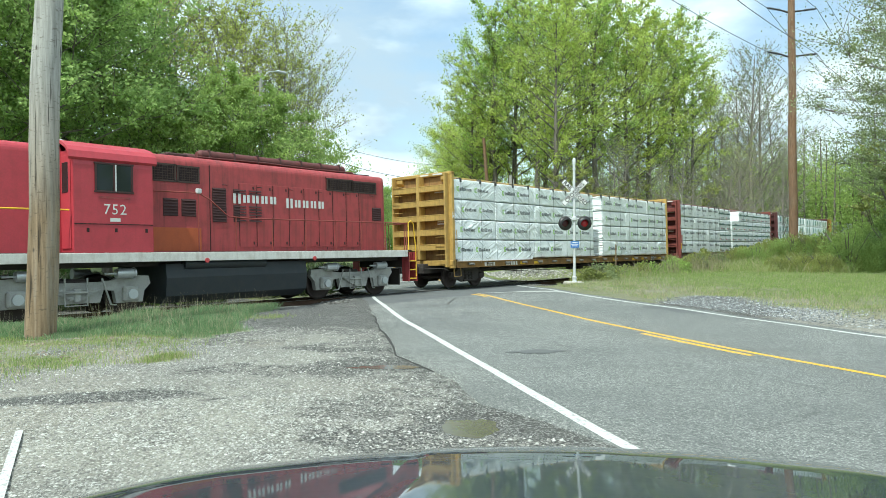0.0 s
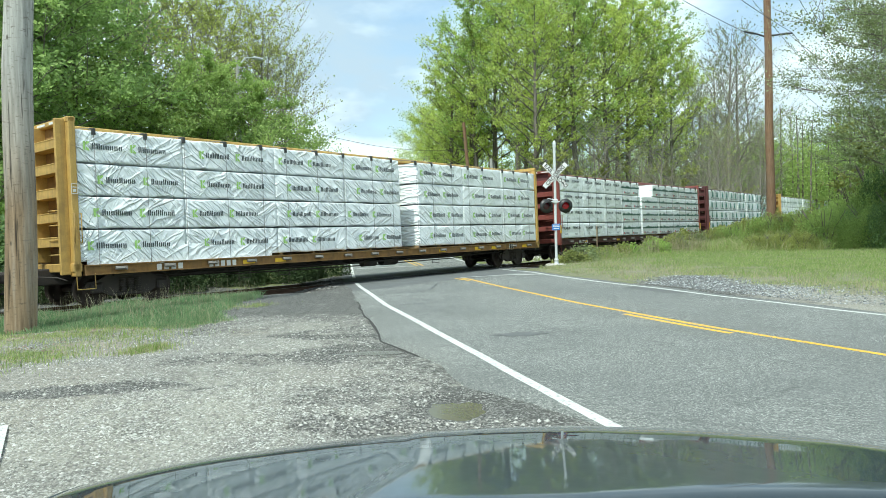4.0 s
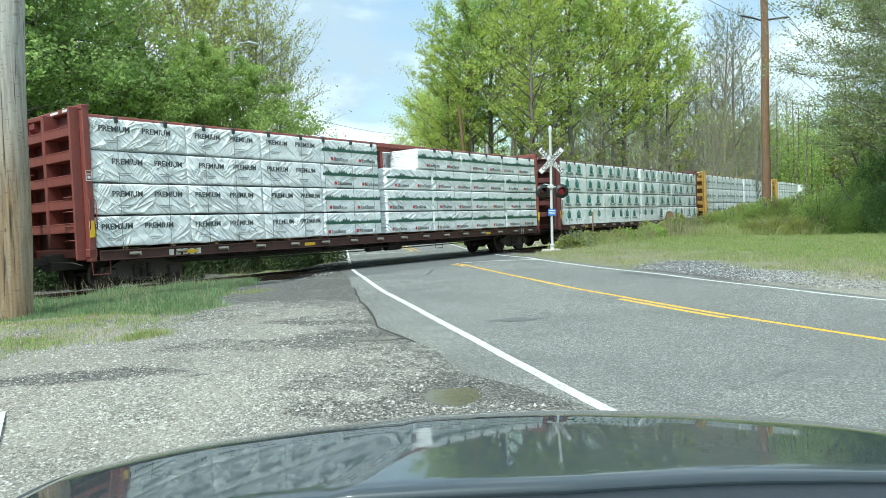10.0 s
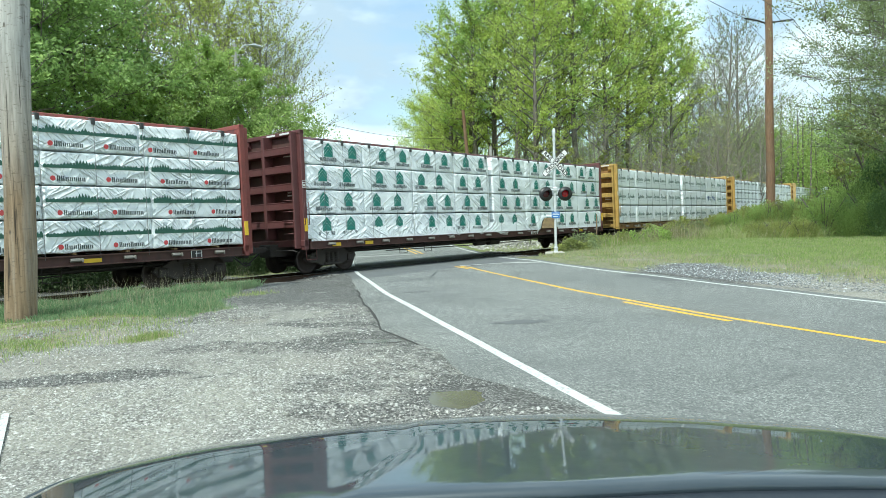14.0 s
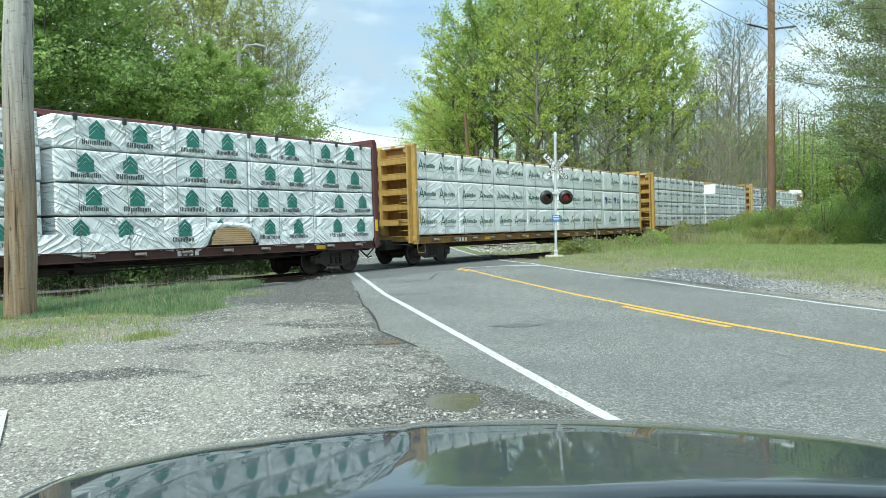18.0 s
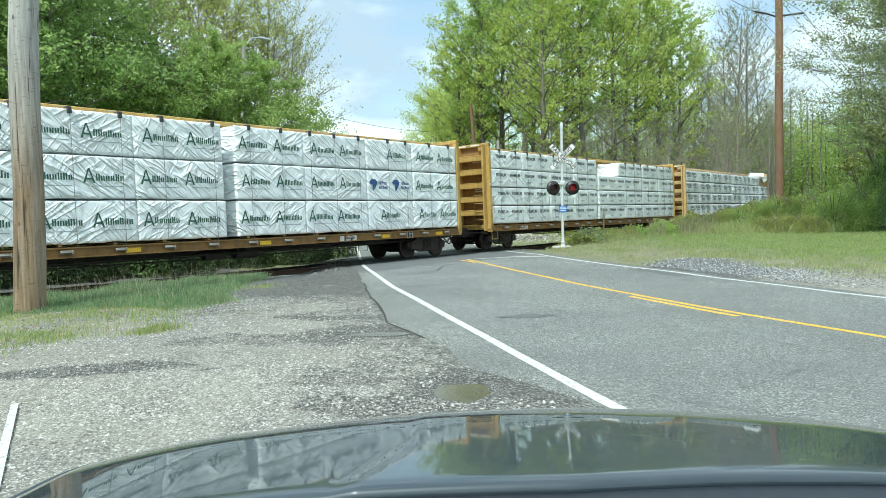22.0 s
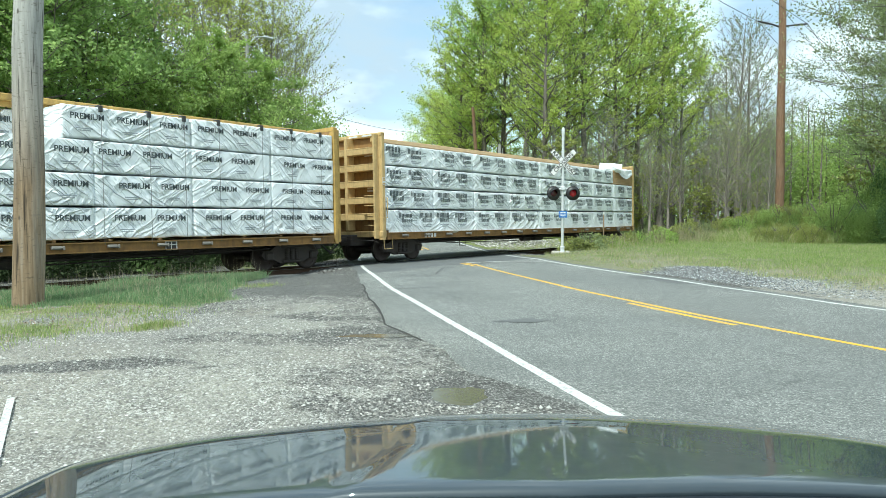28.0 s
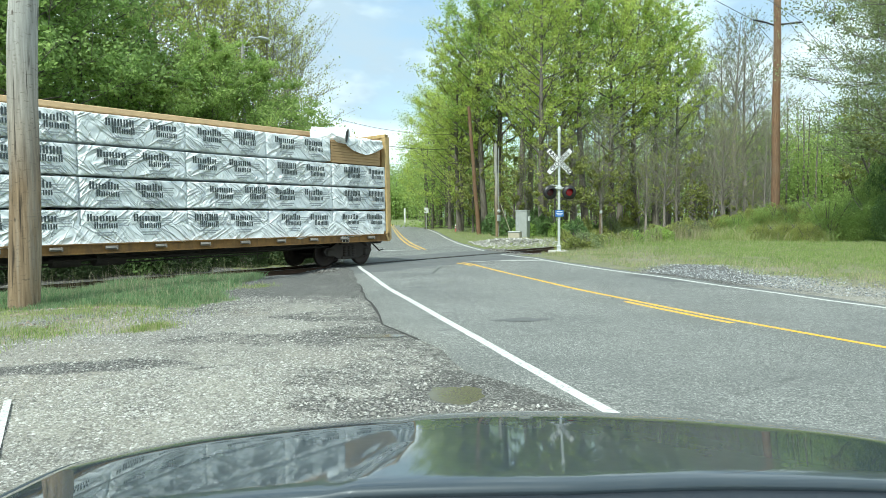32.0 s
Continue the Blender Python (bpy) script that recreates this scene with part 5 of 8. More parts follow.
def underframe(car, paint):
    sill = shared("side_sill", paint, lambda ms: ms.box((0, 0, 0.945), (CAR - 0.5, 0.10, 0.25), 0.015).box((0, -0.04, 0.83), (CAR - 0.5, 0.2, 0.025)).box((0, -0.03, 1.06), (CAR - 0.5, 0.16, 0.03)))
    for s in (-1, 1):
        part("side_sill", sill, None, car, at=pose(0, 1.56 * s, 0, 0, 0, 0 if s < 0 else 180))
    part("centre_sill", shared("centre_sill", "under", lambda ms: ms.box((0, 0, 0.80), (CAR + 0.7, 0.62, 0.42), 0.03)), None, car)
    part("deck", shared("deck", "under", lambda ms: ms.box((0, 0, 1.03), (CAR - 0.4, 3.02, 0.05))), None, car)
    cross = shared("crossbearer", "under", lambda ms: ms.prism([(-0.04, 0.98), (0.04, 0.98), (0.04, 0.8), (-0.04, 0.8)], -1.5, 1.5).box((0, 0, 0.78), (0.2, 2.4, 0.04)))
    for k in range(10):
        part("crossbearer", cross, None, car, at=pose(-8.0 + 16.0 * k / 9, 0, 0))
    def pipes(ms):
        ms.tube([(-9.5, -0.95, 0.70), (-4.5, -0.95, 0.66), (4.5, -0.95, 0.66), (9.5, -0.95, 0.70)], 0.028, 6)
        ms.tube([(-6.2, -0.6, 0.56), (0.2, -0.6, 0.52), (6.2, -0.6, 0.56)], 0.02, 6)
    part("brake_pipe", shared("brake_pipe", "under", pipes), None, car)
    hang = shared("pipe_hanger", "under", lambda ms: ms.tube([(-0.22, -1.4, 0.84), (-0.22, -1.4, 0.45), (0.22, -1.4, 0.45), (0.22, -1.4, 0.84)], 0.013, 5))
    for x in (-6.1, -4.6, 3.2, 5.6):
        part("pipe_hanger", hang, None, car, at=pose(x, 0, 0))
    part("brake_cylinder", shared("brake_cylinder", "under", lambda ms: ms.cyl((-0.4, -0.75, 0.62), (0.3, -0.75, 0.62), 0.14, n=14).cyl((0.7, -0.7, 0.66), (1.5, -0.7, 0.66), 0.19, n=14)), None, car)
    winch = shared("strap_winch", "winch", lambda ms: ms.box((0, -0.06, 0.96), (0.24, 0.09, 0.09), 0.015).cyl((-0.13, -0.11, 0.955), (0.13, -0.11, 0.955), 0.022, n=8).box((0.15, -0.1, 0.955), (0.04, 0.09, 0.1), 0.01))
    for s in (-1, 1):
        for k in range(16):
            part("strap_winch", winch, None, car, at=pose(-10.1 + 20.2 * k / 15, 1.60 * s, 0, 0, 0, 0 if s < 0 else 180))
    freight_truck(car, -XE + 1.65)
    freight_truck(car, XE - 1.65)


def centre_beam(car, paint, cap):
    def chord(ms):
        ms.box((0, 0, 4.66), (CAR - 0.4, 0.62, 0.15), 0.02)
        ms.box((0, 0, 4.52), (CAR - 0.6, 0.16, 0.14), 0.01)
    part("top_chord", shared("top_chord", cap, chord), None, car)
    col = shared("column", paint, lambda ms: ms.box((0, 0, 2.79), (0.16, 0.16, 3.43), 0.01))
    for k in range(15):
        part("column", col, None, car, at=pose(-9.8 + 19.6 * k / 14, 0, 0))
    brace = shared("brace", paint, lambda ms: ms.tube([(-0.7, 0, 1.15), (0.7, 0, 4.35)], 0.045, 5))
    for k in range(7):
        part("brace", brace, None, car, at=pose(-8.4 + 2.8 * k, 0, 0, 0, 0, 180 * (k % 2)))


def load(car, segments, rows, wrap, seed, top_gap=None, straps=True, top=4.45, far=None):
    """Wrapped bundles on both sides. segments: (x0, x1, style); rows: number of layers; top_gap: stretch with no top layer."""
    rng = random.Random(seed)
    z0, z1 = 1.13, top
    rh = (z1 - z0) / rows
    for r in range(rows):
        for s, (a, b, style, *layers) in enumerate(segments):
            if layers and r not in layers[0]:
                continue
            ln = b - a
            xm = (a + b) / 2
            st = style[r] if isinstance(style, (list, tuple)) else style
            sh = rng.uniform(-0.02, 0.02)
            for side in (-1, 1):
                if top_gap and r == rows - 1 and side > 0 and a < top_gap[1] and b > top_gap[0]:
                    continue
                me = bundle_mesh(round(ln - 0.015, 2), round(rh - (0.055 if straps else 0.07), 2), 1.44, wrap, (s + r * 3) % 4)
                ob = part("lumber_package", me, None, car, at=pose(xm + sh, side * (0.86 + rng.uniform(-0.012, 0.012)), z0 + rh * (r + 0.5), 0, rng.uniform(-0.3, 0.3), 0))
                if side < 0:
                    for pm, px, pz in prints(st, ln - 0.08, rh, seed * 100 + r * 20 + s):
                        part("print", pm, None, ob, at=pose(px, -0.75 if straps else -0.758, pz))
    if far:
        # packages of the far side that show through the gap
        ln = far[1] - far[0]
        me = bundle_mesh(round(ln, 2), round(rh - 0.055, 2), 1.44, wrap, 2)
        ob = part("lumber_package", me, None, car, at=pose((far[0] + far[1]) / 2, 0.86, z0 + rh * (rows - 0.5)))
        for pm, px, pz in prints(far[2], ln - 0.08, rh, seed * 100 + 91):
            part("print", pm, None, ob, at=pose(px, -0.75, pz))
    # dunnage between the layers
    dun = shared("dunnage_strip", "kraft", lambda ms: ms.box((0, 0, 0), (0.09, 3.0, 0.05)))
    for k in range(16):
        part("dunnage_strip", dun, None, car, at=pose(-10.2 + 20.4 * k / 15, 0, z0 - 0.012))
    if straps:
        cab = shared("load_cable", "cable", lambda ms: ms.tube([(0, -0.05, 4.66), (0, -1.50, 4.50), (0, -1.61, 4.42), (0, -1.615, 1.0)], 0.007, 4))
        prot = shared("corner_protector", "strap", lambda ms: ms.box((0, -1.59, 4.40), (0.10, 0.06, 0.16), 0.01).box((0, -1.51, 4.475), (0.10, 0.2, 0.02)))
        for k in range(18):
            x = -10.4 + 20.8 * k / 17 + rng.uniform(-0.2, 0.2)
            if top_gap and top_gap[0] - 0.2 < x < top_gap[1] + 0.2:
                continue
            c = part("load_cable", cab, None, car, at=pose(x, 0, 0, 0, rng.uniform(-0.3, 0.3), 0))
            part("corner_protector", prot, None, c)


def even(x0, x1, n, style, seed=0):
    rng = random.Random(seed)
    xs = [x0 + (x1 - x0) * i / n + (rng.uniform(-0.12, 0.12) if 0 < i < n else 0) for i in range(n + 1)]
    return [(a, b, style) for a, b in zip(xs[:-1], xs[1:])]


TRAIN = []          # (thing, place of its middle behind the first car's leading bulkhead)


def flat_car(index, paint, sill, cap, label):
    car = thing("centerbeam_flatcar", label, "freight car", group="loaded lumber cars")
    TRAIN.append((car, XE + (index - 1) * PITCH))
    for e in (-1, 1):
        bulkhead(car, e, paint)
        coupler(car, e)
    underframe(car, sill)
    centre_beam(car, paint, cap)
    bulkhead_marks(car, paint in ("car_red", "car_maroon"))
    return car


def stencil_bars(car, x, z, n, w, h, mat="stencil", y=-1.618):
    """Reporting marks of the car as plain bars."""
    ms = Mesh()
    for k in range(n):
        ms.box((x + k * w * 1.5, y, z), (w, 0.006, h))
    part("stencil", ms, M[mat], car)


def plate_sign(car, x, z, y=-1.63):
    ms = Mesh().box((x, y, z), (0.34, 0.012, 0.26), 0.002)
    p = part("data_plate", ms, M["black"], car)
    fr = Mesh()
    for dx, dz, sx, sz in ((0, 0.115, 0.34, 0.022), (0, -0.115, 0.34, 0.022), (0.16, 0, 0.022, 0.25), (-0.16, 0, 0.022, 0.25), (0, 0, 0.022, 0.22), (0.05, 0.03, 0.2, 0.02)):
        fr.box((x + dx, y - 0.009, z + dz), (sx, 0.006, sz))
    part("data_lines", fr, M["stencil"], p)


def reflectors(car, xs):
    for x in xs:
        part("reflector", Mesh().box((x, -1.62, 0.93), (0.42, 0.012, 0.12)), M["safety"], car, "yellow reflective strip")


def make_cars():
    c = flat_car(1, "car_yellow", "sill_rust", "car_yellow", "yellow centre-beam flat car stacked with white-wrapped lumber, green marks")
    load(c, even(-11.04, 0.98, 4, "leaf", 1) + even(2.05, 11.04, 3, "leaf", 11), 4, "wrap", 1)
    reflectors(c, (-6.1, -4.9, 3.4, 5.9, 7.2, 9.8))
    stencil_bars(c, -9.0, 0.93, 4, 0.14, 0.16)
    stencil_bars(c, -7.4, 0.93, 5, 0.13, 0.16)
    plate_sign(c, 8.6, 0.93)
    hem(c, -10.9, -5.2, 7, 0.10)
    c = flat_car(2, "car_red", "sill_red", "car_red", "oxide-red centre-beam flat car with white-wrapped lumber, dark treeline prints")
    load(c, even(-11.04, -3.3, 3, "premium", 2) + [(-3.3, -0.45, "hill"), (-0.08, 2.68, "hill", (0, 1, 2)), (1.8, 4.75, "hill", (3,)), (4.75, 7.9, "hill", (3,)), (7.9, 11.04, "hill", (3,))] + [(*q, (0, 1, 2)) for q in even(2.68, 11.04, 3, "hill", 4)], 4, "wrap", 2, top_gap=(-0.44, 1.79), far=(-0.4, 1.75, "hill"))
    stencil_bars(c, -9.0, 0.93, 5, 0.14, 0.16)
    for x in (-8.4, -4.0, 6.5):
        part("reflector", Mesh().box((x, -1.62, 0.93), (0.45, 0.012, 0.1)), M["safety"], c, "yellow reflective strip")
    plate_sign(c, 9.4, 0.93)
    c = flat_car(3, "car_maroon", "sill_red", "car_maroon", "dark maroon centre-beam flat car with white-wrapped lumber, green tree prints")
    load(c, even(-11.04, -0.3, 4, "tree", 5) + even(0.0, 11.04, 4, "tree", 6), 4, "wrap", 3)
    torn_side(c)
    for x in (-9.8, -8.2, 8.4):
        part("reflector", Mesh().box((x, -1.62, 0.93), (0.4, 0.012, 0.12)), M["safety"], c, "yellow reflective strip")
    stencil_bars(c, 3.2, 0.93, 4, 0.12, 0.14)
    c = flat_car(4, "car_yellow", "sill_rust", "car_yellow", "yellow centre-beam flat car with three layers of white-wrapped lumber")
    seg = even(-11.04, -0.12, 4, "peak", 7) + even(0.3, 11.04, 4, "peak", 8)
    seg[6] = (seg[6][0], seg[6][1], ("peak", "blue", "peak"))
    load(c, seg, 3, "wrap", 4)
    stencil_bars(c, 4.4, 0.93, 3, 0.2, 0.17)
    reflectors(c, (-6.3, -3.0, 1.2, 6.6, 9.7))
    stencil_bars(c, -8.6, 0.93, 4, 0.14, 0.16)
    plate_sign(c, 7.9, 0.93)
    c = flat_car(5, "car_yellow", "sill_rust", "car_yellow", "yellow centre-beam flat car with white-wrapped lumber, part of top layer missing")
    load(c, even(-11.04, -0.65, 4, "premium", 9) + [(-0.42, 3.0, "premium", (0, 1, 2)), (2.3, 5.73, "premium", (3,)), (3.0, 5.73, "premium", (0, 1, 2)), (5.73, 8.45, "premium"), (8.45, 11.04, "premium")], 4, "wrap", 5, top_gap=(-0.64, 2.29), far=(1.0, 2.25, "premium"))
    stencil_bars(c, -8.8, 0.93, 4, 0.13, 0.16)
    plate_sign(c, 5.0, 0.93)
    c = flat_car(6, "car_tan", "sill_rust", "lumber", "weathered tan flat car with creased wrapped lumber, torn at one end")
    load(c, even(-11.04, 8.4, 7, "block", 10) + [(8.4, 11.04, "block", (0, 1, 2))], 4, "wrap_dirty", 6, top_gap=(8.3, 11.1), straps=False, top=4.36)
    torn_end(c)
    hem(c, -10.9, 10.9, 9, 0.13, "wrap_dirty")
    stencil_bars(c, -8.8, 0.93, 4, 0.13, 0.16)
    plate_sign(c, 8.9, 0.93)


def hem(car, x0, x1, seed, reach=0.10, mat="wrap"):
    """Slack lower hem of the wrap, hanging unevenly over the sill."""
    n = int((x1 - x0) / 0.06)
    ms, vs = Mesh(), []
    for i in range(n + 1):
        x = x0 + (x1 - x0) * i / n
        fade = min(1.0, i / 8, (n - i) / 8)
        o = fade * (0.018 + 0.022 * abs(noise.noise((x * 1.6, 3, seed))) + 0.014 * noise.noise((x * 6, 5, seed)))
        low = 1.10 - reach * (0.25 + 1.1 * max(0.0, noise.noise((x * 0.8, 2, seed)) + 0.35 * noise.noise((x * 3.1, 6, seed))))
        for k, (z, q) in enumerate(((1.52, 0.15), (1.40, 0.7), (1.28, 1.0), (1.18, 0.8), (low, 1.35))):
            vs.append((x, -1.592 - o * q - 0.008 * noise.noise((x * 9, k, seed)), z))
    ms.add(vs, [(i * 5 + j, i * 5 + j + 1, i * 5 + 6 + j, i * 5 + 5 + j) for i in range(n) for j in range(4)], smooth=True)
    part("slack_wrap", ms, M[mat], car, "slack white wrap hanging over the sill")


def torn_side(car):
    """Bare lumber showing through a tear low on the load, ragged wrap hanging beside it."""
    # black sheet laid on the package stands for shade inside the tear
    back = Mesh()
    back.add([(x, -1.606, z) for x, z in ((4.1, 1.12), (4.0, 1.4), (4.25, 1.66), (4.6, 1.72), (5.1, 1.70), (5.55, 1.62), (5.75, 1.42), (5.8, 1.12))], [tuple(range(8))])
    part("tear_shadow", back, M["strap"], car, "flat black sheet for the shade inside the tear")
    for k in range(8):
        w = (1.42, 1.44, 1.42, 1.38, 1.30, 1.22, 1.12, 0.98)[k]
        part("board", Mesh().box((4.93 + 0.02 * (k % 3), -1.625, 1.16 + 0.062 * k), (w, 0.03, 0.056), 0.006), M["lumber"], car, "bare brown board seen through torn wrap")
    rag = Mesh()
    top = [(3.55, 1.74), (3.8, 1.78), (4.1, 1.76), (4.4, 1.80), (4.8, 1.78), (5.2, 1.77), (5.6, 1.72), (5.95, 1.62)]
    low = [(3.6, 1.02), (3.85, 0.98), (4.08, 1.14), (4.3, 1.55), (4.75, 1.66), (5.2, 1.62), (5.6, 1.50), (5.82, 1.18)]
    vs, m = [], 7
    for i, (a, b) in enumerate(zip(top, low)):
        for j in range(m):
            t = j / (m - 1)
            vs.append((a[0] + (b[0] - a[0]) * t + 0.03 * noise.noise((i * 1.7, j * 1.3, 4)), -1.596 - (0.055 * math.sin(t * 2.6) + 0.02 * noise.noise((i * 2.1, j * 0.9, 8))) * min(1, i, len(top) - 1 - i + 0.4), a[1] + (b[1] - a[1]) * t))
    rag.add(vs, [(i * m + j, i * m + j + 1, (i + 1) * m + j + 1, (i + 1) * m + j) for i in range(len(top) - 1) for j in range(m - 1)], smooth=True)
    part("torn_wrap", rag, M["wrap"], car, "loose torn flap of white wrap")
    hem(car, -10.9, 3.6, 3, 0.16)
    hem(car, 5.9, 10.95, 4, 0.14)


def torn_end(car):
    """Uncovered top bundle at the trailing end with its wrap rolled back."""
    board = Mesh().box((0, 0, 0), (2.4, 0.58, 0.09), 0.008).data("board", M["kraft"])
    for r in range(8):
        for k in range(2):
            part("board", board, None, car, "bare brown board with its wrap torn off", at=pose(9.62, -1.28 + 0.6 * k, 3.60 + 0.095 * r))
    # wrap rolled up over the corner, its shade-black mouth turned outwards
    p0, p1 = Vector((8.30, -0.75, 4.62)), Vector((8.95, -1.82, 4.44))
    d = (p1 - p0).normalized()
    e = d.orthogonal().normalized()
    f = d.cross(e)
    roll, vs, n, rows = Mesh(), [], 20, 9
    for i in range(rows):
        u = i / (rows - 1)
        for j in range(n):
            t = 2 * math.pi * j / n
            r = 0.20 + 0.07 * u + 0.03 * noise.noise((math.cos(t) * 2, math.sin(t) * 2, u * 4))
            q = p0.lerp(p1, u) + (e * math.cos(t) + f * math.sin(t)) * r
            vs.append(tuple(q))
    roll.add(vs, [(i * n + j, i * n + (j + 1) % n, (i + 1) * n + (j + 1) % n, (i + 1) * n + j) for i in range(rows - 1) for j in range(n)], smooth=True)
    part("torn_wrap", roll, M["wrap_dirty"], car, "rolled-back torn wrap on the top bundle")
    # inset black disc stands for the shade inside the roll
    part("roll_mouth", Mesh().cyl(p1 - d * 0.10, p1 - d * 0.04, 0.235, n=20), M["strap"], car, "black disc for the shade inside the rolled wrap")
    # loose end hanging over the bare boards
    flap, vs, nx, nz = Mesh(), [], 30, 10
    for i in range(nx + 1):
        u = i / nx
        drop = 0.10 + 0.46 * math.sin(math.pi * (0.12 + 0.80 * u)) ** 0.8 + 0.04 * noise.noise((u * 5, 1, 0))
        for k in range(nz + 1):
            v = k / nz
            y = -1.05 - 0.58 * min(1.0, v * 3)
            z = 4.52 - (0.05 * v * 3 if v < 1 / 3 else 0.05 + drop * (v - 1 / 3) * 1.5)
            vs.append((9.0 + 1.86 * u + 0.05 * v, y - 0.05 * noise.noise((u * 7 + v * 2, v * 4, 5)) - 0.03 * v, z + 0.03 * noise.noise((u * 6, v * 3, 9))))
    flap.add(vs, [(i * (nz + 1) + k, i * (nz + 1) + k + 1, (i + 1) * (nz + 1) + k + 1, (i + 1) * (nz + 1) + k) for i in range(nx) for k in range(nz)], smooth=True)
    part("torn_wrap", flap, M["wrap_dirty"], car, "loose torn wrap hanging over bare boards")


make_cars()

# ---- locomotive ----
M.update({
    "loco_red": painted("faded_red_loco_paint", (0.40, 0.055, 0.06), (0.10, 0.034, 0.03), 0.5, 0.55, streak=0.6),
    "cab_red": painted("brighter_red_cab_paint", (0.48, 0.045, 0.065), (0.12, 0.025, 0.025), 0.42, 0.3, streak=0.15),
    "primer": painted("orange_primer_patch", (0.46, 0.10, 0.03), (0.25, 0.05, 0.025), 0.6, 0.4, streak=0.3),
    "louvre": painted("dark_louvre_steel", (0.05, 0.014, 0.014), (0.02, 0.012, 0.01), 0.6, 0.4),
    "grille": painted("dark_grille_mesh", (0.06, 0.035, 0.028), (0.02, 0.015, 0.012), 0.7, 0.4),
    "band": painted("off_white_sill_band", (0.68, 0.67, 0.63), (0.30, 0.25, 0.2), 0.6, 0.5, streak=0.4),
    "tank": painted("blue_black_fuel_tank", (0.018, 0.025, 0.032), (0.06, 0.055, 0.05), 0.5, 0.4),
    "loco_truck": painted("dusty_grey_truck_steel", (0.40, 0.40, 0.37), (0.12, 0.10, 0.085), 0.75, 0.55),
    "handrail": painted("red_handrail_paint", (0.27, 0.05, 0.04), (0.12, 0.05, 0.03), 0.5, 0.4),
    "tank_rust": painted("rusty_dull_red_tank", (0.13, 0.03, 0.028), (0.05, 0.025, 0.02), 0.65, 0.7, streak=0.4),
    "dark_gap": painted("black_seam", (0.02, 0.008, 0.008), (0.03, 0.02, 0.02), 0.8, 0.2),
})


def hood_outline(y, z0, z1, r):
    """Cross-section of a hood with rounded shoulders, as y, z pairs."""
    pts = [(-y, z0)]
    for k in range(7):
        a = math.pi / 2 * k / 6
        pts.append((-y + r - r * math.cos(a), z1 - r + r * math.sin(a)))
    return pts + [(-p, q) for p, q in reversed(pts)]


def drawn(ms, outline, x0, x1):
    """An outline in y, z drawn out along x, closed at both ends."""
    n = len(outline)
    vs = [(x0, y, z) for y, z in outline] + [(x1, y, z) for y, z in outline]
    ms.add(vs, [(i, (i + 1) % n, n + (i + 1) % n, n + i) for i in range(n)], smooth=False)
    return ms.add(vs, [tuple(range(n)), tuple(range(2 * n - 1, n - 1, -1))])


def louvre_panel(loco, x0, x1, z0, z1, y=-0.885):
    p = part("louvre_panel", Mesh().box(((x0 + x1) / 2, y + 0.004, (z0 + z1) / 2), (x1 - x0, 0.012, z1 - z0), 0.003), M["louvre"], loco, "dark slatted air louvre")
    n = int((z1 - z0) / 0.075)
    slat = Mesh()
    w = x1 - x0 - 0.04
    slat.add([(-w / 2, -0.004, 0.03), (w / 2, -0.004, 0.03), (w / 2, -0.030, -0.012), (-w / 2, -0.030, -0.012), (-w / 2, -0.004, -0.016), (w / 2, -0.004, -0.016)], [(0, 1, 2, 3), (3, 2, 5, 4)])
    me = slat.data("slat", M["louvre"])
    for k in range(n):
        part("slat", me, None, p, at=pose((x0 + x1) / 2, y, z0 + (k + 0.5) * (z1 - z0) / n))


def grille_panel(loco, x0, x1, z0, z1, y=-0.885):
    p = part("grille_panel", Mesh().box(((x0 + x1) / 2, y + 0.004, (z0 + z1) / 2), (x1 - x0, 0.014, z1 - z0), 0.003), M["dark_gap"], loco, "dark mesh air intake")
    ms = Mesh()
    n = int((x1 - x0) / 0.07)
    for k in range(n + 1):
        ms.box((x0 + (x1 - x0) * k / n, y - 0.006, (z0 + z1) / 2), (0.012, 0.008, z1 - z0))
    for k in range(int((z1 - z0) / 0.07) + 1):
        ms.box(((x0 + x1) / 2, y - 0.01, z0 + 0.07 * k), (x1 - x0, 0.008, 0.012))
    for z in (z0, z1):
        ms.box(((x0 + x1) / 2, y - 0.012, z), (x1 - x0 + 0.06, 0.02, 0.05))
    for x in (x0, x1):
        ms.box((x, y - 0.012, (z0 + z1) / 2), (0.05, 0.02, z1 - z0 + 0.05))
    part("mesh_screen", ms, M["grille"], p)


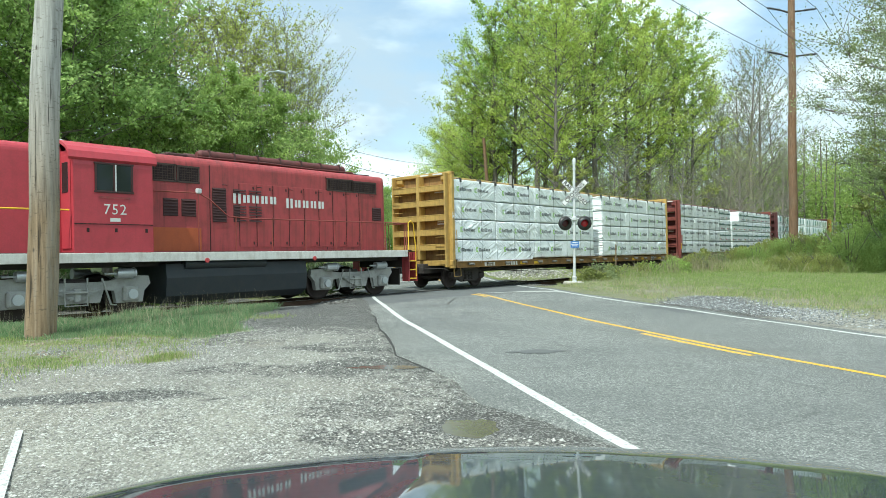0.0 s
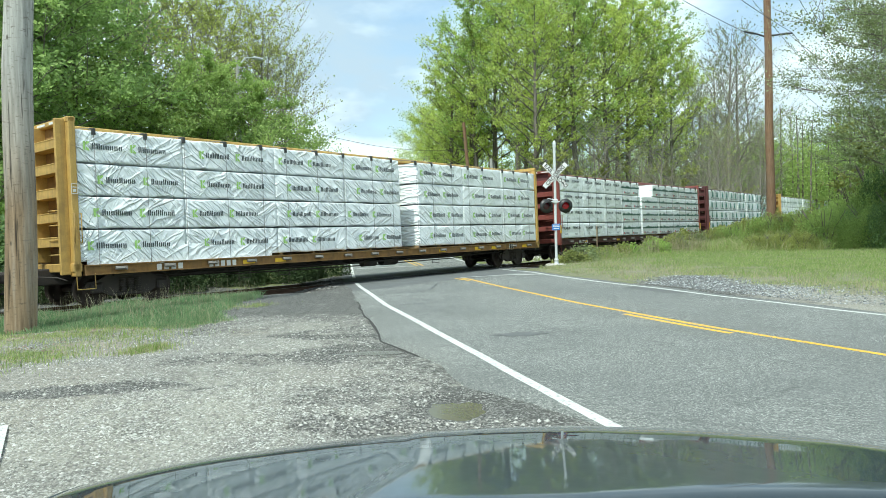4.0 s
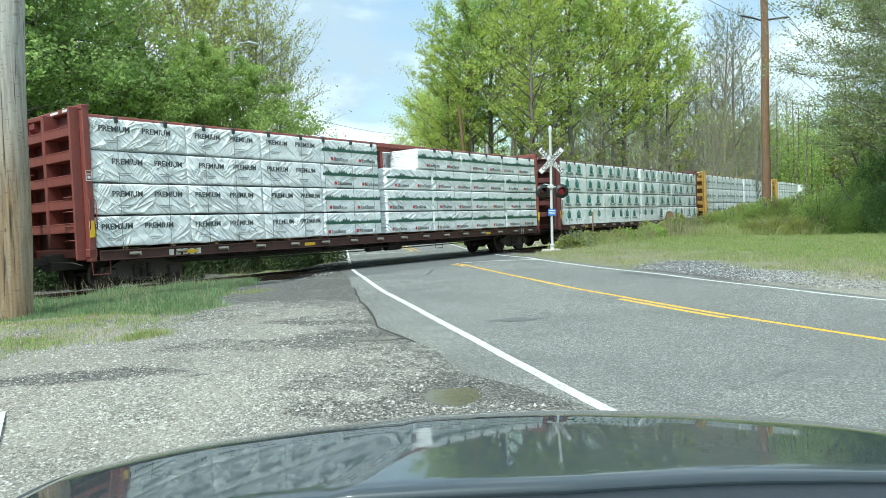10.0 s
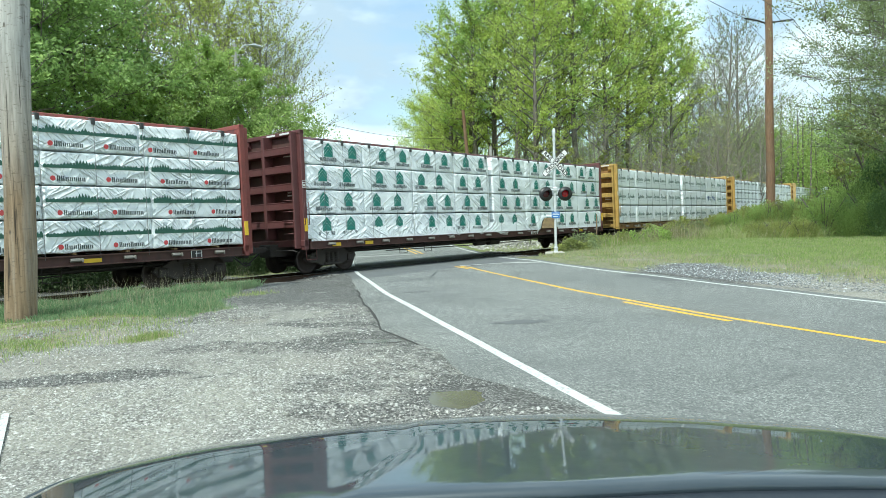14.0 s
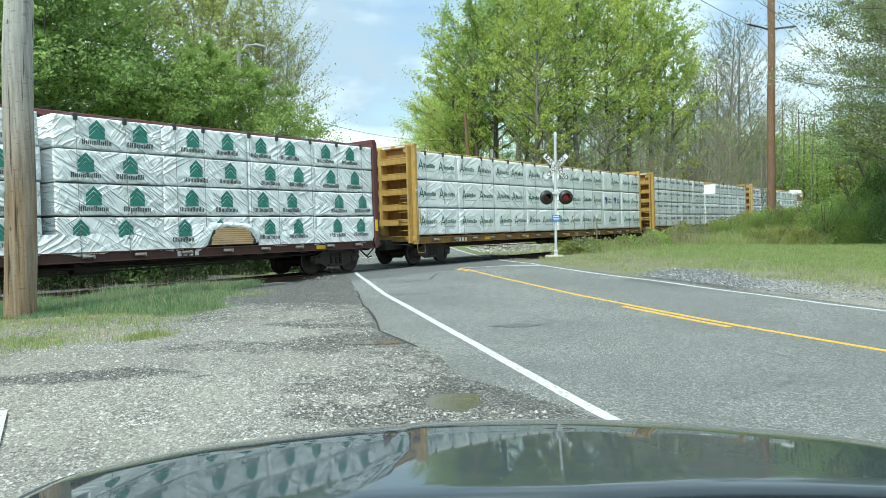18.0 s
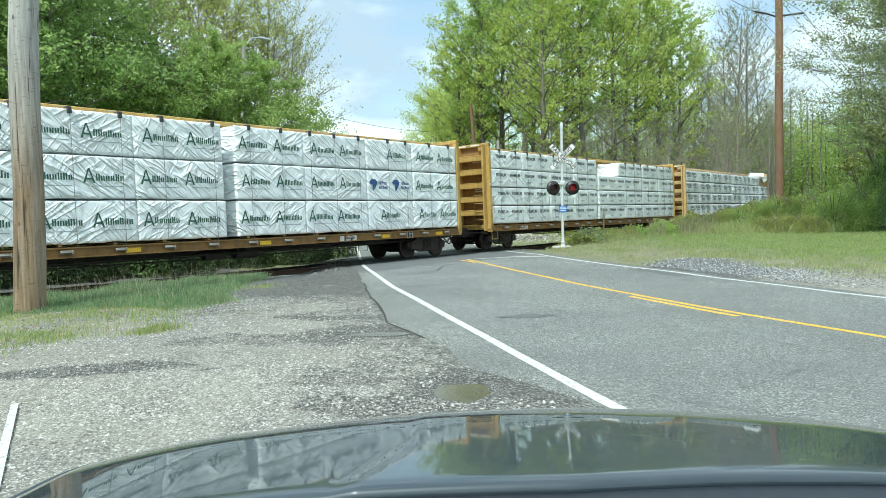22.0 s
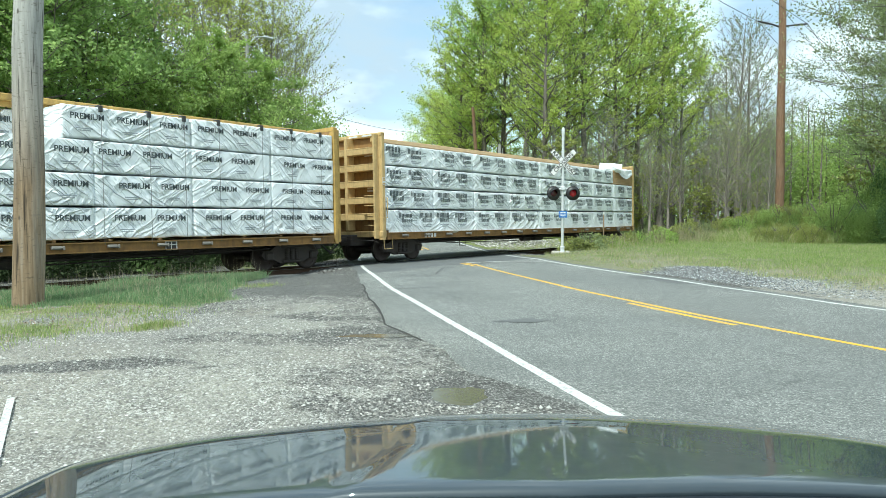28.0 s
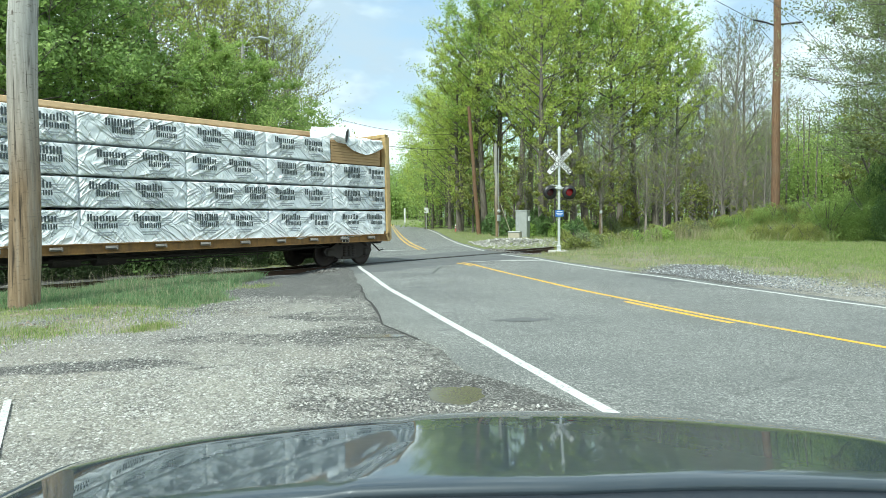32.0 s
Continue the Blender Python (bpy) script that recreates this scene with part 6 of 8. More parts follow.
def loco_truck(loco, x):
    """Two-axle locomotive truck with outside swing hangers and brake cylinders."""
    out = [(-1.95, 0.78), (-1.9, 0.98), (-1.2, 1.02), (-0.95, 0.9), (-0.6, 0.86), (0.6, 0.86), (0.95, 0.9), (1.2, 1.02), (1.9, 0.98), (1.95, 0.78), (1.78, 0.60), (1.72, 0.30), (1.02, 0.30), (0.96, 0.62), (0.7, 0.66), (0.6, 0.34), (-0.6, 0.34), (-0.7, 0.66), (-0.96, 0.62), (-1.02, 0.30), (-1.72, 0.30), (-1.78, 0.60)]
    side = shared("loco_side_frame", "loco_truck", lambda ms: ms.prism(out, -0.08, 0.08))
    jb = shared("journal_box", "loco_truck", lambda ms: ms.box((0, -0.14, 0.52), (0.42, 0.2, 0.40), 0.05))
    jc = shared("journal_cap", "galv", lambda ms: ms.cyl((0, -0.30, 0.52), (0, -0.22, 0.52), 0.13, n=14))
    def spring(ms):
        for k in range(7):
            w = 1.15 - 0.13 * k
            ms.box((0, -0.14, 0.66 - 0.035 * k), (w, 0.11, 0.03), 0.004)
        ms.box((0, -0.16, 0.55), (0.16, 0.13, 0.34), 0.02)
    sp = shared("leaf_spring", "loco_truck", spring)
    def cyl(ms):
        ms.cyl((-0.22, -0.2, 1.06), (0.22, -0.2, 1.06), 0.125, n=16).cyl((0.22, -0.2, 1.06), (0.27, -0.2, 1.06), 0.15, n=16).cyl((-0.5, -0.2, 1.06), (-0.22, -0.2, 1.06), 0.03, n=8)
    bc = shared("brake_cylinder_unit", "galv", cyl)
    def rig(ms):
        ms.tube([(-0.32, -0.24, 0.98), (-0.32, -0.24, 0.30), (0.22, -0.24, 0.30), (0.22, -0.24, 0.98)], 0.022, 6)
        ms.tube([(-0.32, -0.24, 0.62), (0.22, -0.24, 0.62)], 0.03, 6)
        ms.tube([(0.6, -0.2, 0.95), (0.82, -0.2, 0.28), (1.0, -0.1, 0.26)], 0.025, 6)
        ms.tube([(-0.6, -0.2, 0.95), (-0.82, -0.2, 0.28), (-1.0, -0.1, 0.26)], 0.025, 6)
    rg = shared("brake_rigging", "loco_truck", rig)
    for s in (-1, 1):
        at = pose(x, 1.02 * s, 0, 0, 0, 0 if s < 0 else 180)
        f = part("truck_side_frame", side, None, loco, at=at)
        for d in (-1.37, 1.37):
            part("journal_box", jb, None, f, at=pose(d, 0, 0))
            part("journal_cap", jc, None, f, at=pose(d, 0, 0))
        part("leaf_spring", sp, None, f)
        part("brake_rigging", rg, None, f)
        for d in (-1.18, 1.18):
            part("brake_cylinder", bc, None, f, at=pose(d, 0, 0, 0, 0, 0))
    part("truck_bolster", shared("loco_bolster", "under", lambda ms: ms.box((0, 0, 0.8), (0.7, 2.0, 0.3), 0.05)), None, loco, at=pose(x, 0, 0))
    for d in (-1.37, 1.37):
        wheelset(loco, x + d, 0.51)


def make_loco():
    lo = thing("locomotive", "faded red diesel locomotive with white sill band, pulling lumber cars", "locomotive")
    TRAIN.append((lo, -9.72))
    # long hood, short hood
    part("long_hood", drawn(Mesh(), hood_outline(0.88, 1.6, 4.36, 0.24), -2.95, 6.55), M["loco_red"], lo)
    part("short_hood", drawn(Mesh(), hood_outline(0.88, 1.6, 4.30, 0.24), -7.0, -4.9), M["cab_red"], lo)
    # cab with arched roof that overhangs
    part("cab", drawn(Mesh(), hood_outline(1.56, 1.6, 4.12, 0.35), -4.93, -2.91), M["cab_red"], lo)
    roof = []
    for k in range(15):
        a = math.pi * k / 14
        roof.append((-1.60 * math.cos(a), 3.93 + 0.56 * math.sin(a) ** 0.8))
    rf = [(y, z) for y, z in roof] + [(y * 0.97, z - 0.06) for y, z in reversed(roof)]
    part("cab_roof", drawn(Mesh(), rf, -5.05, -2.80), M["cab_red"], lo)
    # side window: frame, panes
    x0, x1, z0, z1, y = -4.40, -3.47, 3.12, 3.83, -1.565
    fr = Mesh()
    for dx, dz, sx, sz in ((0, z1 - z0, x1 - x0 + 0.08, 0.05), (0, 0, x1 - x0 + 0.08, 0.05)):
        fr.box(((x0 + x1) / 2, y - 0.012, z0 + dz), (sx, 0.03, sz), 0.006)
    for x in (x0, (x0 + x1) / 2, x1):
        fr.box((x, y - 0.012, (z0 + z1) / 2), (0.045, 0.028, z1 - z0), 0.005)
    wf = part("window_frame", fr, M["louvre"], lo, "dark metal sliding window frame")
    part("window_mullion", Mesh().box(((x0 + x1) / 2 + 0.03, y - 0.03, (z0 + z1) / 2), (0.03, 0.02, z1 - z0 - 0.04)), M["alu"], wf)
    for x in (x0, (x0 + x1) / 2):
        part("pane", Mesh().box((x + (x1 - x0) / 4, y - 0.004, (z0 + z1) / 2), ((x1 - x0) / 2 - 0.05, 0.01, z1 - z0 - 0.05)), M["glass"], wf)
    part("rain_gutter", Mesh().tube([(-4.62, -1.53, 3.99), (-4.5, -1.54, 3.95), (-3.35, -1.54, 3.95), (-3.25, -1.53, 3.99)], 0.015, 5), M["cab_red"], lo)
    # front cab door with arched window
    dr = part("cab_door", Mesh().box((-4.945, -1.18, 2.85), (0.03, 0.5, 2.3), 0.01), M["cab_red"], lo)
    part("door_window", Mesh().box((-4.965, -1.18, 3.45), (0.012, 0.32, 0.75), 0.02), M["glass"], dr)
    # road number and a small line under it
    part("road_number", lettering("752", 0.27, M["stencil"], 1.12), None, lo, "white road number on the cab side", at=pose(-3.92, -1.572, 2.67))
    for x, w, z, h in ((-3.92, 0.26, 2.42, 0.09),):
        part("small_mark", Mesh().box((x, -1.572, z), (w, 0.006, h)), M["stencil"], lo)
    part("faded_mark", Mesh().box((-3.92, -1.572, 2.98), (0.78, 0.005, 0.05)), M["loco_red"], lo)
    part("seam", Mesh().box((-3.92, -1.566, 2.31), (2.0, 0.012, 0.02)), M["dark_gap"], lo)
    # white marks along the hood
    for x0, z, n in ((-0.02, 3.22, 5), (1.97, 3.16, 5)):
        for k in range(n):
            bl = Mesh()
            cx, hw, hh = x0 + 0.16 + 0.335 * k, (0.14 if k == 0 else 0.125), (0.155 if k == 0 else 0.12)
            for dx in (-hw + 0.055, hw - 0.055):
                bl.box((cx + dx, -0.903, z), (0.095, 0.004, 2 * hh))
            part("side_mark", bl, M["stencil"], lo, "white painted block on the hood side")
    # hood side: grilles, louvres, doors, primer patch
    grille_panel(lo, -2.56, -1.87, 3.60, 4.06)
    grille_panel(lo, -1.80, -1.14, 3.60, 4.04)
    grille_panel(lo, 3.77, 4.95, 3.69, 4.09)
    grille_panel(lo, 4.95, 6.12, 3.69, 4.07)
    for a in ((-2.25, -1.79, 2.62, 3.12), (-1.69, -1.23, 2.62, 3.12), (-0.70, -0.22, 2.48, 3.5), (0.02, 0.48, 2.5, 3.02), (0.55, 1.05, 2.5, 3.02), (0.02, 0.48, 3.34, 3.5), (0.55, 1.05, 3.34, 3.5), (5.92, 6.39, 2.7, 3.18)):
        louvre_panel(lo, *a)
    part("primer_patch", Mesh().box((-1.81, -0.884, 1.97), (1.47, 0.012, 0.66), 0.004), M["primer"], lo, "bare orange primer patch on the lower hood")
    door = Mesh().box((0, -0.886, 0), (0.60, 0.016, 1.95), 0.006).data("hood_door", M["loco_red"])
    latch = Mesh().box((0.2, -0.90, -0.85), (0.05, 0.02, 0.09), 0.006).data("latch", M["louvre"])
    for k in range(8):
        if k < 4:
            x = -0.46 + 0.63 * k
        else:
            x = -0.46 + 0.63 * k
        d = part("hood_door", door, None, lo, at=pose(x + 1.0, 0.006 if k < 2 else 0, 2.72))
        part("latch", latch, None, d)
        part("latch", latch, None, d, at=pose(0, 0, 1.7))
    for k in range(9):
        part("seam", Mesh().box((0.225 + 0.63 * k, -0.884, 2.72), (0.014, 0.012, 1.9)), M["dark_gap"], lo)
    for x in (-0.78, 3.72):
        part("seam", Mesh().box((x, -0.884, 2.9), (0.018, 0.012, 2.5)), M["dark_gap"], lo)
    for x in (-4.6, -3.9, -3.1):
        part("lift_hole", Mesh().box((x, -1.568, 2.16), (0.07, 0.014, 0.1), 0.01), M["dark_gap"], lo)
    # roof tanks and fittings
    for y0 in (-0.42, 0.42):
        part("roof_tank", Mesh().cyl((-0.8, y0, 4.5), (4.9, y0, 4.5), 0.15, n=16).cyl((-0.9, y0, 4.5), (-0.8, y0, 4.5), 0.09, 0.15, n=16).cyl((4.9, y0, 4.5), (5.0, y0, 4.5), 0.15, 0.09, n=16), M["tank_rust"], lo, "long dull red air tank on the hood roof")
    for k in range(7):
        part("tank_strap", Mesh().box((-0.55 + 0.87 * k, -0.42, 4.50), (0.05, 0.33, 0.34), 0.02), M["louvre"], lo, "rusty strap round the roof tank")
    part("roof_pipe", Mesh().tube([(-1.0, -0.62, 4.40), (1.5, -0.63, 4.43), (3.2, -0.62, 4.40), (5.2, -0.64, 4.42), (5.3, -0.78, 4.2)], 0.025, 6), M["tank_rust"], lo)
    for x in (-0.35, 0.9, 2.1, 3.35, 4.6, 5.8):
        part("grab_handle", Mesh().tube([(x, -0.885, 3.60), (x, -0.93, 3.60), (x + 0.14, -0.93, 3.60), (x + 0.14, -0.885, 3.60)], 0.012, 5), M["louvre"], lo)
    part("exhaust_box", Mesh().box((-1.4, 0, 4.42), (0.7, 0.5, 0.2), 0.04), M["louvre"], lo)
    for x in (5.5, 6.1):
        part("roof_fan", Mesh().cyl((x, 0, 4.34), (x, 0, 4.44), 0.42, n=20), M["louvre"], lo)
    part("horn", Mesh().cyl((-4.4, 0.2, 4.58), (-4.8, 0.2, 4.6), 0.03, 0.09, n=10).cyl((-4.4, 0.2, 4.45), (-4.4, 0.2, 4.6), 0.02, n=6), M["alu"], lo)
    # walkway, sill band, platforms
    part("walkway", Mesh().box((0, 0, 1.585), (14.6, 3.12, 0.05), 0.01), M["louvre"], lo)
    for s in (-1, 1):
        part("sill_band", Mesh().box((0, s * 1.57, 1.47), (14.1, 0.04, 0.24), 0.008), M["band"], lo, "chipped off-white band along the sill")
    part("underframe", Mesh().box((0, 0, 1.38), (14.4, 1.9, 0.32), 0.03), M["under"], lo)
    part("fuel_tank", drawn(Mesh(), [(-1.32, 1.28), (-1.38, 0.9), (-1.32, 0.40), (-1.05, 0.20), (1.05, 0.20), (1.32, 0.40), (1.38, 0.9), (1.32, 1.28)], -2.45, 2.4), M["tank"], lo, "blue-black fuel tank between the trucks")
    part("air_reservoir", Mesh().cyl((-1.9, -1.3, 1.26), (0.8, -1.3, 1.26), 0.14, n=14), M["tank"], lo)
    for x in (-1.35, 2.55):
        part("fuel_filler", Mesh().cyl((x, -1.57, 1.36), (x, -1.61, 1.36), 0.07, n=12), M["ink_red"], lo, "small red round fuel filler")
    # end sheets, steps and yellow rails at both ends
    for e in (-1, 1):
        at = pose(0, 0, 0, 0, 0, 0 if e > 0 else 180)
        part("pilot", Mesh().box((7.28, 0, 1.25), (0.08, 2.4, 0.55), 0.02).box((7.26, 0, 0.6), (0.06, 1.9, 0.6), 0.02), M["under"], lo, at=at)
        for s in (-1, 1):
            st = Mesh()
            for k in range(3):
                st.box((7.42, s * 1.32, 0.52 + 0.33 * k), (0.42, 0.34, 0.035), 0.005)
            st.box((7.2, s * 1.48, 0.92), (0.03, 0.05, 0.9)).box((7.63, s * 1.48, 0.92), (0.03, 0.05, 0.9))
            part("end_step", st, M["loco_red"], lo, "red end steps", at=at)
            for x in (7.2, 7.62):
                part("step_stringer", Mesh().box((x, s * 1.34, 0.98), (0.05, 0.36, 1.1), 0.01), M["loco_red"], lo, "red step side plate", at=at)
            for k in range(3):
                part("step_edge", Mesh().box((7.41, s * 1.505, 0.535 + 0.33 * k), (0.38, 0.02, 0.045), 0.004), M["safety"], lo, "yellow step edge", at=at)
            part("step_rail", Mesh().tube([(7.2, s * 1.5, 0.75), (7.2, s * 1.5, 2.62), (7.34, s * 1.5, 2.7), (7.48, s * 1.5, 2.58), (7.6, s * 1.5, 1.62), (7.6, s * 1.5, 0.6)], 0.021, 6), M["safety"], lo, "yellow step handrail", at=at)
        part("end_rail", Mesh().tube([(7.3, -1.3, 1.6), (7.3, -1.3, 2.6), (7.3, 1.3, 2.6), (7.3, 1.3, 1.6)], 0.018, 6).tube([(7.3, -0.4, 1.6), (7.3, -0.4, 2.6)], 0.018, 6).tube([(7.3, 0.4, 1.6), (7.3, 0.4, 2.6)], 0.018, 6), M["handrail"], lo, at=at)
    # handrail and stanchions along the walkway
    post = Mesh().tube([(0, 0, 1.45), (0, 0, 2.62)], 0.018, 6).data("stanchion", M["handrail"])
    for s in (-1, 1):
        part("handrail", Mesh().tube([(-2.6, s * 1.05, 3.28), (-1.35, s * 1.2, 3.28), (-1.05, s * 1.3, 3.1), (-0.55, s * 1.46, 2.62), (0.2, s * 1.47, 2.58), (7.2, s * 1.47, 2.6)], 0.02, 6), M["handrail"], lo)
        for x in (-0.3, 1.0, 2.3, 3.6, 4.8, 6.0, 7.0):
            part("stanchion", post, None, lo, at=pose(x, s * 1.47, 0))
        part("stanchion", Mesh().tube([(-1.35, s * 1.2, 1.6), (-1.35, s * 1.2, 3.3)], 0.018, 6), M["handrail"], lo)
        part("front_handrail", Mesh().tube([(-7.2, s * 1.47, 2.62), (-5.0, s * 1.47, 2.64)], 0.02, 6), M["safety"], lo, "yellowed front handrail")
    part("number_light", Mesh().box((-1.35, -1.22, 3.33), (0.16, 0.1, 0.14), 0.02), M["alu"], lo)
    for e in (-1, 1):
        at = pose(e * 7.35, 0, 0, 0, 0, 0 if e < 0 else 180)
        part("coupler", SHARED[("coupler", "under")], None, lo, at=at)
    loco_truck(lo, -4.72)
    loco_truck(lo, 4.72)


make_loco()

# ---- crossing signal ----


def make_signal():
    g = thing("crossing_signal", "silver railway crossing signal with crossbuck and red lights", "crossing signal", pose(27.05, -4.25, 0.08, 0, 0, -46))
    # built facing -y
    part("foundation", Mesh().box((0, 0, 0.03), (0.8, 0.8, 0.30), 0.05, Matrix.Rotation(radians(4), 4, "X")), M["concrete"], g, "tilted weathered concrete base")
    b = part("mast_base", Mesh().lathe([(0.14, 0.10), (0.14, 0.14), (0.09, 0.20), (0.085, 0.34), (0.10, 0.36), (0.10, 0.40), (0.065, 0.42)], 16), M["alu"], g)
    part("mast", Mesh().cyl((0, 0, 0.12), (0, 0, 5.3), 0.057, n=16), M["alu"], g, "silver painted steel mast")
    part("mast_cap", Mesh().lathe([(0.066, 5.2), (0.07, 5.25), (0.066, 5.41), (0.03, 5.47), (0.0, 5.48)], 14).cyl((0, 0, 4.95), (0, 0, 5.03), 0.068, n=14), M["alu"], g)
    for name, ang, words in (("crossbuck_blade", 45, (("RAIL", -0.40), ("ROAD", 0.40))), ("crossbuck_blade", -45, (("CROSSING", 0.0),))):
        off = -0.085 if ang < 0 else -0.070
        at = pose(0, off, 3.99, 0, ang, 0)
        bl = part(name, Mesh().box((0, 0, 0), (1.42, 0.008, 0.23), 0.003), M["sign_white"], g, "white crossbuck blade", at=at)
        for x, z, sx, sz in ((-0.70, 0, 0.014, 0.226), (0.70, 0, 0.014, 0.226), (0, 0.108, 1.386, 0.012), (0, -0.108, 1.386, 0.012)):
            part("edge", Mesh().box((x, -0.005, z), (sx, 0.003, sz)), M["black"], bl)
        for w, x in words:
            part("lettering", lettering(w, 0.165, M["black"], 1.0, 0.006), None, bl, "black block letters", at=pose(x, -0.008, -0.005))
    part("crossbuck_clamp", Mesh().box((0, -0.05, 3.99), (0.16, 0.06, 0.1), 0.01).cyl((0, -0.1, 3.99), (0, -0.08, 3.99), 0.02, n=8), M["galv"], g)
    arm = Mesh().cyl((-0.38, -0.02, 2.86), (0.38, -0.02, 2.86), 0.035, n=10).box((0, 0, 2.88), (0.2, 0.2, 0.18), 0.03).tube([(-0.1, 0, 2.96), (-0.3, 0, 3.0), (-0.45, 0, 2.92)], 0.02, 6)
    part("light_arm", arm, M["alu"], g, "silver crossarm with junction box")
    for s, lens in ((-1, "lens_off"), (1, "lens_on")):
        turn = 8 if s < 0 else -4
        u = part("light_unit", Mesh().lathe([(0.02, 0.16), (0.10, 0.15), (0.13, 0.05), (0.13, 0.0)], 18, Matrix.Rotation(radians(-90), 4, "X")), M["black"], g, "round black flashing light unit", at=pose(s * 0.42, -0.08, 2.68, 0, 0, turn))
        part("background_disc", Mesh().lathe([(0.11, 0.0), (0.300, 0.0), (0.305, 0.012), (0.11, 0.014)], 32, Matrix.Rotation(radians(90), 4, "X")), M["black"], u)
        part("lens", Mesh().lathe([(0.15, 0.0), (0.145, 0.02), (0.10, 0.035), (0.0, 0.042)], 24, Matrix.Rotation(radians(90), 4, "X")), M[lens], u, "red round lens")
        hd = Mesh()
        n = 14
        vs = []
        for k in range(n + 1):
            a = math.pi * (-0.08 + 1.16 * k / n)
            dep = 0.10 + 0.22 * max(0, math.sin(a))
            vs += [(0.165 * math.cos(a), -0.012, 0.165 * math.sin(a)), (0.165 * math.cos(a), -dep, 0.165 * math.sin(a)), (0.158 * math.cos(a), -dep, 0.158 * math.sin(a)), (0.158 * math.cos(a), -0.012, 0.158 * math.sin(a))]
        hd.add(vs, [(4 * k + j, 4 * k + (j + 1) % 4, 4 * k + 4 + (j + 1) % 4, 4 * k + 4 + j) for k in range(n) for j in range(4)], smooth=True)
        part("visor", hd, M["black"], u)
        part("light_bracket", Mesh().tube([(0, 0.02, 0.12), (0, 0.06, 0.2)], 0.025, 6), M["alu"], u)
    sg = part("notice_sign", Mesh().box((0, -0.07, 1.78), (0.36, 0.008, 0.28), 0.004), M["blue_sign"], g, "small blue notice sign")
    for k, w in enumerate((0.26, 0.30, 0.22)):
        part("notice_line", Mesh().box((0, -0.076, 1.86 - 0.07 * k), (w, 0.003, 0.028)), M["sign_white"], sg)


make_signal()

# ---- poles, wires, cabinets ----


def utility_pole(name, label, foot, top, r0, r1, mat, extra=0.4):
    f, t = Vector(foot), Vector(top)
    p = thing(name, label, "utility pole", Matrix.Translation(f))
    d = t - f
    pts = [Vector((0, 0, -extra))] + [d * (k / 10) + Vector((0.02 * math.sin(k * 1.3), 0.02 * math.cos(k * 1.7), 0)) * (0 < k < 10) for k in range(11)]
    rs = [r0 * 1.04] + [(r0 + (r1 - r0) * k / 10) * (1 + 0.02 * math.sin(k * 2.1)) for k in range(11)]
    part("pole_shaft", Mesh().tube(pts, rs, 20), M[mat], p)
    return p


def wire(a, b, sag, r=0.012, label="thin black overhead wire"):
    a, b = Vector(a), Vector(b)
    n = 24
    pts = []
    for k in range(n + 1):
        t = k / n
        q = a.lerp(b, t)
        q.z -= sag * 4 * t * (1 - t)
        pts.append(q)
    tagged(part("overhead_wire", Mesh().tube(pts, r, 5), M["wire"]), label, "wire", "overhead wires")


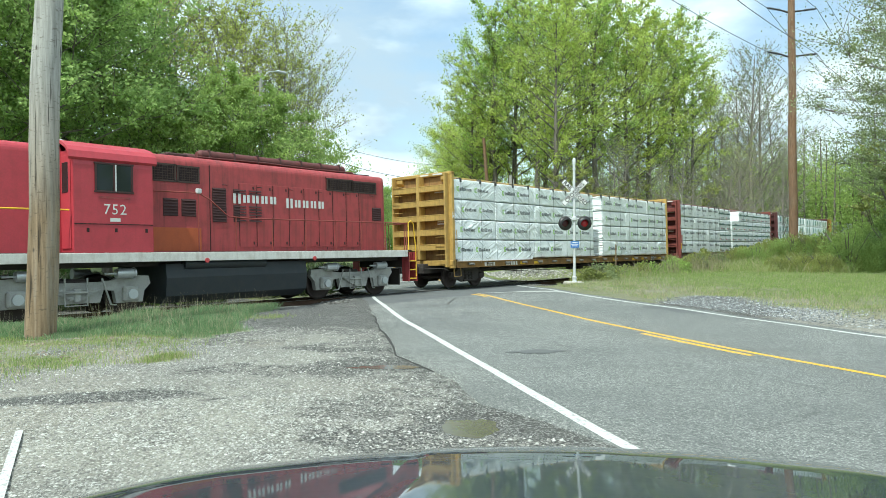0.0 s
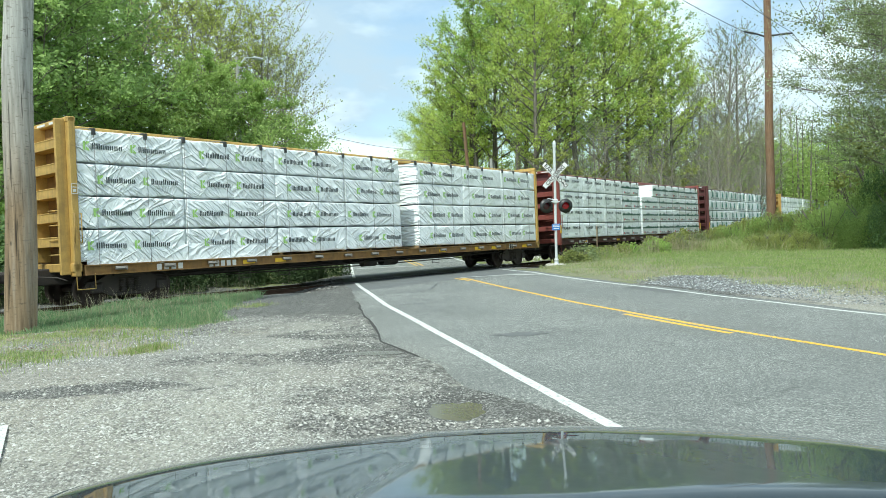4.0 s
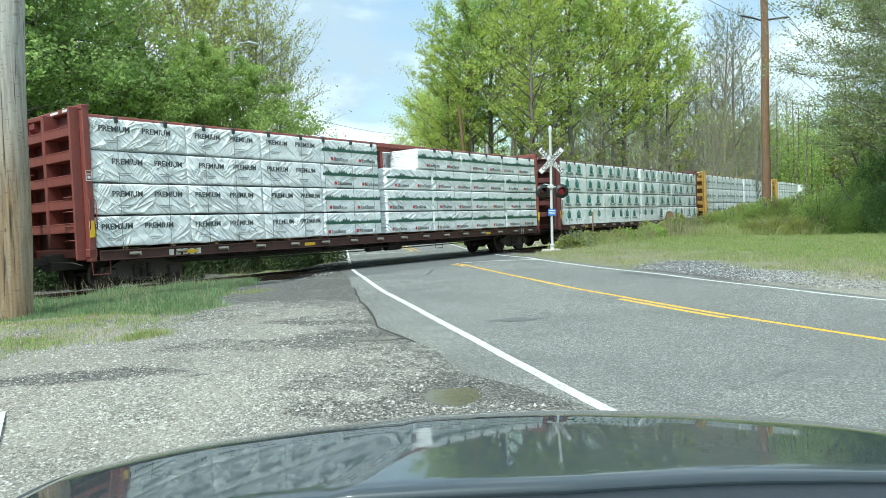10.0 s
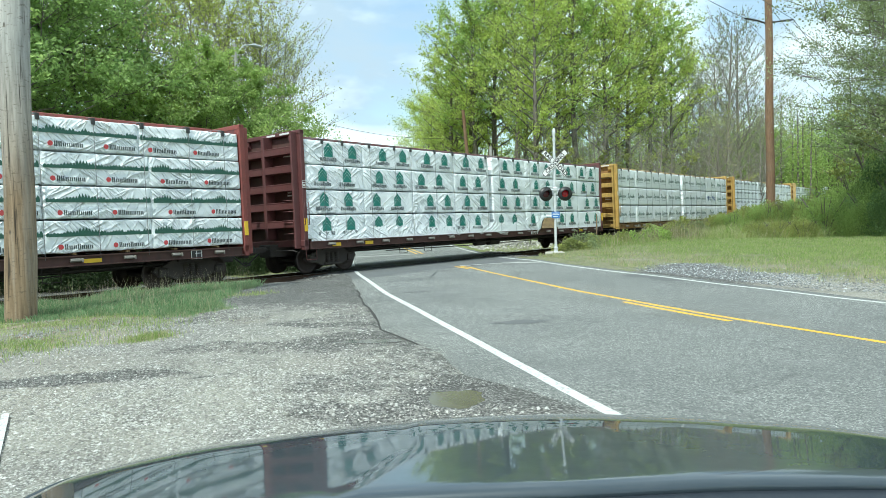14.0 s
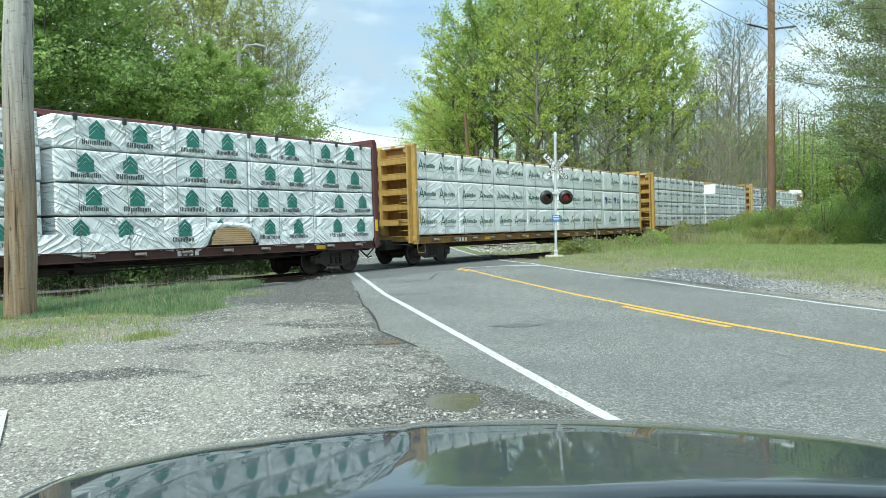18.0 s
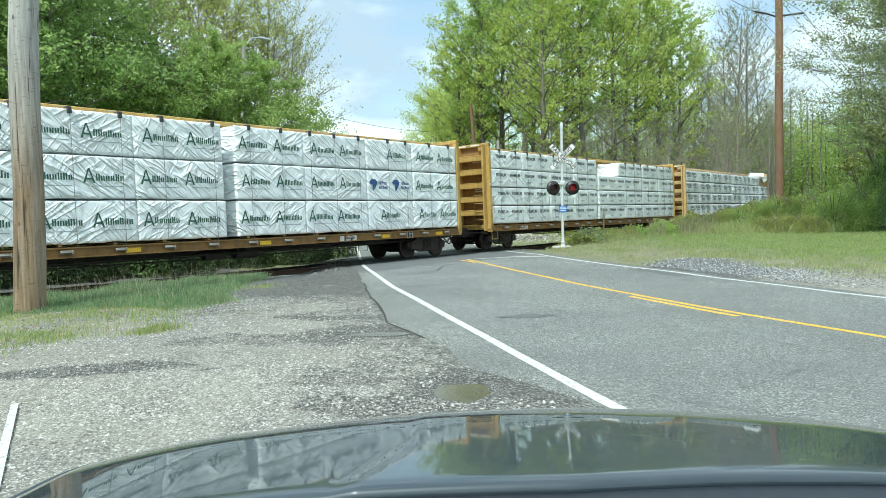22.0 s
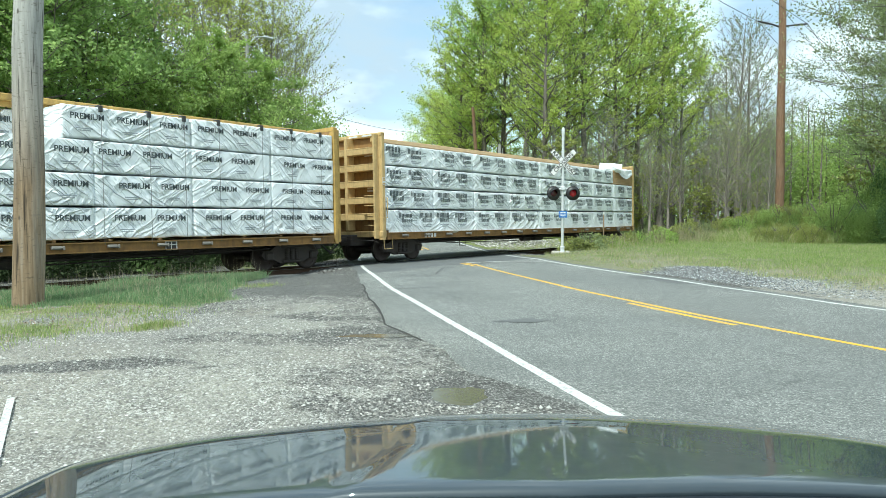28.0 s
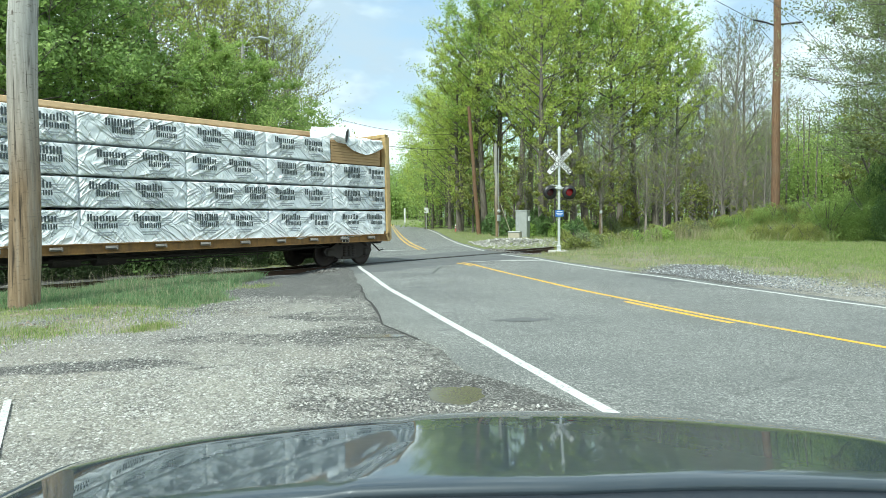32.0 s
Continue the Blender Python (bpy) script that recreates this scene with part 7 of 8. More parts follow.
def make_poles():
    # weathered pole beside the lot
    p = utility_pole("utility_pole", "weathered grey and brown wooden utility pole in the grass", (5.10, -5.94, 0.2), (5.38, -6.04, 11.5), 0.248, 0.20, "pole_grey")
    part("ground_wire", Mesh().tube([(0.02, -0.225, 0.2), (0.09, -0.235, 3.2), (0.15, -0.25, 6.0)], 0.006, 5), M["wire"], p)
    # tall brown pole at the end of the grass, with stand-off insulators
    foot, top = (51.0, -7.4, 0.3), (51.7, -7.14, 22.3)
    p = utility_pole("utility_pole", "tall brown wooden utility pole with insulator arms", foot, top, 0.29, 0.20, "pole_brown")
    tips = []
    u = Vector((0.24, -0.97, 0)).normalized()
    for z, k in ((14.1, 0), (17.1, 1)):
        c = Vector((0.7 * z / 22, 0.26 * z / 22, z))
        for s, dz in ((-1, 0.0), (1, 0.5)):
            e = c + u * s * -1.5 + Vector((0, 0, dz))
            arm = part("insulator_arm", Mesh().tube([c + u * s * -0.1 + Vector((0, 0, -0.05 if s > 0 else 0)), c.lerp(e, 0.45), e], [0.07, 0.055, 0.045], 8), M["black"], p, "dark stand-off insulator arm")
            sheds = Mesh()
            for j in range(6):
                q = c.lerp(e, 0.5 + 0.075 * j)
                sheds.cyl(q, q + (e - c).normalized() * 0.05, 0.11, 0.08, n=10)
            part("insulator", sheds, M["black"], arm)
            tips.append(Vector(foot) + e)
    tips.append(Vector(top))
    for k, a in enumerate(tips):
        d = a - tips[-1]
        wire(a, Vector((141, -6.5, 22.0)) + d * 0.9, 2.1, 0.018)
        wire(a, Vector((-42, -8.7, 21.7)) + d * 0.9, 2.2, 0.018)
    # thin poles and their boxes behind the track
    utility_pole("utility_pole", "orange-brown leaning wooden pole behind the rails", (53.2, 18.3, 0.1), (52.1, 18.6, 11.6), 0.20, 0.14, "pole_brown")
    p = utility_pole("service_pole", "short grey service pole with meter boxes", (46.6, 11.9, 0.1), (46.3, 11.85, 7.4), 0.14, 0.11, "pole_grey")
    part("meter_box", Mesh().box((-0.1, -0.2, 1.5), (0.3, 0.18, 0.5), 0.03), M["cabinet"], p)
    part("meter", Mesh().cyl((-0.1, -0.3, 2.05), (-0.1, -0.16, 2.05), 0.12, n=14), M["alu"], p)
    part("conduit", Mesh().tube([(0.0, -0.15, 0.0), (0.0, -0.15, 1.3)], 0.03, 6).tube([(0.0, -0.15, 2.2), (0, -0.13, 7.0)], 0.025, 6), M["cabinet"], p)
    part("guy_wire_guard", Mesh().tube([(0.2, -0.2, 2.6), (0.9, -0.8, 0.0)], 0.03, 6), M["plastic_beige"], p)
    # street lamp in the trees
    p = thing("street_lamp", "grey street lamp on a wooden pole among the trees", "street lamp", pose(26.6, 16.9, 0.0))
    part("lamp_pole", Mesh().tube([(0, 0, -0.2), (0, 0, 11.0), (-0.05, 0, 12.6)], [0.15, 0.12, 0.1], 10), M["pole_grey"], p)
    part("lamp_arm", Mesh().tube([(0, 0, 12.0), (0.7, 0.2, 12.7), (1.6, 0.5, 12.95)], 0.035, 6), M["galv"], p)
    part("lamp_head", Mesh().box((2.0, 0.62, 12.97), (0.75, 0.3, 0.16), 0.06, None), M["galv"], p)
    a = Vector((52.1, 18.6, 11.0))
    wire((26.6, 16.9, 9.6), (52.1, 18.6, 9.2), 1.0, 0.014)
    wire((26.6, 16.9, 8.8), (52.1, 18.6, 8.0), 1.2, 0.02)
    wire((26.6, 16.9, 11.6), (-8, 14, 11.8), 1.0, 0.014)
    wire(a, (120, 70, 11), 1.5, 0.014)


def make_roadside():
    c = thing("signal_cabinet", "grey steel railway signal cabinet", "cabinet", pose(45.6, 8.95, 0.05, 0, 0, 18))
    part("body", Mesh().box((0, 0, 1.08), (1.0, 0.85, 2.0), 0.02), M["cabinet"], c)
    part("plinth", Mesh().box((0, 0, 0.05), (1.1, 0.95, 0.16), 0.02), M["concrete"], c)
    part("cabinet_roof", Mesh().box((0, 0, 2.11), (1.08, 0.93, 0.07), 0.02), M["cabinet"], c)
    d = part("cabinet_door", Mesh().box((-0.51, 0, 1.08), (0.02, 0.76, 1.85), 0.006), M["cabinet"], c)
    part("door_handle", Mesh().box((-0.54, 0.25, 1.15), (0.04, 0.05, 0.2), 0.01), M["galv"], d)
    part("service_box", Mesh().box((-0.1, -0.5, 1.5), (0.32, 0.18, 0.34), 0.02), M["alu"], c)
    part("cabinet_door", Mesh().box((0, -0.43, 1.08), (0.9, 0.02, 1.85), 0.006), M["cabinet"], c)
    b = thing("equipment_box", "low beige equipment box beside the track", "equipment box", pose(41.9, 7.3, 0.02, 0, 0, 22))
    part("body", Mesh().box((0, 0, 0.3), (1.0, 0.8, 0.62), 0.03), M["plastic_beige"], b)
    part("lid", Mesh().box((0, 0, 0.64), (1.06, 0.86, 0.08), 0.02), M["cabinet"], b)
    h = thing("fire_hydrant", "small red and white fire hydrant in the grass", "fire hydrant", pose(62, 27.5, ground_z(62, 27.5)))
    part("barrel", Mesh().lathe([(0.16, 0), (0.16, 0.05), (0.11, 0.07), (0.11, 0.5), (0.14, 0.52), (0.14, 0.56)], 14), M["ink_red"], h)
    part("bonnet", Mesh().lathe([(0.14, 0.56), (0.13, 0.66), (0.07, 0.75), (0.03, 0.8), (0, 0.8)], 14), M["sign_white"], h, "white domed bonnet")
    part("nozzle", Mesh().cyl((-0.22, 0, 0.42), (0.22, 0, 0.42), 0.06, n=10), M["sign_white"], h)
    for x, y, w, hh, z in ((74, 41.5, 0.55, 0.7, 2.6), (71.5, 43.2, 0.22, 1.9, 1.9)):
        s = thing("road_sign", "small pale road sign on a post", "road sign", pose(x, y, ground_z(x, y), 0, 0, -50))
        part("post", Mesh().tube([(0, 0, -0.2), (0, 0, z)], 0.03, 6), M["galv"], s)
        part("sign_plate", Mesh().box((0, -0.04, z), (w, 0.01, hh), 0.003), M["sign_white"], s)
    m = thing("marker_post", "short pole with a pale plate in the scrub", "marker post", pose(36.0, -1.9, -0.1))
    part("post", Mesh().tube([(0, 0, -0.2), (0, 0, 2.0)], 0.035, 6), M["pole_grey"], m)
    part("plate", Mesh().box((0, -0.05, 2.05), (0.3, 0.03, 0.16), 0.01), M["sign_white"], m)


def water_mat():
    m = Nodes("muddy_water")
    n = m.noise(1.5, 3)
    m.set("Base Color", m.ramp(n, [(0.3, (0.10, 0.09, 0.065)), (0.7, (0.16, 0.145, 0.11))]))
    m.set("Roughness", 0.16)
    m.set("Specular IOR Level", 0.4)
    m.bump(m.noise(14, 2), 0.05, 0.01)
    return m.mat


M["water"] = water_mat()


def make_puddles():
    for cx, cy, a, b, turn, seed in PUDDLES:
        vs = [(cx, cy, 0.2)]
        n = 32
        c, s = math.cos(radians(turn)), math.sin(radians(turn))
        for k in range(n):
            t = 2 * math.pi * k / n
            r = 0.92 + 0.5 * noise.noise((math.cos(t) * 1.6, math.sin(t) * 1.6, seed * 7))
            x, y = a * r * math.cos(t), b * r * math.sin(t)
            vs.append((cx + x * c - y * s, cy + x * s + y * c, 0.2))
        me = quick("puddle", vs, [(0, k + 1, (k + 1) % n + 1) for k in range(n)], M["water"])
        tagged(part("puddle", me, None), "shallow muddy puddle on the lot", "puddle", kind="structure")


make_poles()
make_roadside()
make_puddles()

# ---- parked car ----
M.update({
    "car_paint": glossy_paint("dark_grey_green_car_paint", (0.036, 0.050, 0.062)),
    "trim": painted("black_cowl_plastic", (0.014, 0.02, 0.03), (0.05, 0.055, 0.06), 0.5, 0.2),
    "rim": painted("alloy_rim", (0.45, 0.46, 0.47), (0.2, 0.2, 0.2), 0.3, 0.2, 0.8),
    "headlamp": glass_mat("headlamp_glass", (0.35, 0.36, 0.37)),
})


def rear(v):
    """Where the bonnet ends towards the windscreen."""
    return 0.975 + 0.125 * max(v, 0) + 0.02 * max(-v, 0)


def hood_z(u, v):
    z = 1.437 - 0.10 * (u - 0.5) - 0.067 * v * v - 0.331 * max(0, u - 1.409 + 0.10 * v * v) ** 2 - 0.138 * max(0, abs(v) - 0.621) ** 2
    z -= 0.55 * max(0, u - 2.02 + 0.25 * v * v) ** 1.5 + 2.2 * max(0, abs(v) - 0.95) ** 1.5
    # rolled rear rim, and a raised middle with a crease to either side
    z -= 1.1 * max(0, rear(v) + 0.035 - u) ** 1.5
    rim = max(0.20, 0.285 - 0.32 * (u - 1.0))
    deep = 0.005 if v < 0 else 0.0015
    return z - deep * smooth(rim - 0.02, rim + (0.025 if v < 0 else 0.12), abs(v + 0.04)) * (1 - smooth(1.5, 2.0, u)) - 0.002 * smooth(0.3, 0.6, abs(v))


def make_car():
    car = thing("parked_car", "dark grey-green car with a glossy reflecting bonnet", "car", pose(0.0, -19.03, 0.25, 0, 0, -51.338) @ pose(0.187, 0, 0))
    # built with x to its right and y forward; heights over the lot
    def sheet(u0, u1, v0, v1, nu, nv, drop=0.0, thick=0.02):
        """A bent panel; u0 or u1 None follows the bonnet's rear rim."""
        ms = Mesh()
        top = []
        for i in range(nu + 1):
            for j in range(nv + 1):
                v = v0 + (v1 - v0) * j / nv
                a, b = (rear(v) if u0 is None else u0), (rear(v) + 0.02 if u1 is None else u1)
                top.append((v, a + (b - a) * i / nu))
        vs = [(v, u, hood_z(u, v) - 0.25 - drop) for v, u in top] + [(v, u, hood_z(u, v) - 0.25 - drop - thick) for v, u in top]
        k, w = len(top), nv + 1
        fs = [(i * w + j, i * w + j + 1, (i + 1) * w + j + 1, (i + 1) * w + j) for i in range(nu) for j in range(nv)]
        fs += [tuple(k + q for q in f) for f in fs]
        rim = [j for j in range(w)] + [i * w + nv for i in range(1, nu + 1)] + [nu * w + j for j in range(nv - 1, -1, -1)] + [i * w for i in range(nu - 1, 0, -1)]
        fs += [(a, b, k + b, k + a) for a, b in zip(rim, rim[1:] + rim[:1])]
        ms.add(vs, fs, smooth=True)
        return ms
    part("bonnet", sheet(None, 2.2, -0.925, 0.925, 84, 120), M["car_paint"], car, "glossy dark bonnet reflecting train and sky")
    for s in (-1, 1):
        a, b = (-1.03, -0.935) if s < 0 else (0.935, 1.03)
        part("wing", sheet(0.55, 2.2, a, b, 60, 10), M["car_paint"], car)
        w = Mesh()
        n = 26
        vs = []
        for i in range(n + 1):
            u = 0.55 + 1.65 * i / n
            zt = hood_z(u, 1.03) - 0.25
            arch = 0.30
            if abs(u - 1.38) < 0.42:
                arch = 0.34 + math.sqrt(max(0, 0.42 ** 2 - (u - 1.38) ** 2))
            vs += [(s * 1.027, u, zt - 0.01), (s * 1.04, u, max(arch, zt - 0.3)), (s * 1.01, u, arch)]
        w.add(vs, [(3 * i + j, 3 * i + j + 1, 3 * i + 4 + j, 3 * i + 3 + j) for i in range(n) for j in range(2)], smooth=True)
        part("wing_side", w, M["car_paint"], car)
        ty = part("wheel", Mesh().lathe([(0.19, -0.1), (0.31, -0.11), (0.335, -0.07), (0.335, 0.07), (0.31, 0.11), (0.19, 0.1)], 28, Matrix.Translation((s * 0.88, 1.38, 0.325)) @ Matrix.Rotation(radians(90), 4, "Y")), M["rubber"], car, "black tyre on an alloy rim")
        part("rim", Mesh().lathe([(0.0, -0.06), (0.2, -0.08), (0.2, 0.08), (0.0, 0.06)], 20, Matrix.Translation((s * 0.88, 1.38, 0.325)) @ Matrix.Rotation(radians(90), 4, "Y")), M["rim"], ty)
        part("headlamp", Mesh().box((s * 0.70, 2.19, 0.68), (0.34, 0.14, 0.16), 0.05), M["headlamp"], car, "clear headlamp")
    part("cowl", sheet(0.62, None, -0.92, 0.92, 14, 30, 0.012), M["trim"], car, "black plastic cowl below the windscreen")
    for x0, x1 in ((-0.55, 0.1), (0.05, 0.68)):
        part("wiper", Mesh().tube([(x0, 0.72, hood_z(0.72, x0) - 0.265), ((x0 + x1) / 2, 0.70, hood_z(0.7, 0) - 0.262), (x1, 0.70, hood_z(0.7, x1) - 0.265)], 0.010, 6), M["trim"], car, "black wiper arm")
    part("washer_nozzle", Mesh().box((0.22, 0.95, hood_z(0.95, 0.22) - 0.252), (0.018, 0.02, 0.012), 0.004), M["rim"], car, "small pale washer nozzle")
    part("bumper", Mesh().box((0, 2.20, 0.50), (1.84, 0.18, 0.46), 0.08), M["car_paint"], car)
    part("grille", Mesh().box((0, 2.26, 0.60), (0.9, 0.08, 0.2), 0.03), M["trim"], car)
    part("floor_pan", Mesh().box((0, 0.9, 0.30), (1.5, 2.4, 0.12), 0.04), M["trim"], car)
    part("bulkhead_wall", Mesh().box((0, 0.56, 0.72), (1.8, 0.06, 0.8), 0.02), M["trim"], car)


make_car()

# ---- plants ----
M.update({
    "leaf_deep": leaf_mat("deep_green_leaves", (0.19, 0.30, 0.10), (0.46, 0.60, 0.22), 0.6),
    "leaf_fresh": leaf_mat("fresh_green_leaves", (0.26, 0.40, 0.10), (0.57, 0.70, 0.23), 0.62),
    "leaf_mid": leaf_mat("mid_green_maple_leaves", (0.21, 0.32, 0.09), (0.48, 0.60, 0.21), 0.6),
    "leaf_yellow": leaf_mat("yellow_green_spring_leaves", (0.34, 0.44, 0.10), (0.67, 0.75, 0.22), 0.62),
    "leaf_dusty": leaf_mat("dull_green_budding_leaves", (0.19, 0.24, 0.11), (0.37, 0.43, 0.22), 0.5),
    "leaf_olive": leaf_mat("olive_scrub_leaves", (0.21, 0.24, 0.07), (0.43, 0.46, 0.16), 0.45),
    # darker version of leaf_deep, with the thicket's shade in the colour
    "leaf_bush": leaf_mat("shaded_green_bush_leaves", (0.11, 0.19, 0.075), (0.27, 0.39, 0.15), 0.45),
    # brush leaves coloured dark for the shade behind the train
    "leaf_shade": leaf_mat("shade_dark_brush_leaves", (0.035, 0.06, 0.025), (0.09, 0.135, 0.055), 0.25),
    "leaf_gold": leaf_mat("golden_green_young_leaves", (0.33, 0.38, 0.10), (0.62, 0.67, 0.24), 0.6),
    "blade_blue": blade_mat("bluish_green_tall_grass", (0.11, 0.20, 0.085), (0.27, 0.42, 0.20), (0.44, 0.44, 0.28)),
    "blade_green": blade_mat("strong_green_grass", (0.16, 0.25, 0.06), (0.35, 0.47, 0.13), (0.48, 0.46, 0.26)),
    "leaf_dead": leaf_mat("pale_dead_leaves", (0.24, 0.18, 0.14), (0.48, 0.40, 0.34), 0.1),
    "bark": bark_mat("grey_brown_bark", (0.08, 0.068, 0.055), (0.24, 0.215, 0.185)),
    "bark_pale": bark_mat("pale_grey_bark", (0.19, 0.165, 0.145), (0.38, 0.34, 0.30)),
    "blade": blade_mat("green_grass_blades", (0.19, 0.265, 0.075), (0.41, 0.51, 0.165), (0.56, 0.50, 0.32)),
    "blade_dry": blade_mat("dry_grass_stalks", (0.36, 0.30, 0.20), (0.58, 0.51, 0.37), (0.22, 0.24, 0.10)),
})


def grow(seed, height, crown_from, spread, leaves, leaf, lean=0.0, up=0.6, limbs=26, fine=0.5, twig=1.0, leafed=0.7, tier=0.5):
    """Trunk, limbs and twigs as tapered tubes, and leaves as small folded kites near the twigs. Returns Mesh and leaf arrays."""
    rng = random.Random(seed)
    wood = Mesh()
    trunk = []
    n = 9
    bx, by = rng.uniform(-1, 1) * 0.03 * height, rng.uniform(-1, 1) * 0.03 * height
    r0 = 0.011 * height + 0.05
    for i in range(n):
        t = i / (n - 1)
        trunk.append(Vector((lean * height * t * t + bx * math.sin(t * 3.0), by * math.sin(t * 2.3 + 1) - by * math.sin(1), height * 0.97 * t)))
    wood.tube([trunk[0] + Vector((0, 0, -0.3))] + trunk[1:], [r0 * (1.25 if i == 0 else 1) * (1 - 0.93 * i / (n - 1)) for i in range(n)], 7)
    tips = []

    def at(t):
        k = min(n - 2, int(t * (n - 1)))
        return trunk[k].lerp(trunk[k + 1], t * (n - 1) - k)
    for b in range(limbs):
        t = crown_from + (0.97 - crown_from) * (b + rng.random()) / limbs
        p = at(t)
        a = b * 2.4 + rng.uniform(-0.6, 0.6)
        shape = math.sin(math.pi * min(1, 0.18 + 0.82 * (t - crown_from) / (1 - crown_from))) ** 0.7
        ln = spread * (0.35 + 0.75 * shape) * rng.uniform(0.7, 1.15)
        d = Vector((math.cos(a), math.sin(a), up + rng.uniform(-0.15, 0.35))).normalized()
        pts = [p]
        for i in range(4):
            d = (d + Vector((rng.uniform(-0.2, 0.2), rng.uniform(-0.2, 0.2), rng.uniform(-0.05, 0.16)))).normalized()
            pts.append(pts[-1] + d * ln / 4)
        rb = max(0.018, r0 * (1 - t) * 0.5)
        wood.tube(pts, [rb, rb * 0.75, rb * 0.5, max(rb * 0.32, 0.012 * twig), 0.008 * twig], 4)
        for i in range(1, 5):
            for _ in range(2 if i < 4 else 3):
                q = pts[i]
                e = (d + Vector((rng.uniform(-1, 1), rng.uniform(-1, 1), rng.uniform(-0.35, 0.7)))).normalized()
                l2 = ln * rng.uniform(0.18, 0.42)
                m = q + e * l2 * 0.55 + Vector((0, 0, 0.05 * l2))
                end = q + e * l2 + Vector((0, 0, 0.12 * l2))
                wood.tube([q, m, end], [0.016 * twig, 0.011 * twig, 0.005 * twig], 3)
                tips += [(m, l2 * fine * 0.8), (end, l2 * fine), (q.lerp(m, 0.5), l2 * fine * 0.5)]
    # leaves in close, flattish sprays round part of the twigs
    nr = np.random.default_rng(seed)
    keep = [t for t in tips if rng.random() < leafed] or tips
    ti = nr.integers(0, len(keep), leaves)
    v = nr.normal(0, 1, (leaves, 3))
    v *= (nr.random(leaves) ** 0.45 / np.linalg.norm(v, axis=1))[:, None]
    v[:, 2] *= tier
    c = np.array([tuple(q) for q, _ in keep])[ti] + v * np.array([r for _, r in keep])[ti][:, None]
    return wood, c, nr.random(leaves) * leaf * 0.8 + leaf * 0.6, nr


def kite_mesh(name, c, size, nr, mat, flat=0.0):
    """Leaves as folded kites of four points and two faces."""
    n = len(c)
    f = nr.normal(0, 1, (n, 3)) + np.array([0, 0, 0.75])
    f /= np.linalg.norm(f, axis=1)[:, None]
    d = np.cross(f, nr.normal(0, 1, (n, 3)))
    d /= np.linalg.norm(d, axis=1)[:, None]
    e = np.cross(f, d)
    s = size[:, None]
    v = np.stack([c - d * s * 0.55, c + e * s * 0.34 + f * s * 0.1, c + d * s * 0.55, c - e * s * 0.34 + f * s * 0.1], 1).reshape(-1, 3)
    k = 4 * np.arange(n)[:, None]
    fs = np.concatenate([k + np.array([[0, 1, 2]]), k + np.array([[0, 2, 3]])], 1).reshape(-1, 3)
    return quick(name, v.tolist(), fs.tolist(), mat)


def tree_kind(label, seed, bark, leaf_key, **kw):
    wood, c, sz, nr = grow(seed, **kw)
    return dict(label=label, trunk=wood.data("trunk", M[bark]), crown=kite_mesh("crown", c, sz, nr, M[leaf_key]) if len(c) else None)


def plant_tree(kind, x, y, scale, turn, group="", flat=1.0, sink=0.1):
    for _ in range(12):
        if in_road(x, y) > -1.2:
            x, y = x + 0.6, y - 0.8
    t = thing("tree", kind["label"], "tree", pose(x, y, base_z(x, y) - sink, 0, 0, turn), group)
    t.scale = (scale * flat, scale * flat, scale)
    part("trunk", kind["trunk"], None, t)
    if kind["crown"]:
        part("crown", kind["crown"], None, t)
    return t


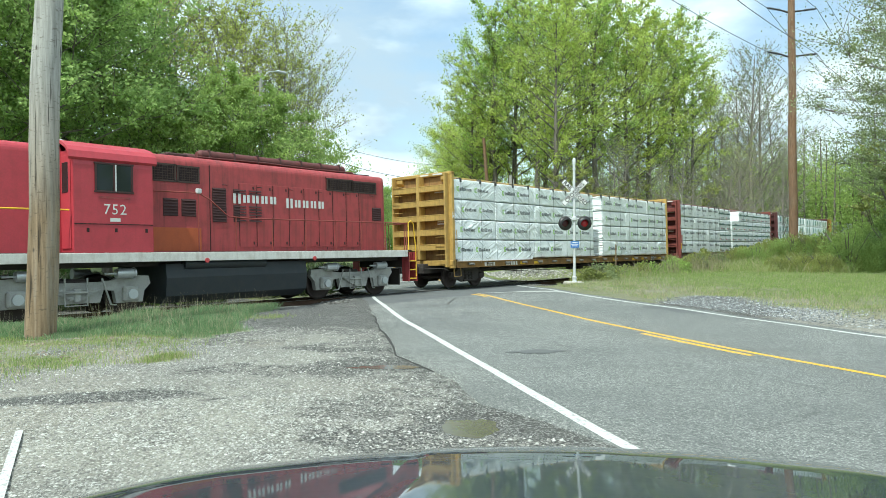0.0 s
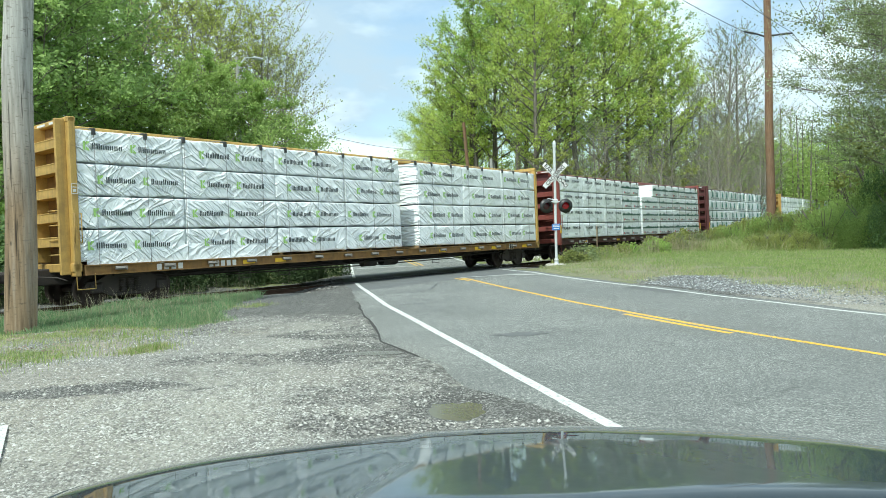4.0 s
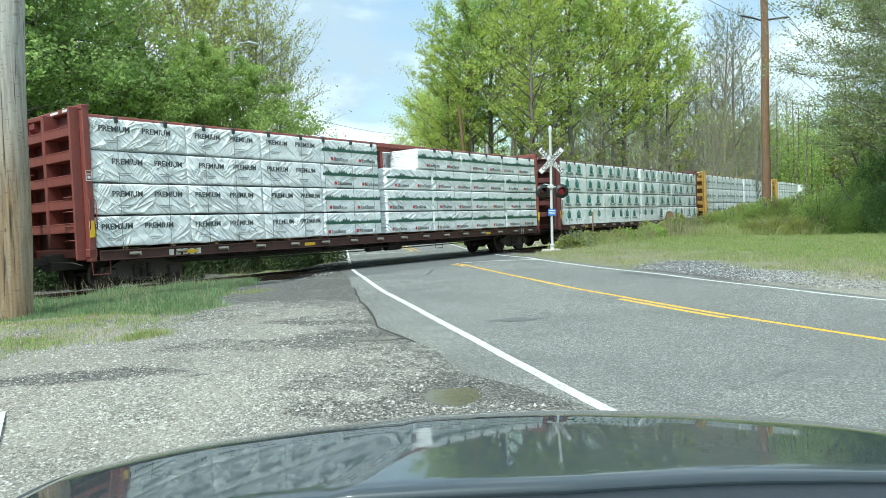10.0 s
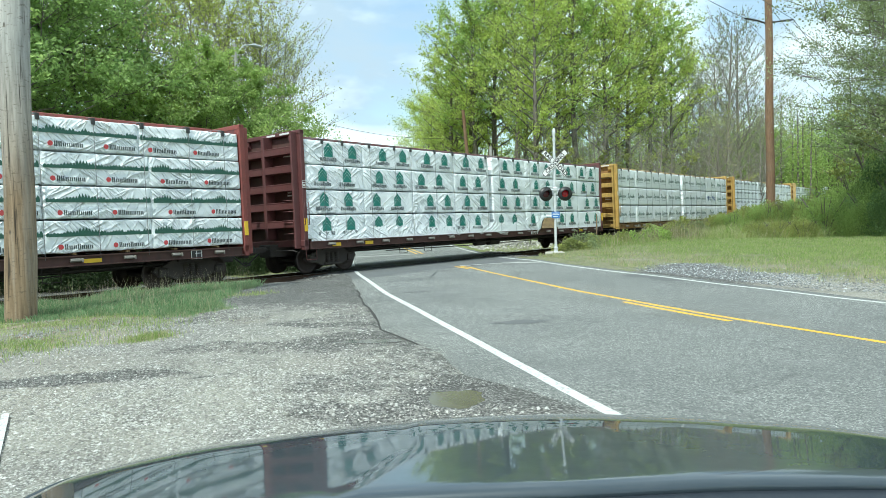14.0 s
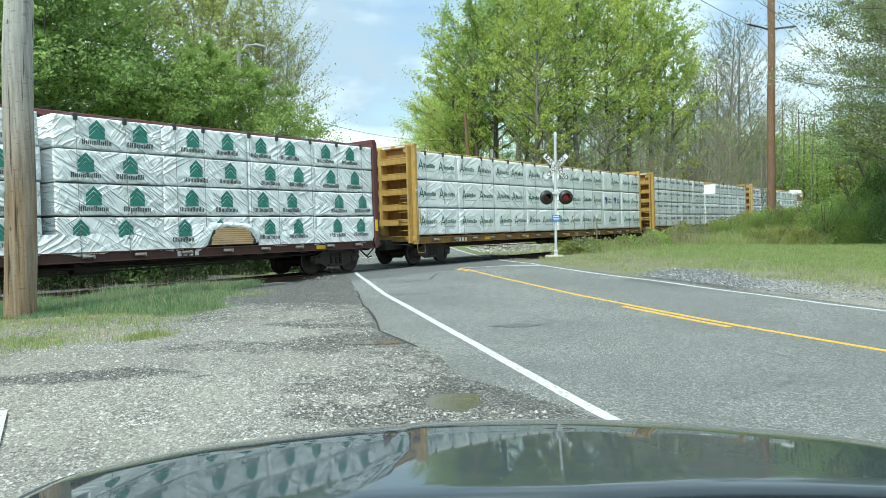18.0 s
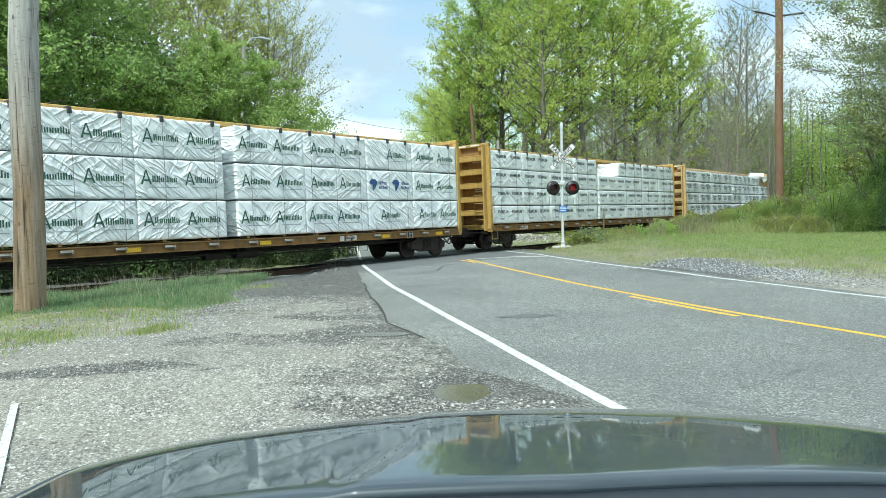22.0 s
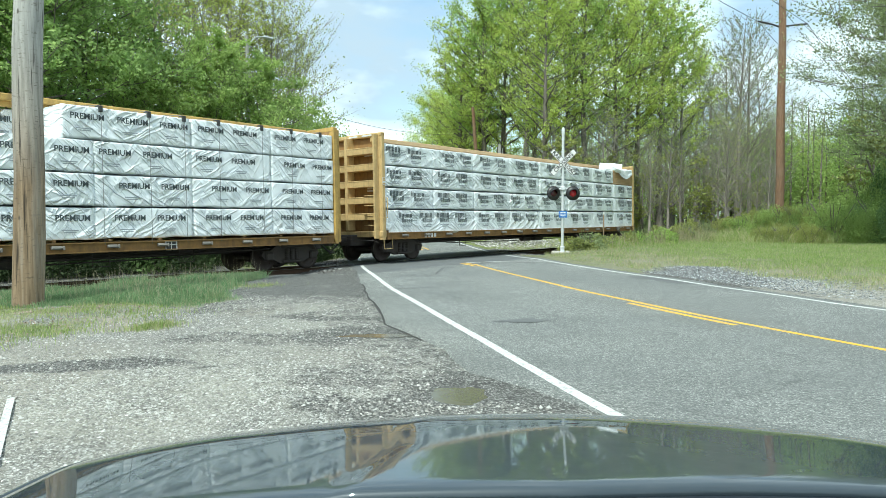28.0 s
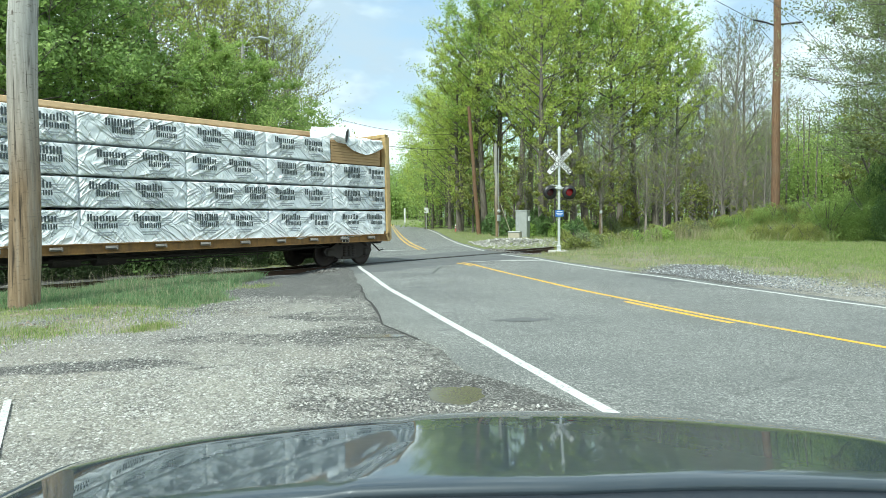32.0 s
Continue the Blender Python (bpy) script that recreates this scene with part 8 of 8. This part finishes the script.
TALL = "tall slender tree with sparse yellow-green spring leaves"
DEEP = "dense broadleaf tree with deep green leaves"
MAPLE = "spreading tree with fresh green leaves beyond the rails"
BARE = "nearly bare budding tree with thin grey branches"
KINDS = {
    "tall1": tree_kind(TALL, 1, "bark", "leaf_yellow", height=22, crown_from=0.30, spread=3.9, leaves=15000, leaf=0.155, up=0.55, limbs=40, fine=0.62, twig=1.5, leafed=0.6, tier=0.55),
    "tall2": tree_kind(TALL, 2, "bark", "leaf_fresh", height=23, crown_from=0.34, spread=3.7, leaves=14500, leaf=0.155, up=0.65, limbs=40, fine=0.62, twig=1.5, leafed=0.6, tier=0.55),
    "tall3": tree_kind(TALL, 3, "bark", "leaf_yellow", height=21, crown_from=0.28, spread=4.3, leaves=14500, leaf=0.155, up=0.45, limbs=42, fine=0.62, twig=1.5, leafed=0.55, tier=0.5),
    "deep1": tree_kind(DEEP, 4, "bark", "leaf_deep", height=15, crown_from=0.12, spread=4.6, leaves=24000, leaf=0.17, up=0.45, limbs=36, fine=0.8, leafed=0.5, tier=0.5),
    "deep2": tree_kind(DEEP.replace("deep", "bright"), 5, "bark", "leaf_mid", height=13, crown_from=0.14, spread=4.2, leaves=20000, leaf=0.17, up=0.4, limbs=34, fine=0.8, leafed=0.5, tier=0.5),
    "maple": tree_kind(MAPLE, 6, "bark_pale", "leaf_gold", height=16, crown_from=0.25, spread=4.6, leaves=8000, leaf=0.15, up=0.6, limbs=40, twig=1.5, leafed=0.6),
    "feather": tree_kind("feathery budding tree with thin pale branches", 14, "bark_pale", "leaf_gold", height=17, crown_from=0.25, spread=4.6, leaves=5500, leaf=0.12, up=0.8, limbs=54, fine=0.6, twig=1.1, leafed=0.9),
    "bare1": tree_kind(BARE, 7, "bark_pale", "leaf_dusty", height=19, crown_from=0.22, spread=3.3, leaves=2200, leaf=0.13, up=1.0, limbs=48, twig=1.25, leafed=1.0),
    "bare2": tree_kind(BARE, 8, "bark_pale", "leaf_dusty", height=17, crown_from=0.24, spread=4.2, leaves=2000, leaf=0.13, up=0.7, limbs=50, twig=1.25, leafed=1.0),
    "oak": tree_kind("big tree with greyish budding leaves beside the grass", 9, "bark", "leaf_dusty", height=17, crown_from=0.16, spread=5.6, leaves=48000, leaf=0.115, up=0.12, limbs=60, fine=0.75, twig=1.5, leafed=0.6, tier=0.3),
    "wide": tree_kind("leaning roadside tree with yellow-green spring leaves", 11, "bark", "leaf_yellow", height=20, crown_from=0.12, spread=6.0, leaves=17000, leaf=0.18, up=0.4, limbs=44, fine=0.65, twig=1.4, leafed=0.6),
    "plain": tree_kind(DEEP, 12, "bark", "leaf_deep", height=14, crown_from=0.12, spread=4.8, leaves=3500, leaf=0.4, up=0.45, limbs=20, fine=0.8),
    "sap": tree_kind("young understorey tree with bright green leaves", 10, "bark", "leaf_olive", height=7, crown_from=0.15, spread=2.3, leaves=4200, leaf=0.19, up=0.35, limbs=22, twig=1.4, leafed=0.55, tier=0.4),
}


def view(px, dist):
    """Plan place at a bearing and distance from the parked car; px is the bearing in degrees from +Y towards +X."""
    a = radians(px)
    return dist * math.sin(a), -19.03 + dist * math.cos(a)


def make_trees():
    rng = random.Random(3)
    # dense wood behind the track on the loco's side
    for b, d, k, s in ((18, 40, "deep1", 1.15), (22, 38, "deep1", 1.1), (25.5, 42, "deep1", 1.15), (28.5, 41, "deep2", 0.86), (31.5, 41, "deep2", 0.82), (34.5, 41, "deep2", 0.82), (37.3, 44, "deep2", 0.8), (39.8, 48, "deep2", 0.68),
                       (20, 52, "deep1", 1.35), (24, 56, "deep1", 1.4), (28.4, 56, "maple", 1.35), (30.5, 58, "maple", 1.3), (33, 60, "maple", 1.3), (35.6, 58, "maple", 1.2), (37.6, 60, "maple", 0.95), (38.6, 58, "feather", 1.12), (36.2, 64, "feather", 1.2), (40.3, 58, "feather", 0.98),
                       (14, 44, "deep1", 1.1), (10, 50, "deep1", 1.3), (5, 48, "deep2", 1.3), (15, 60, "deep1", 1.5), (41.5, 110, "deep2", 0.9), (43.5, 130, "deep1", 0.85), (0, 55, "deep1", 1.3)):
        x, y = view(b, d)
        plant_tree(KINDS[k], x, y, s * rng.uniform(0.95, 1.05), rng.uniform(0, 360), "trees behind the railway")
    # tall wood across the track
    for b, d, k, s in ((52.6, 90, "wide", 0.86), (52.4, 104, "wide", 0.92), (51.3, 100, "wide", 0.88), (51.6, 118, "wide", 0.9), (51.0, 138, "wide", 0.85), (50.6, 165, "wide", 0.85), (50.2, 195, "wide", 0.9), (52.8, 98, "tall2", 0.95), (53.4, 76, "tall1", 1.0), (55, 74, "tall3", 1.15), (56.5, 72, "tall1", 1.2), (58, 70, "tall2", 1.2), (60, 60, "tall3", 1.06),
                       (61.8, 66, "tall1", 1.15), (63.5, 64, "tall2", 1.12), (65.5, 68, "tall3", 1.15), (67.2, 72, "tall1", 1.1), (68.8, 74, "tall2", 1.1), (70.3, 76, "tall3", 0.98),
                       (55.5, 72, "tall2", 1.2), (59, 76, "tall1", 1.25), (62.5, 80, "tall3", 1.3), (66, 84, "tall2", 1.25), (69.5, 88, "tall1", 1.15), (53.5, 78, "tall3", 1.0),
                       (71.4, 88, "bare1", 1.1), (72.6, 94, "bare2", 1.15), (74.3, 86, "bare1", 1.22), (75.2, 90, "bare2", 1.4), (73.3, 88, "bare1", 1.15), (75.8, 104, "bare2", 1.25), (76.8, 92, "bare2", 0.8), (72.2, 80, "bare1", 0.85), (73.7, 82, "feather", 0.75), (76.4, 96, "feather", 0.8), (77.2, 104, "deep2", 0.9), (78.4, 112, "bare1", 0.95),
                       (79.4, 106, "tall3", 0.62), (80.5, 118, "deep2", 1.0), (76.5, 116, "tall3", 0.7), (78.6, 128, "bare2", 1.0), (74, 100, "deep2", 0.9), (81.6, 112, "bare1", 0.8), (82.5, 104, "deep2", 1.0),
                       (57.8, 66, "sap", 1.0), (61, 56, "sap", 1.0), (64.5, 60, "sap", 0.9), (67.5, 66, "sap", 1.0), (70.5, 70, "sap", 1.0), (72.5, 74, "sap", 0.8), (75.2, 82, "sap", 0.8), (54.5, 72, "sap", 1.1)):
        x, y = view(b, d)
        plant_tree(KINDS[k], x, y, s * rng.uniform(0.96, 1.04), rng.uniform(0, 360), "tall trees behind the railway")
    # thin bare understorey
    for i in range(22):
        b = 58.5 + 18 * i / 21 + rng.uniform(-0.3, 0.3)
        x, y = view(b, rng.uniform(58, 74) + max(0, b - 70) * 2.5)
        plant_tree(KINDS[rng.choice(("bare1", "bare2"))], x, y, rng.uniform(0.42, 0.62), rng.uniform(0, 360), "tall trees behind the railway")
    # along the road beyond the crossing
    for b, d, k, s in ((45.3, 150, "deep2", 1.0), (44.6, 120, "deep1", 0.8), (45.6, 170, "deep1", 1.0), (44.4, 150, "deep2", 1.0), (46.3, 190, "deep1", 1.1), (45.2, 210, "deep1", 1.2), (47.2, 262, "deep2", 1.3), (48.4, 268, "deep1", 1.3), (49.5, 262, "deep2", 1.3), (43, 180, "deep1", 1.1)):
        x, y = view(b, d)
        plant_tree(KINDS[k], x, y, s, rng.uniform(0, 360), "trees along the road beyond the rails")
    # big trees beside the grass
    for b, d, k, s in ((87.4, 44, "oak", 1.0), (89.6, 48, "oak", 1.1), (85.6, 62, "oak", 1.1), (83.8, 60, "sap", 1.2), (92, 50, "deep2", 1.1), (96, 60, "deep1", 1.2), (102, 55, "oak", 1.1)):
        x, y = view(b, d)
        plant_tree(KINDS[k], x, y, s, rng.uniform(0, 360), "trees beside the grass verge")
    # behind the parked car, closing the view
    for i in range(16):
        a = 118 + i * 15
        x, y = view(a, rng.uniform(45, 60))
        plant_tree(KINDS["plain"], x, y, rng.uniform(0.9, 1.2), rng.uniform(0, 360), "trees behind the parked car")


def bush_mesh(seed, n, leaf, mat, r=1.0, h=1.0):
    nr = np.random.default_rng(seed)
    a, u = nr.random(n) * 6.283, nr.random(n)
    el = np.arcsin(u)
    lump = np.array([0.78 + 0.3 * noise.noise((math.cos(p) * 1.6 + seed, math.sin(p) * 1.6, q * 1.8)) for p, q in zip(a, el)])
    rad = lump * (0.55 + 0.45 * nr.random(n) ** 0.4)
    c = np.stack([np.cos(a) * np.cos(el) * rad * r, np.sin(a) * np.cos(el) * rad * r, np.sin(el) * rad * h * 1.05 + 0.02], 1)
    return kite_mesh("foliage", c, nr.random(n) * leaf + leaf * 0.6, nr, M[mat])


def bush_kind(seed, n, leaf, mat):
    st = Mesh()
    rng = random.Random(seed)
    for k in range(9):
        a = rng.uniform(0, 6.28)
        st.tube([(0.05 * math.cos(a), 0.05 * math.sin(a), -0.05), (0.3 * math.cos(a), 0.3 * math.sin(a), 0.45), (0.6 * math.cos(a), 0.6 * math.sin(a), 0.8)], [0.02, 0.014, 0.006], 4)
    return st.data("stem", M["bark"]), bush_mesh(seed, n, leaf, M and mat)


def make_bushes():
    rng = random.Random(9)
    kinds = [bush_kind(21, 2000, 0.085, "leaf_fresh"), bush_kind(22, 2200, 0.085, "leaf_bush"), bush_kind(23, 1900, 0.08, "leaf_olive"), bush_kind(24, 1500, 0.065, "leaf_dusty"), bush_kind(25, 24000, 0.021, "leaf_bush"), bush_kind(26, 24000, 0.021, "leaf_mid"), bush_kind(27, 12000, 0.03, "leaf_olive"), bush_kind(28, 12000, 0.028, "leaf_mid"), bush_kind(29, 5000, 0.05, "leaf_shade")]
    def bush(k, x, y, r, h, label, group):
        t = thing("bush", label, "bush", pose(x, y, base_z(x, y) - 0.05, 0, 0, rng.uniform(0, 360)), group)
        t.scale = (r, r, h)
        part("stem", kinds[k][0], None, t)
        part("foliage", kinds[k][1], None, t)
    # the large leafy thicket at the end of the grass
    for b, d, r, h, k in ((80.6, 46, 1.8, 2.3, 5), (82.2, 45, 2.4, 4.0, 5), (83.8, 43, 2.7, 5.4, 5), (85.4, 42, 3.0, 6.0, 4), (81.6, 40, 1.6, 2.0, 4), (83.2, 37, 2.0, 2.6, 5), (85.2, 36, 2.2, 3.2, 4), (86.8, 38, 2.8, 4.4, 5), (79.6, 50, 2.0, 2.4, 3)):
        x, y = view(b + 0.6, d * 1.28)
        bush(k, x, y, r * 1.25, h * 1.25, "large leafy green bush at the end of the grass", "thicket beside the grass")
    # overgrown mound round the foot of the tall pole
    for b, d, r, h, k in ((72.4, 49, 1.4, 1.3, 2), (73.5, 50, 1.6, 1.5, 2), (74.6, 50, 1.7, 1.8, 0), (75.7, 50.5, 1.8, 2.1, 2), (76.8, 50, 1.9, 2.5, 0), (77.8, 49.5, 1.9, 2.6, 2), (78.8, 49, 2.0, 2.7, 0), (79.7, 48, 1.8, 2.6, 2), (80.6, 47, 2.0, 2.9, 0), (76.2, 46, 1.2, 1.1, 2), (77.6, 45.5, 1.2, 1.2, 3), (79.2, 45, 1.3, 1.3, 2)):
        x, y = view(b, d)
        bush(7 if k == 0 else 6, x, y, r, h, "overgrown yellow-green bush round the tall pole", "scrub round the tall pole")
    # scrub along the near side of the track
    x = 29.5
    while x < 78:
        y = -2.9 - rng.uniform(0, 1.2) - max(0, (x - 40) * 0.03)
        hh = rng.uniform(0.5, 1.0) + 0.045 * (x - 29)
        bush(rng.choice((2, 2, 3, 2, 0)), x, y, rng.uniform(0.7, 1.2) + 0.02 * (x - 29), hh, "low scrubby bush beside the rails", "scrub along the rails")
        x += rng.uniform(0.7, 1.4)
    for b, d, r, h, k in ((57.2, 60, 1.6, 1.8, 1), (58.6, 58, 1.3, 1.5, 0), (60.2, 58, 1.4, 2.0, 1), (61.4, 56, 1.2, 1.6, 0), (62.6, 54, 1.3, 1.7, 1), (59.4, 64, 1.9, 2.6, 1), (56.2, 66, 1.8, 2.2, 1), (61.8, 50, 0.8, 1.0, 2), (63, 47, 0.8, 1.0, 3)):
        x, y = view(b, d)
        bush(k, x, y, r, h, "undergrowth bush behind the signal cabinet", "undergrowth behind the rails")
    # undergrowth in front of the wood
    for i in range(46):
        b = rng.uniform(55, 80)
        d = (19.03 + rng.uniform(5.5, 10)) / math.cos(radians(b))
        if d > 130:
            continue
        px, py = view(b, d)
        if in_road(px, py) > -1.5 or b < 63:
            continue
        bush(rng.choice((1, 2, 3, 3)), px, py, rng.uniform(0.9, 1.8), rng.uniform(0.9, 2.2), "undergrowth bush at the edge of the wood", "undergrowth behind the rails")
    # brush behind the rails, most of it in the shade-dark leaf colour
    x = -9.0
    while x < 23:
        if in_road(x, 4.6) > -1.2:
            break
        bush(rng.choice((8, 8, 8, 8, 1)), x, 3.7 + rng.uniform(-0.4, 1.2), rng.uniform(0.9, 1.5), rng.uniform(1.1, 1.9), "brush close behind the rails, shade in its leaf colour", "undergrowth behind the rails")
        x += rng.uniform(0.8, 1.3)
    for i in range(26):
        b = rng.uniform(8, 41)
        d = (19.03 + rng.uniform(6, 12)) / math.cos(radians(b))
        px, py = view(b, d)
        if in_road(px, py) > -1.5:
            continue
        bush(rng.choice((0, 1, 1, 2)), px, py, rng.uniform(1.2, 2.4), rng.uniform(1.5, 3.2), "undergrowth bush at the edge of the wood", "undergrowth behind the rails")


def blades(name, places, mat, label, seed=1, bend=0.5, thin=1.0):
    """Grass blades of two faces each. places: x, y, z, height."""
    nr = np.random.default_rng(seed)
    p = np.array(places)
    n = len(p)
    a = nr.random(n) * 6.283
    h = p[:, 3]
    w = (0.0015 + 0.0035 * nr.random(n) + h * 0.003) * thin
    dx, dy = np.cos(a), np.sin(a)
    b = nr.random(n) * bend * h
    lx, ly = nr.normal(0, 1, n) * b * 0.7, nr.normal(0, 1, n) * b * 0.7
    mid = 0.5 if thin == 1.0 else 0.58
    v = np.stack([np.stack([p[:, 0] - dx * w, p[:, 1] - dy * w, p[:, 2] - 0.02], 1), np.stack([p[:, 0] + dx * w, p[:, 1] + dy * w, p[:, 2] - 0.02], 1),
                  np.stack([p[:, 0] + lx * mid, p[:, 1] + ly * mid, p[:, 2] + h * 0.56], 1), np.stack([p[:, 0] + lx, p[:, 1] + ly, p[:, 2] + h * 0.95], 1)], 1)
    v[:, 2, 0] += dx * w * 0.7
    v[:, 2, 1] += dy * w * 0.7
    k = 4 * np.arange(n)[:, None]
    fs = np.concatenate([k + np.array([[0, 1, 2]]), k + np.array([[0, 2, 3]])], 1).reshape(-1, 3)
    ob = part(name, quick(name, v.reshape(-1, 3).tolist(), fs.tolist(), mat), None)
    return tagged(ob, label, "grass", kind="stuff")


def make_grass():
    rng = random.Random(17)
    pl, dry, tall, dead = [], [], [], []
    while len(tall) < 60000 or len(pl) < 26000:
        x, y = rng.uniform(-3, 11.5), rng.uniform(-10.8, -2.8)
        if lot(x, y) > 0.9 * rng.random() ** 2 + 0.05 or in_road(x, y) > -0.5:
            continue
        k = 0.5 + 0.5 * noise.noise((x * 0.8, y * 0.8, 31))
        deep = 0.788 * x + 0.616 * (y + 19) + 0.5 * noise.noise((x * 0.9, y * 0.9, 61))
        clump = 0.5 + 0.5 * noise.noise((x * 2.2, y * 2.2, 37)) + 0.25 * noise.noise((x * 6, y * 6, 38))
        if deep > 11.9:
            if len(tall) < 60000 and rng.random() < 0.25 + clump:
                h = (0.09 + 0.22 * k * smooth(11.8, 13.2, deep)) * rng.uniform(0.4, 1.2) * (0.5 + 0.7 * clump)
                tall.append((x, y, ground_z(x, y), h))
                if deep > 12.6 and rng.random() < 0.016:
                    dry.append((x, y, ground_z(x, y), rng.uniform(0.25, 0.65)))
        elif len(pl) < 26000:
            if rng.random() > 2.4 * smooth(0.36, 0.66, clump) + 0.08:
                if rng.random() < 0.25:
                    dead.append((x, y, ground_z(x, y) + 0.012, rng.uniform(0.02, 0.05)))
                continue
            pl.append((x, y, ground_z(x, y), (0.03 + 0.07 * k) * rng.uniform(0.5, 1.3)))
    # tufts out on the lot
    for cx, cy, r, n in ((5.15, -9.9, 0.35, 1100), (9.6, -6.4, 0.5, 400), (4.0, -9.4, 0.9, 900), (5.6, -8.9, 0.8, 600), (2.4, -9.9, 0.9, 700)):
        for _ in range(n):
            x, y = rng.gauss(cx, r * 0.6), rng.gauss(cy, r * 0.35)
            pl.append((x, y, ground_z(x, y), rng.uniform(0.03, 0.11)))
    blades("verge_grass", pl, M["blade"], "short patchy green weeds beside the gravel lot", 5)
    blades("verge_grass", tall, M["blade_blue"], "tall bluish-green grass near the rails", 15)
    blades("dry_stalks", dry, M["blade_dry"], "dry straw-coloured stalks in the grass", 6, 0.3, 0.45)
    p = np.array(dead)
    nr = np.random.default_rng(71)
    tagged(part("dead_leaves", kite_mesh("dead_leaves", p[:, :3], p[:, 3], nr, M["leaf_dead"]), None), "pale brown dead leaves among the weeds", "leaves", kind="stuff")
    pl, dry, straw, green = [], [], [], []
    while len(pl) + len(green) < 100000:
        b, d = rng.uniform(60, 92), rng.uniform(17, 52)
        x, y = view(b, d)
        if y > -2.6 or math.hypot(x - 27.05, y + 4.25) < 0.55 or in_road(x, y) > -0.5 or right_gravel(x, y) > rng.random() * 0.8:
            continue
        away = nearest(RIGHT_V, x, y)
        k = 0.5 + 0.5 * noise.noise((x * 0.5, y * 0.5, 41))
        tall = smooth(-6.5, -3.6, y) * smooth(28, 33, x)
        clump = 0.5 + 0.35 * noise.noise((x * 2.6, y * 2.6, 43)) + 0.35 * noise.noise((x * 0.6, y * 0.9, 44))
        if away < 8 and rng.random() > smooth(0.40, 0.62, clump) * 1.1 + away * 0.025:
            continue
        pl.append((x, y, ground_z(x, y), (0.04 + 0.16 * k * clump * 1.5 + 0.45 * tall * k) * rng.uniform(0.5, 1.4)))
        if away < 7.0 and rng.random() < 0.35 * (1 - smooth(3.0, 7.0, away)) + 0.06:
            straw.append(pl.pop())
        elif away > 5.0 + 2.5 * noise.noise((x * 0.4, y * 0.4, 53)):
            green.append(pl.pop())
        if rng.random() < 0.12 * tall:
            dry.append((x, y, ground_z(x, y), rng.uniform(0.4, 1.0)))
    for cx, cy, n in ((46.5, -9.7, 160), (47.6, -9.9, 120), (41.0, -4.6, 140), (43.0, -5.0, 160), (38.2, -4.2, 120)):
        dry += [(rng.gauss(cx, 0.35), rng.gauss(cy, 0.3), 0.25, rng.uniform(0.6, 1.4)) for _ in range(n)]
    mound = []
    for _ in range(7000):
        b, d = rng.uniform(71.5, 81), rng.gauss(47.5, 1.6)
        x, y = view(b, d)
        k = smooth(71.5, 78, b) * (0.5 + noise.noise((b * 1.3, d, 3)))
        mound.append((x, y, 0.25 + max(0.0, (d - 45.5) * 0.35 * k), rng.uniform(0.25, 0.75)))
    blades("tall_grass", mound, M["blade"], "tall yellow-green grass round the tall pole", 19, 0.6)
    blades("lawn_grass", straw, M["blade_dry"], "short straw-coloured grass along the road", 17)
    blades("lawn_grass", pl, M["blade"], "short patchy yellow-green grass along the road", 7)
    blades("lawn_grass", green, M["blade_green"], "thicker green grass behind the verge", 27)
    blades("dry_stalks", dry, M["blade_dry"], "dry straw-coloured stalks beside the rails", 8, 0.35, 0.9)
    pl = []
    while len(pl) < 16000:
        x, y = rng.uniform(30, 75), rng.uniform(2.5, 30)
        if in_road(x, y) > -0.8:
            continue
        pl.append((x, y, ground_z(x, y), rng.uniform(0.06, 0.3)))
    blades("lawn_grass", pl, M["blade"], "green grass behind the rails", 9)


def make_far_woods():
    """Trunks and foliage of the deep wood, too far to tell apart."""
    rng = random.Random(77)
    nr = np.random.default_rng(77)
    wood, cs, near = Mesh(), [], []
    spots = [(rng.uniform(50.5, 84), rng.uniform(96, 140)) for _ in range(240)] + [(rng.uniform(-5, 41.5), rng.uniform(70, 110)) for _ in range(120)] + [(rng.uniform(41.5, 50.5), rng.uniform(235, 290)) for _ in range(90)]
    for b, d in spots:
        x, y = view(b, d)
        z = base_z(x, y)
        h = rng.uniform(10, 17) * (1.0 if d < 200 else 1.2)
        wood.tube([(x, y, z - 0.5), (x + rng.uniform(-0.5, 0.5), y, z + h * 0.5), (x + rng.uniform(-1, 1), y, z + h)], [0.2, 0.14, 0.05], 4)
        n = 620 if d < 200 else 900
        near.append(np.full(n, max(1.0, d / 105)))
        c = nr.normal(0, 1, (n, 3)) * np.array([2.3, 2.3, h * 0.26]) + np.array([x, y, z + h * 0.48])
        c[:, 2] = np.maximum(c[:, 2], z + 0.2)
        cs.append(c)
    c = np.concatenate(cs)
    tagged(part("far_woods_trunks", wood, M["bark"]), "thin grey trunks deep in the wood", "woods", kind="stuff")
    tagged(part("far_woods_leaves", kite_mesh("far_woods_leaves", c, (nr.random(len(c)) * 0.18 + 0.17) * np.concatenate(near), nr, M["leaf_mid"]), None), "dim green foliage deep in the wood", "woods", kind="stuff")


make_trees()
make_far_woods()
make_bushes()
make_grass()

# ---- movement ----


def motions():
    times = [2.0 * i for i in range(17)]
    for car, mid in TRAIN:
        walk(car, [(t, pose(train_s(t) + mid, 0.2, 0.0022 * (train_s(t) + mid), -1.39)) for t in times])
    turns = [32.0 * i / 240 for i in range(241)]
    for ob, (x, y, z), r in WHEELSETS:
        walk(ob, [(t, pose(x, y, z, 0, math.degrees((train_s(t) - train_s(0)) / r), 0)) for t in turns])


motions()
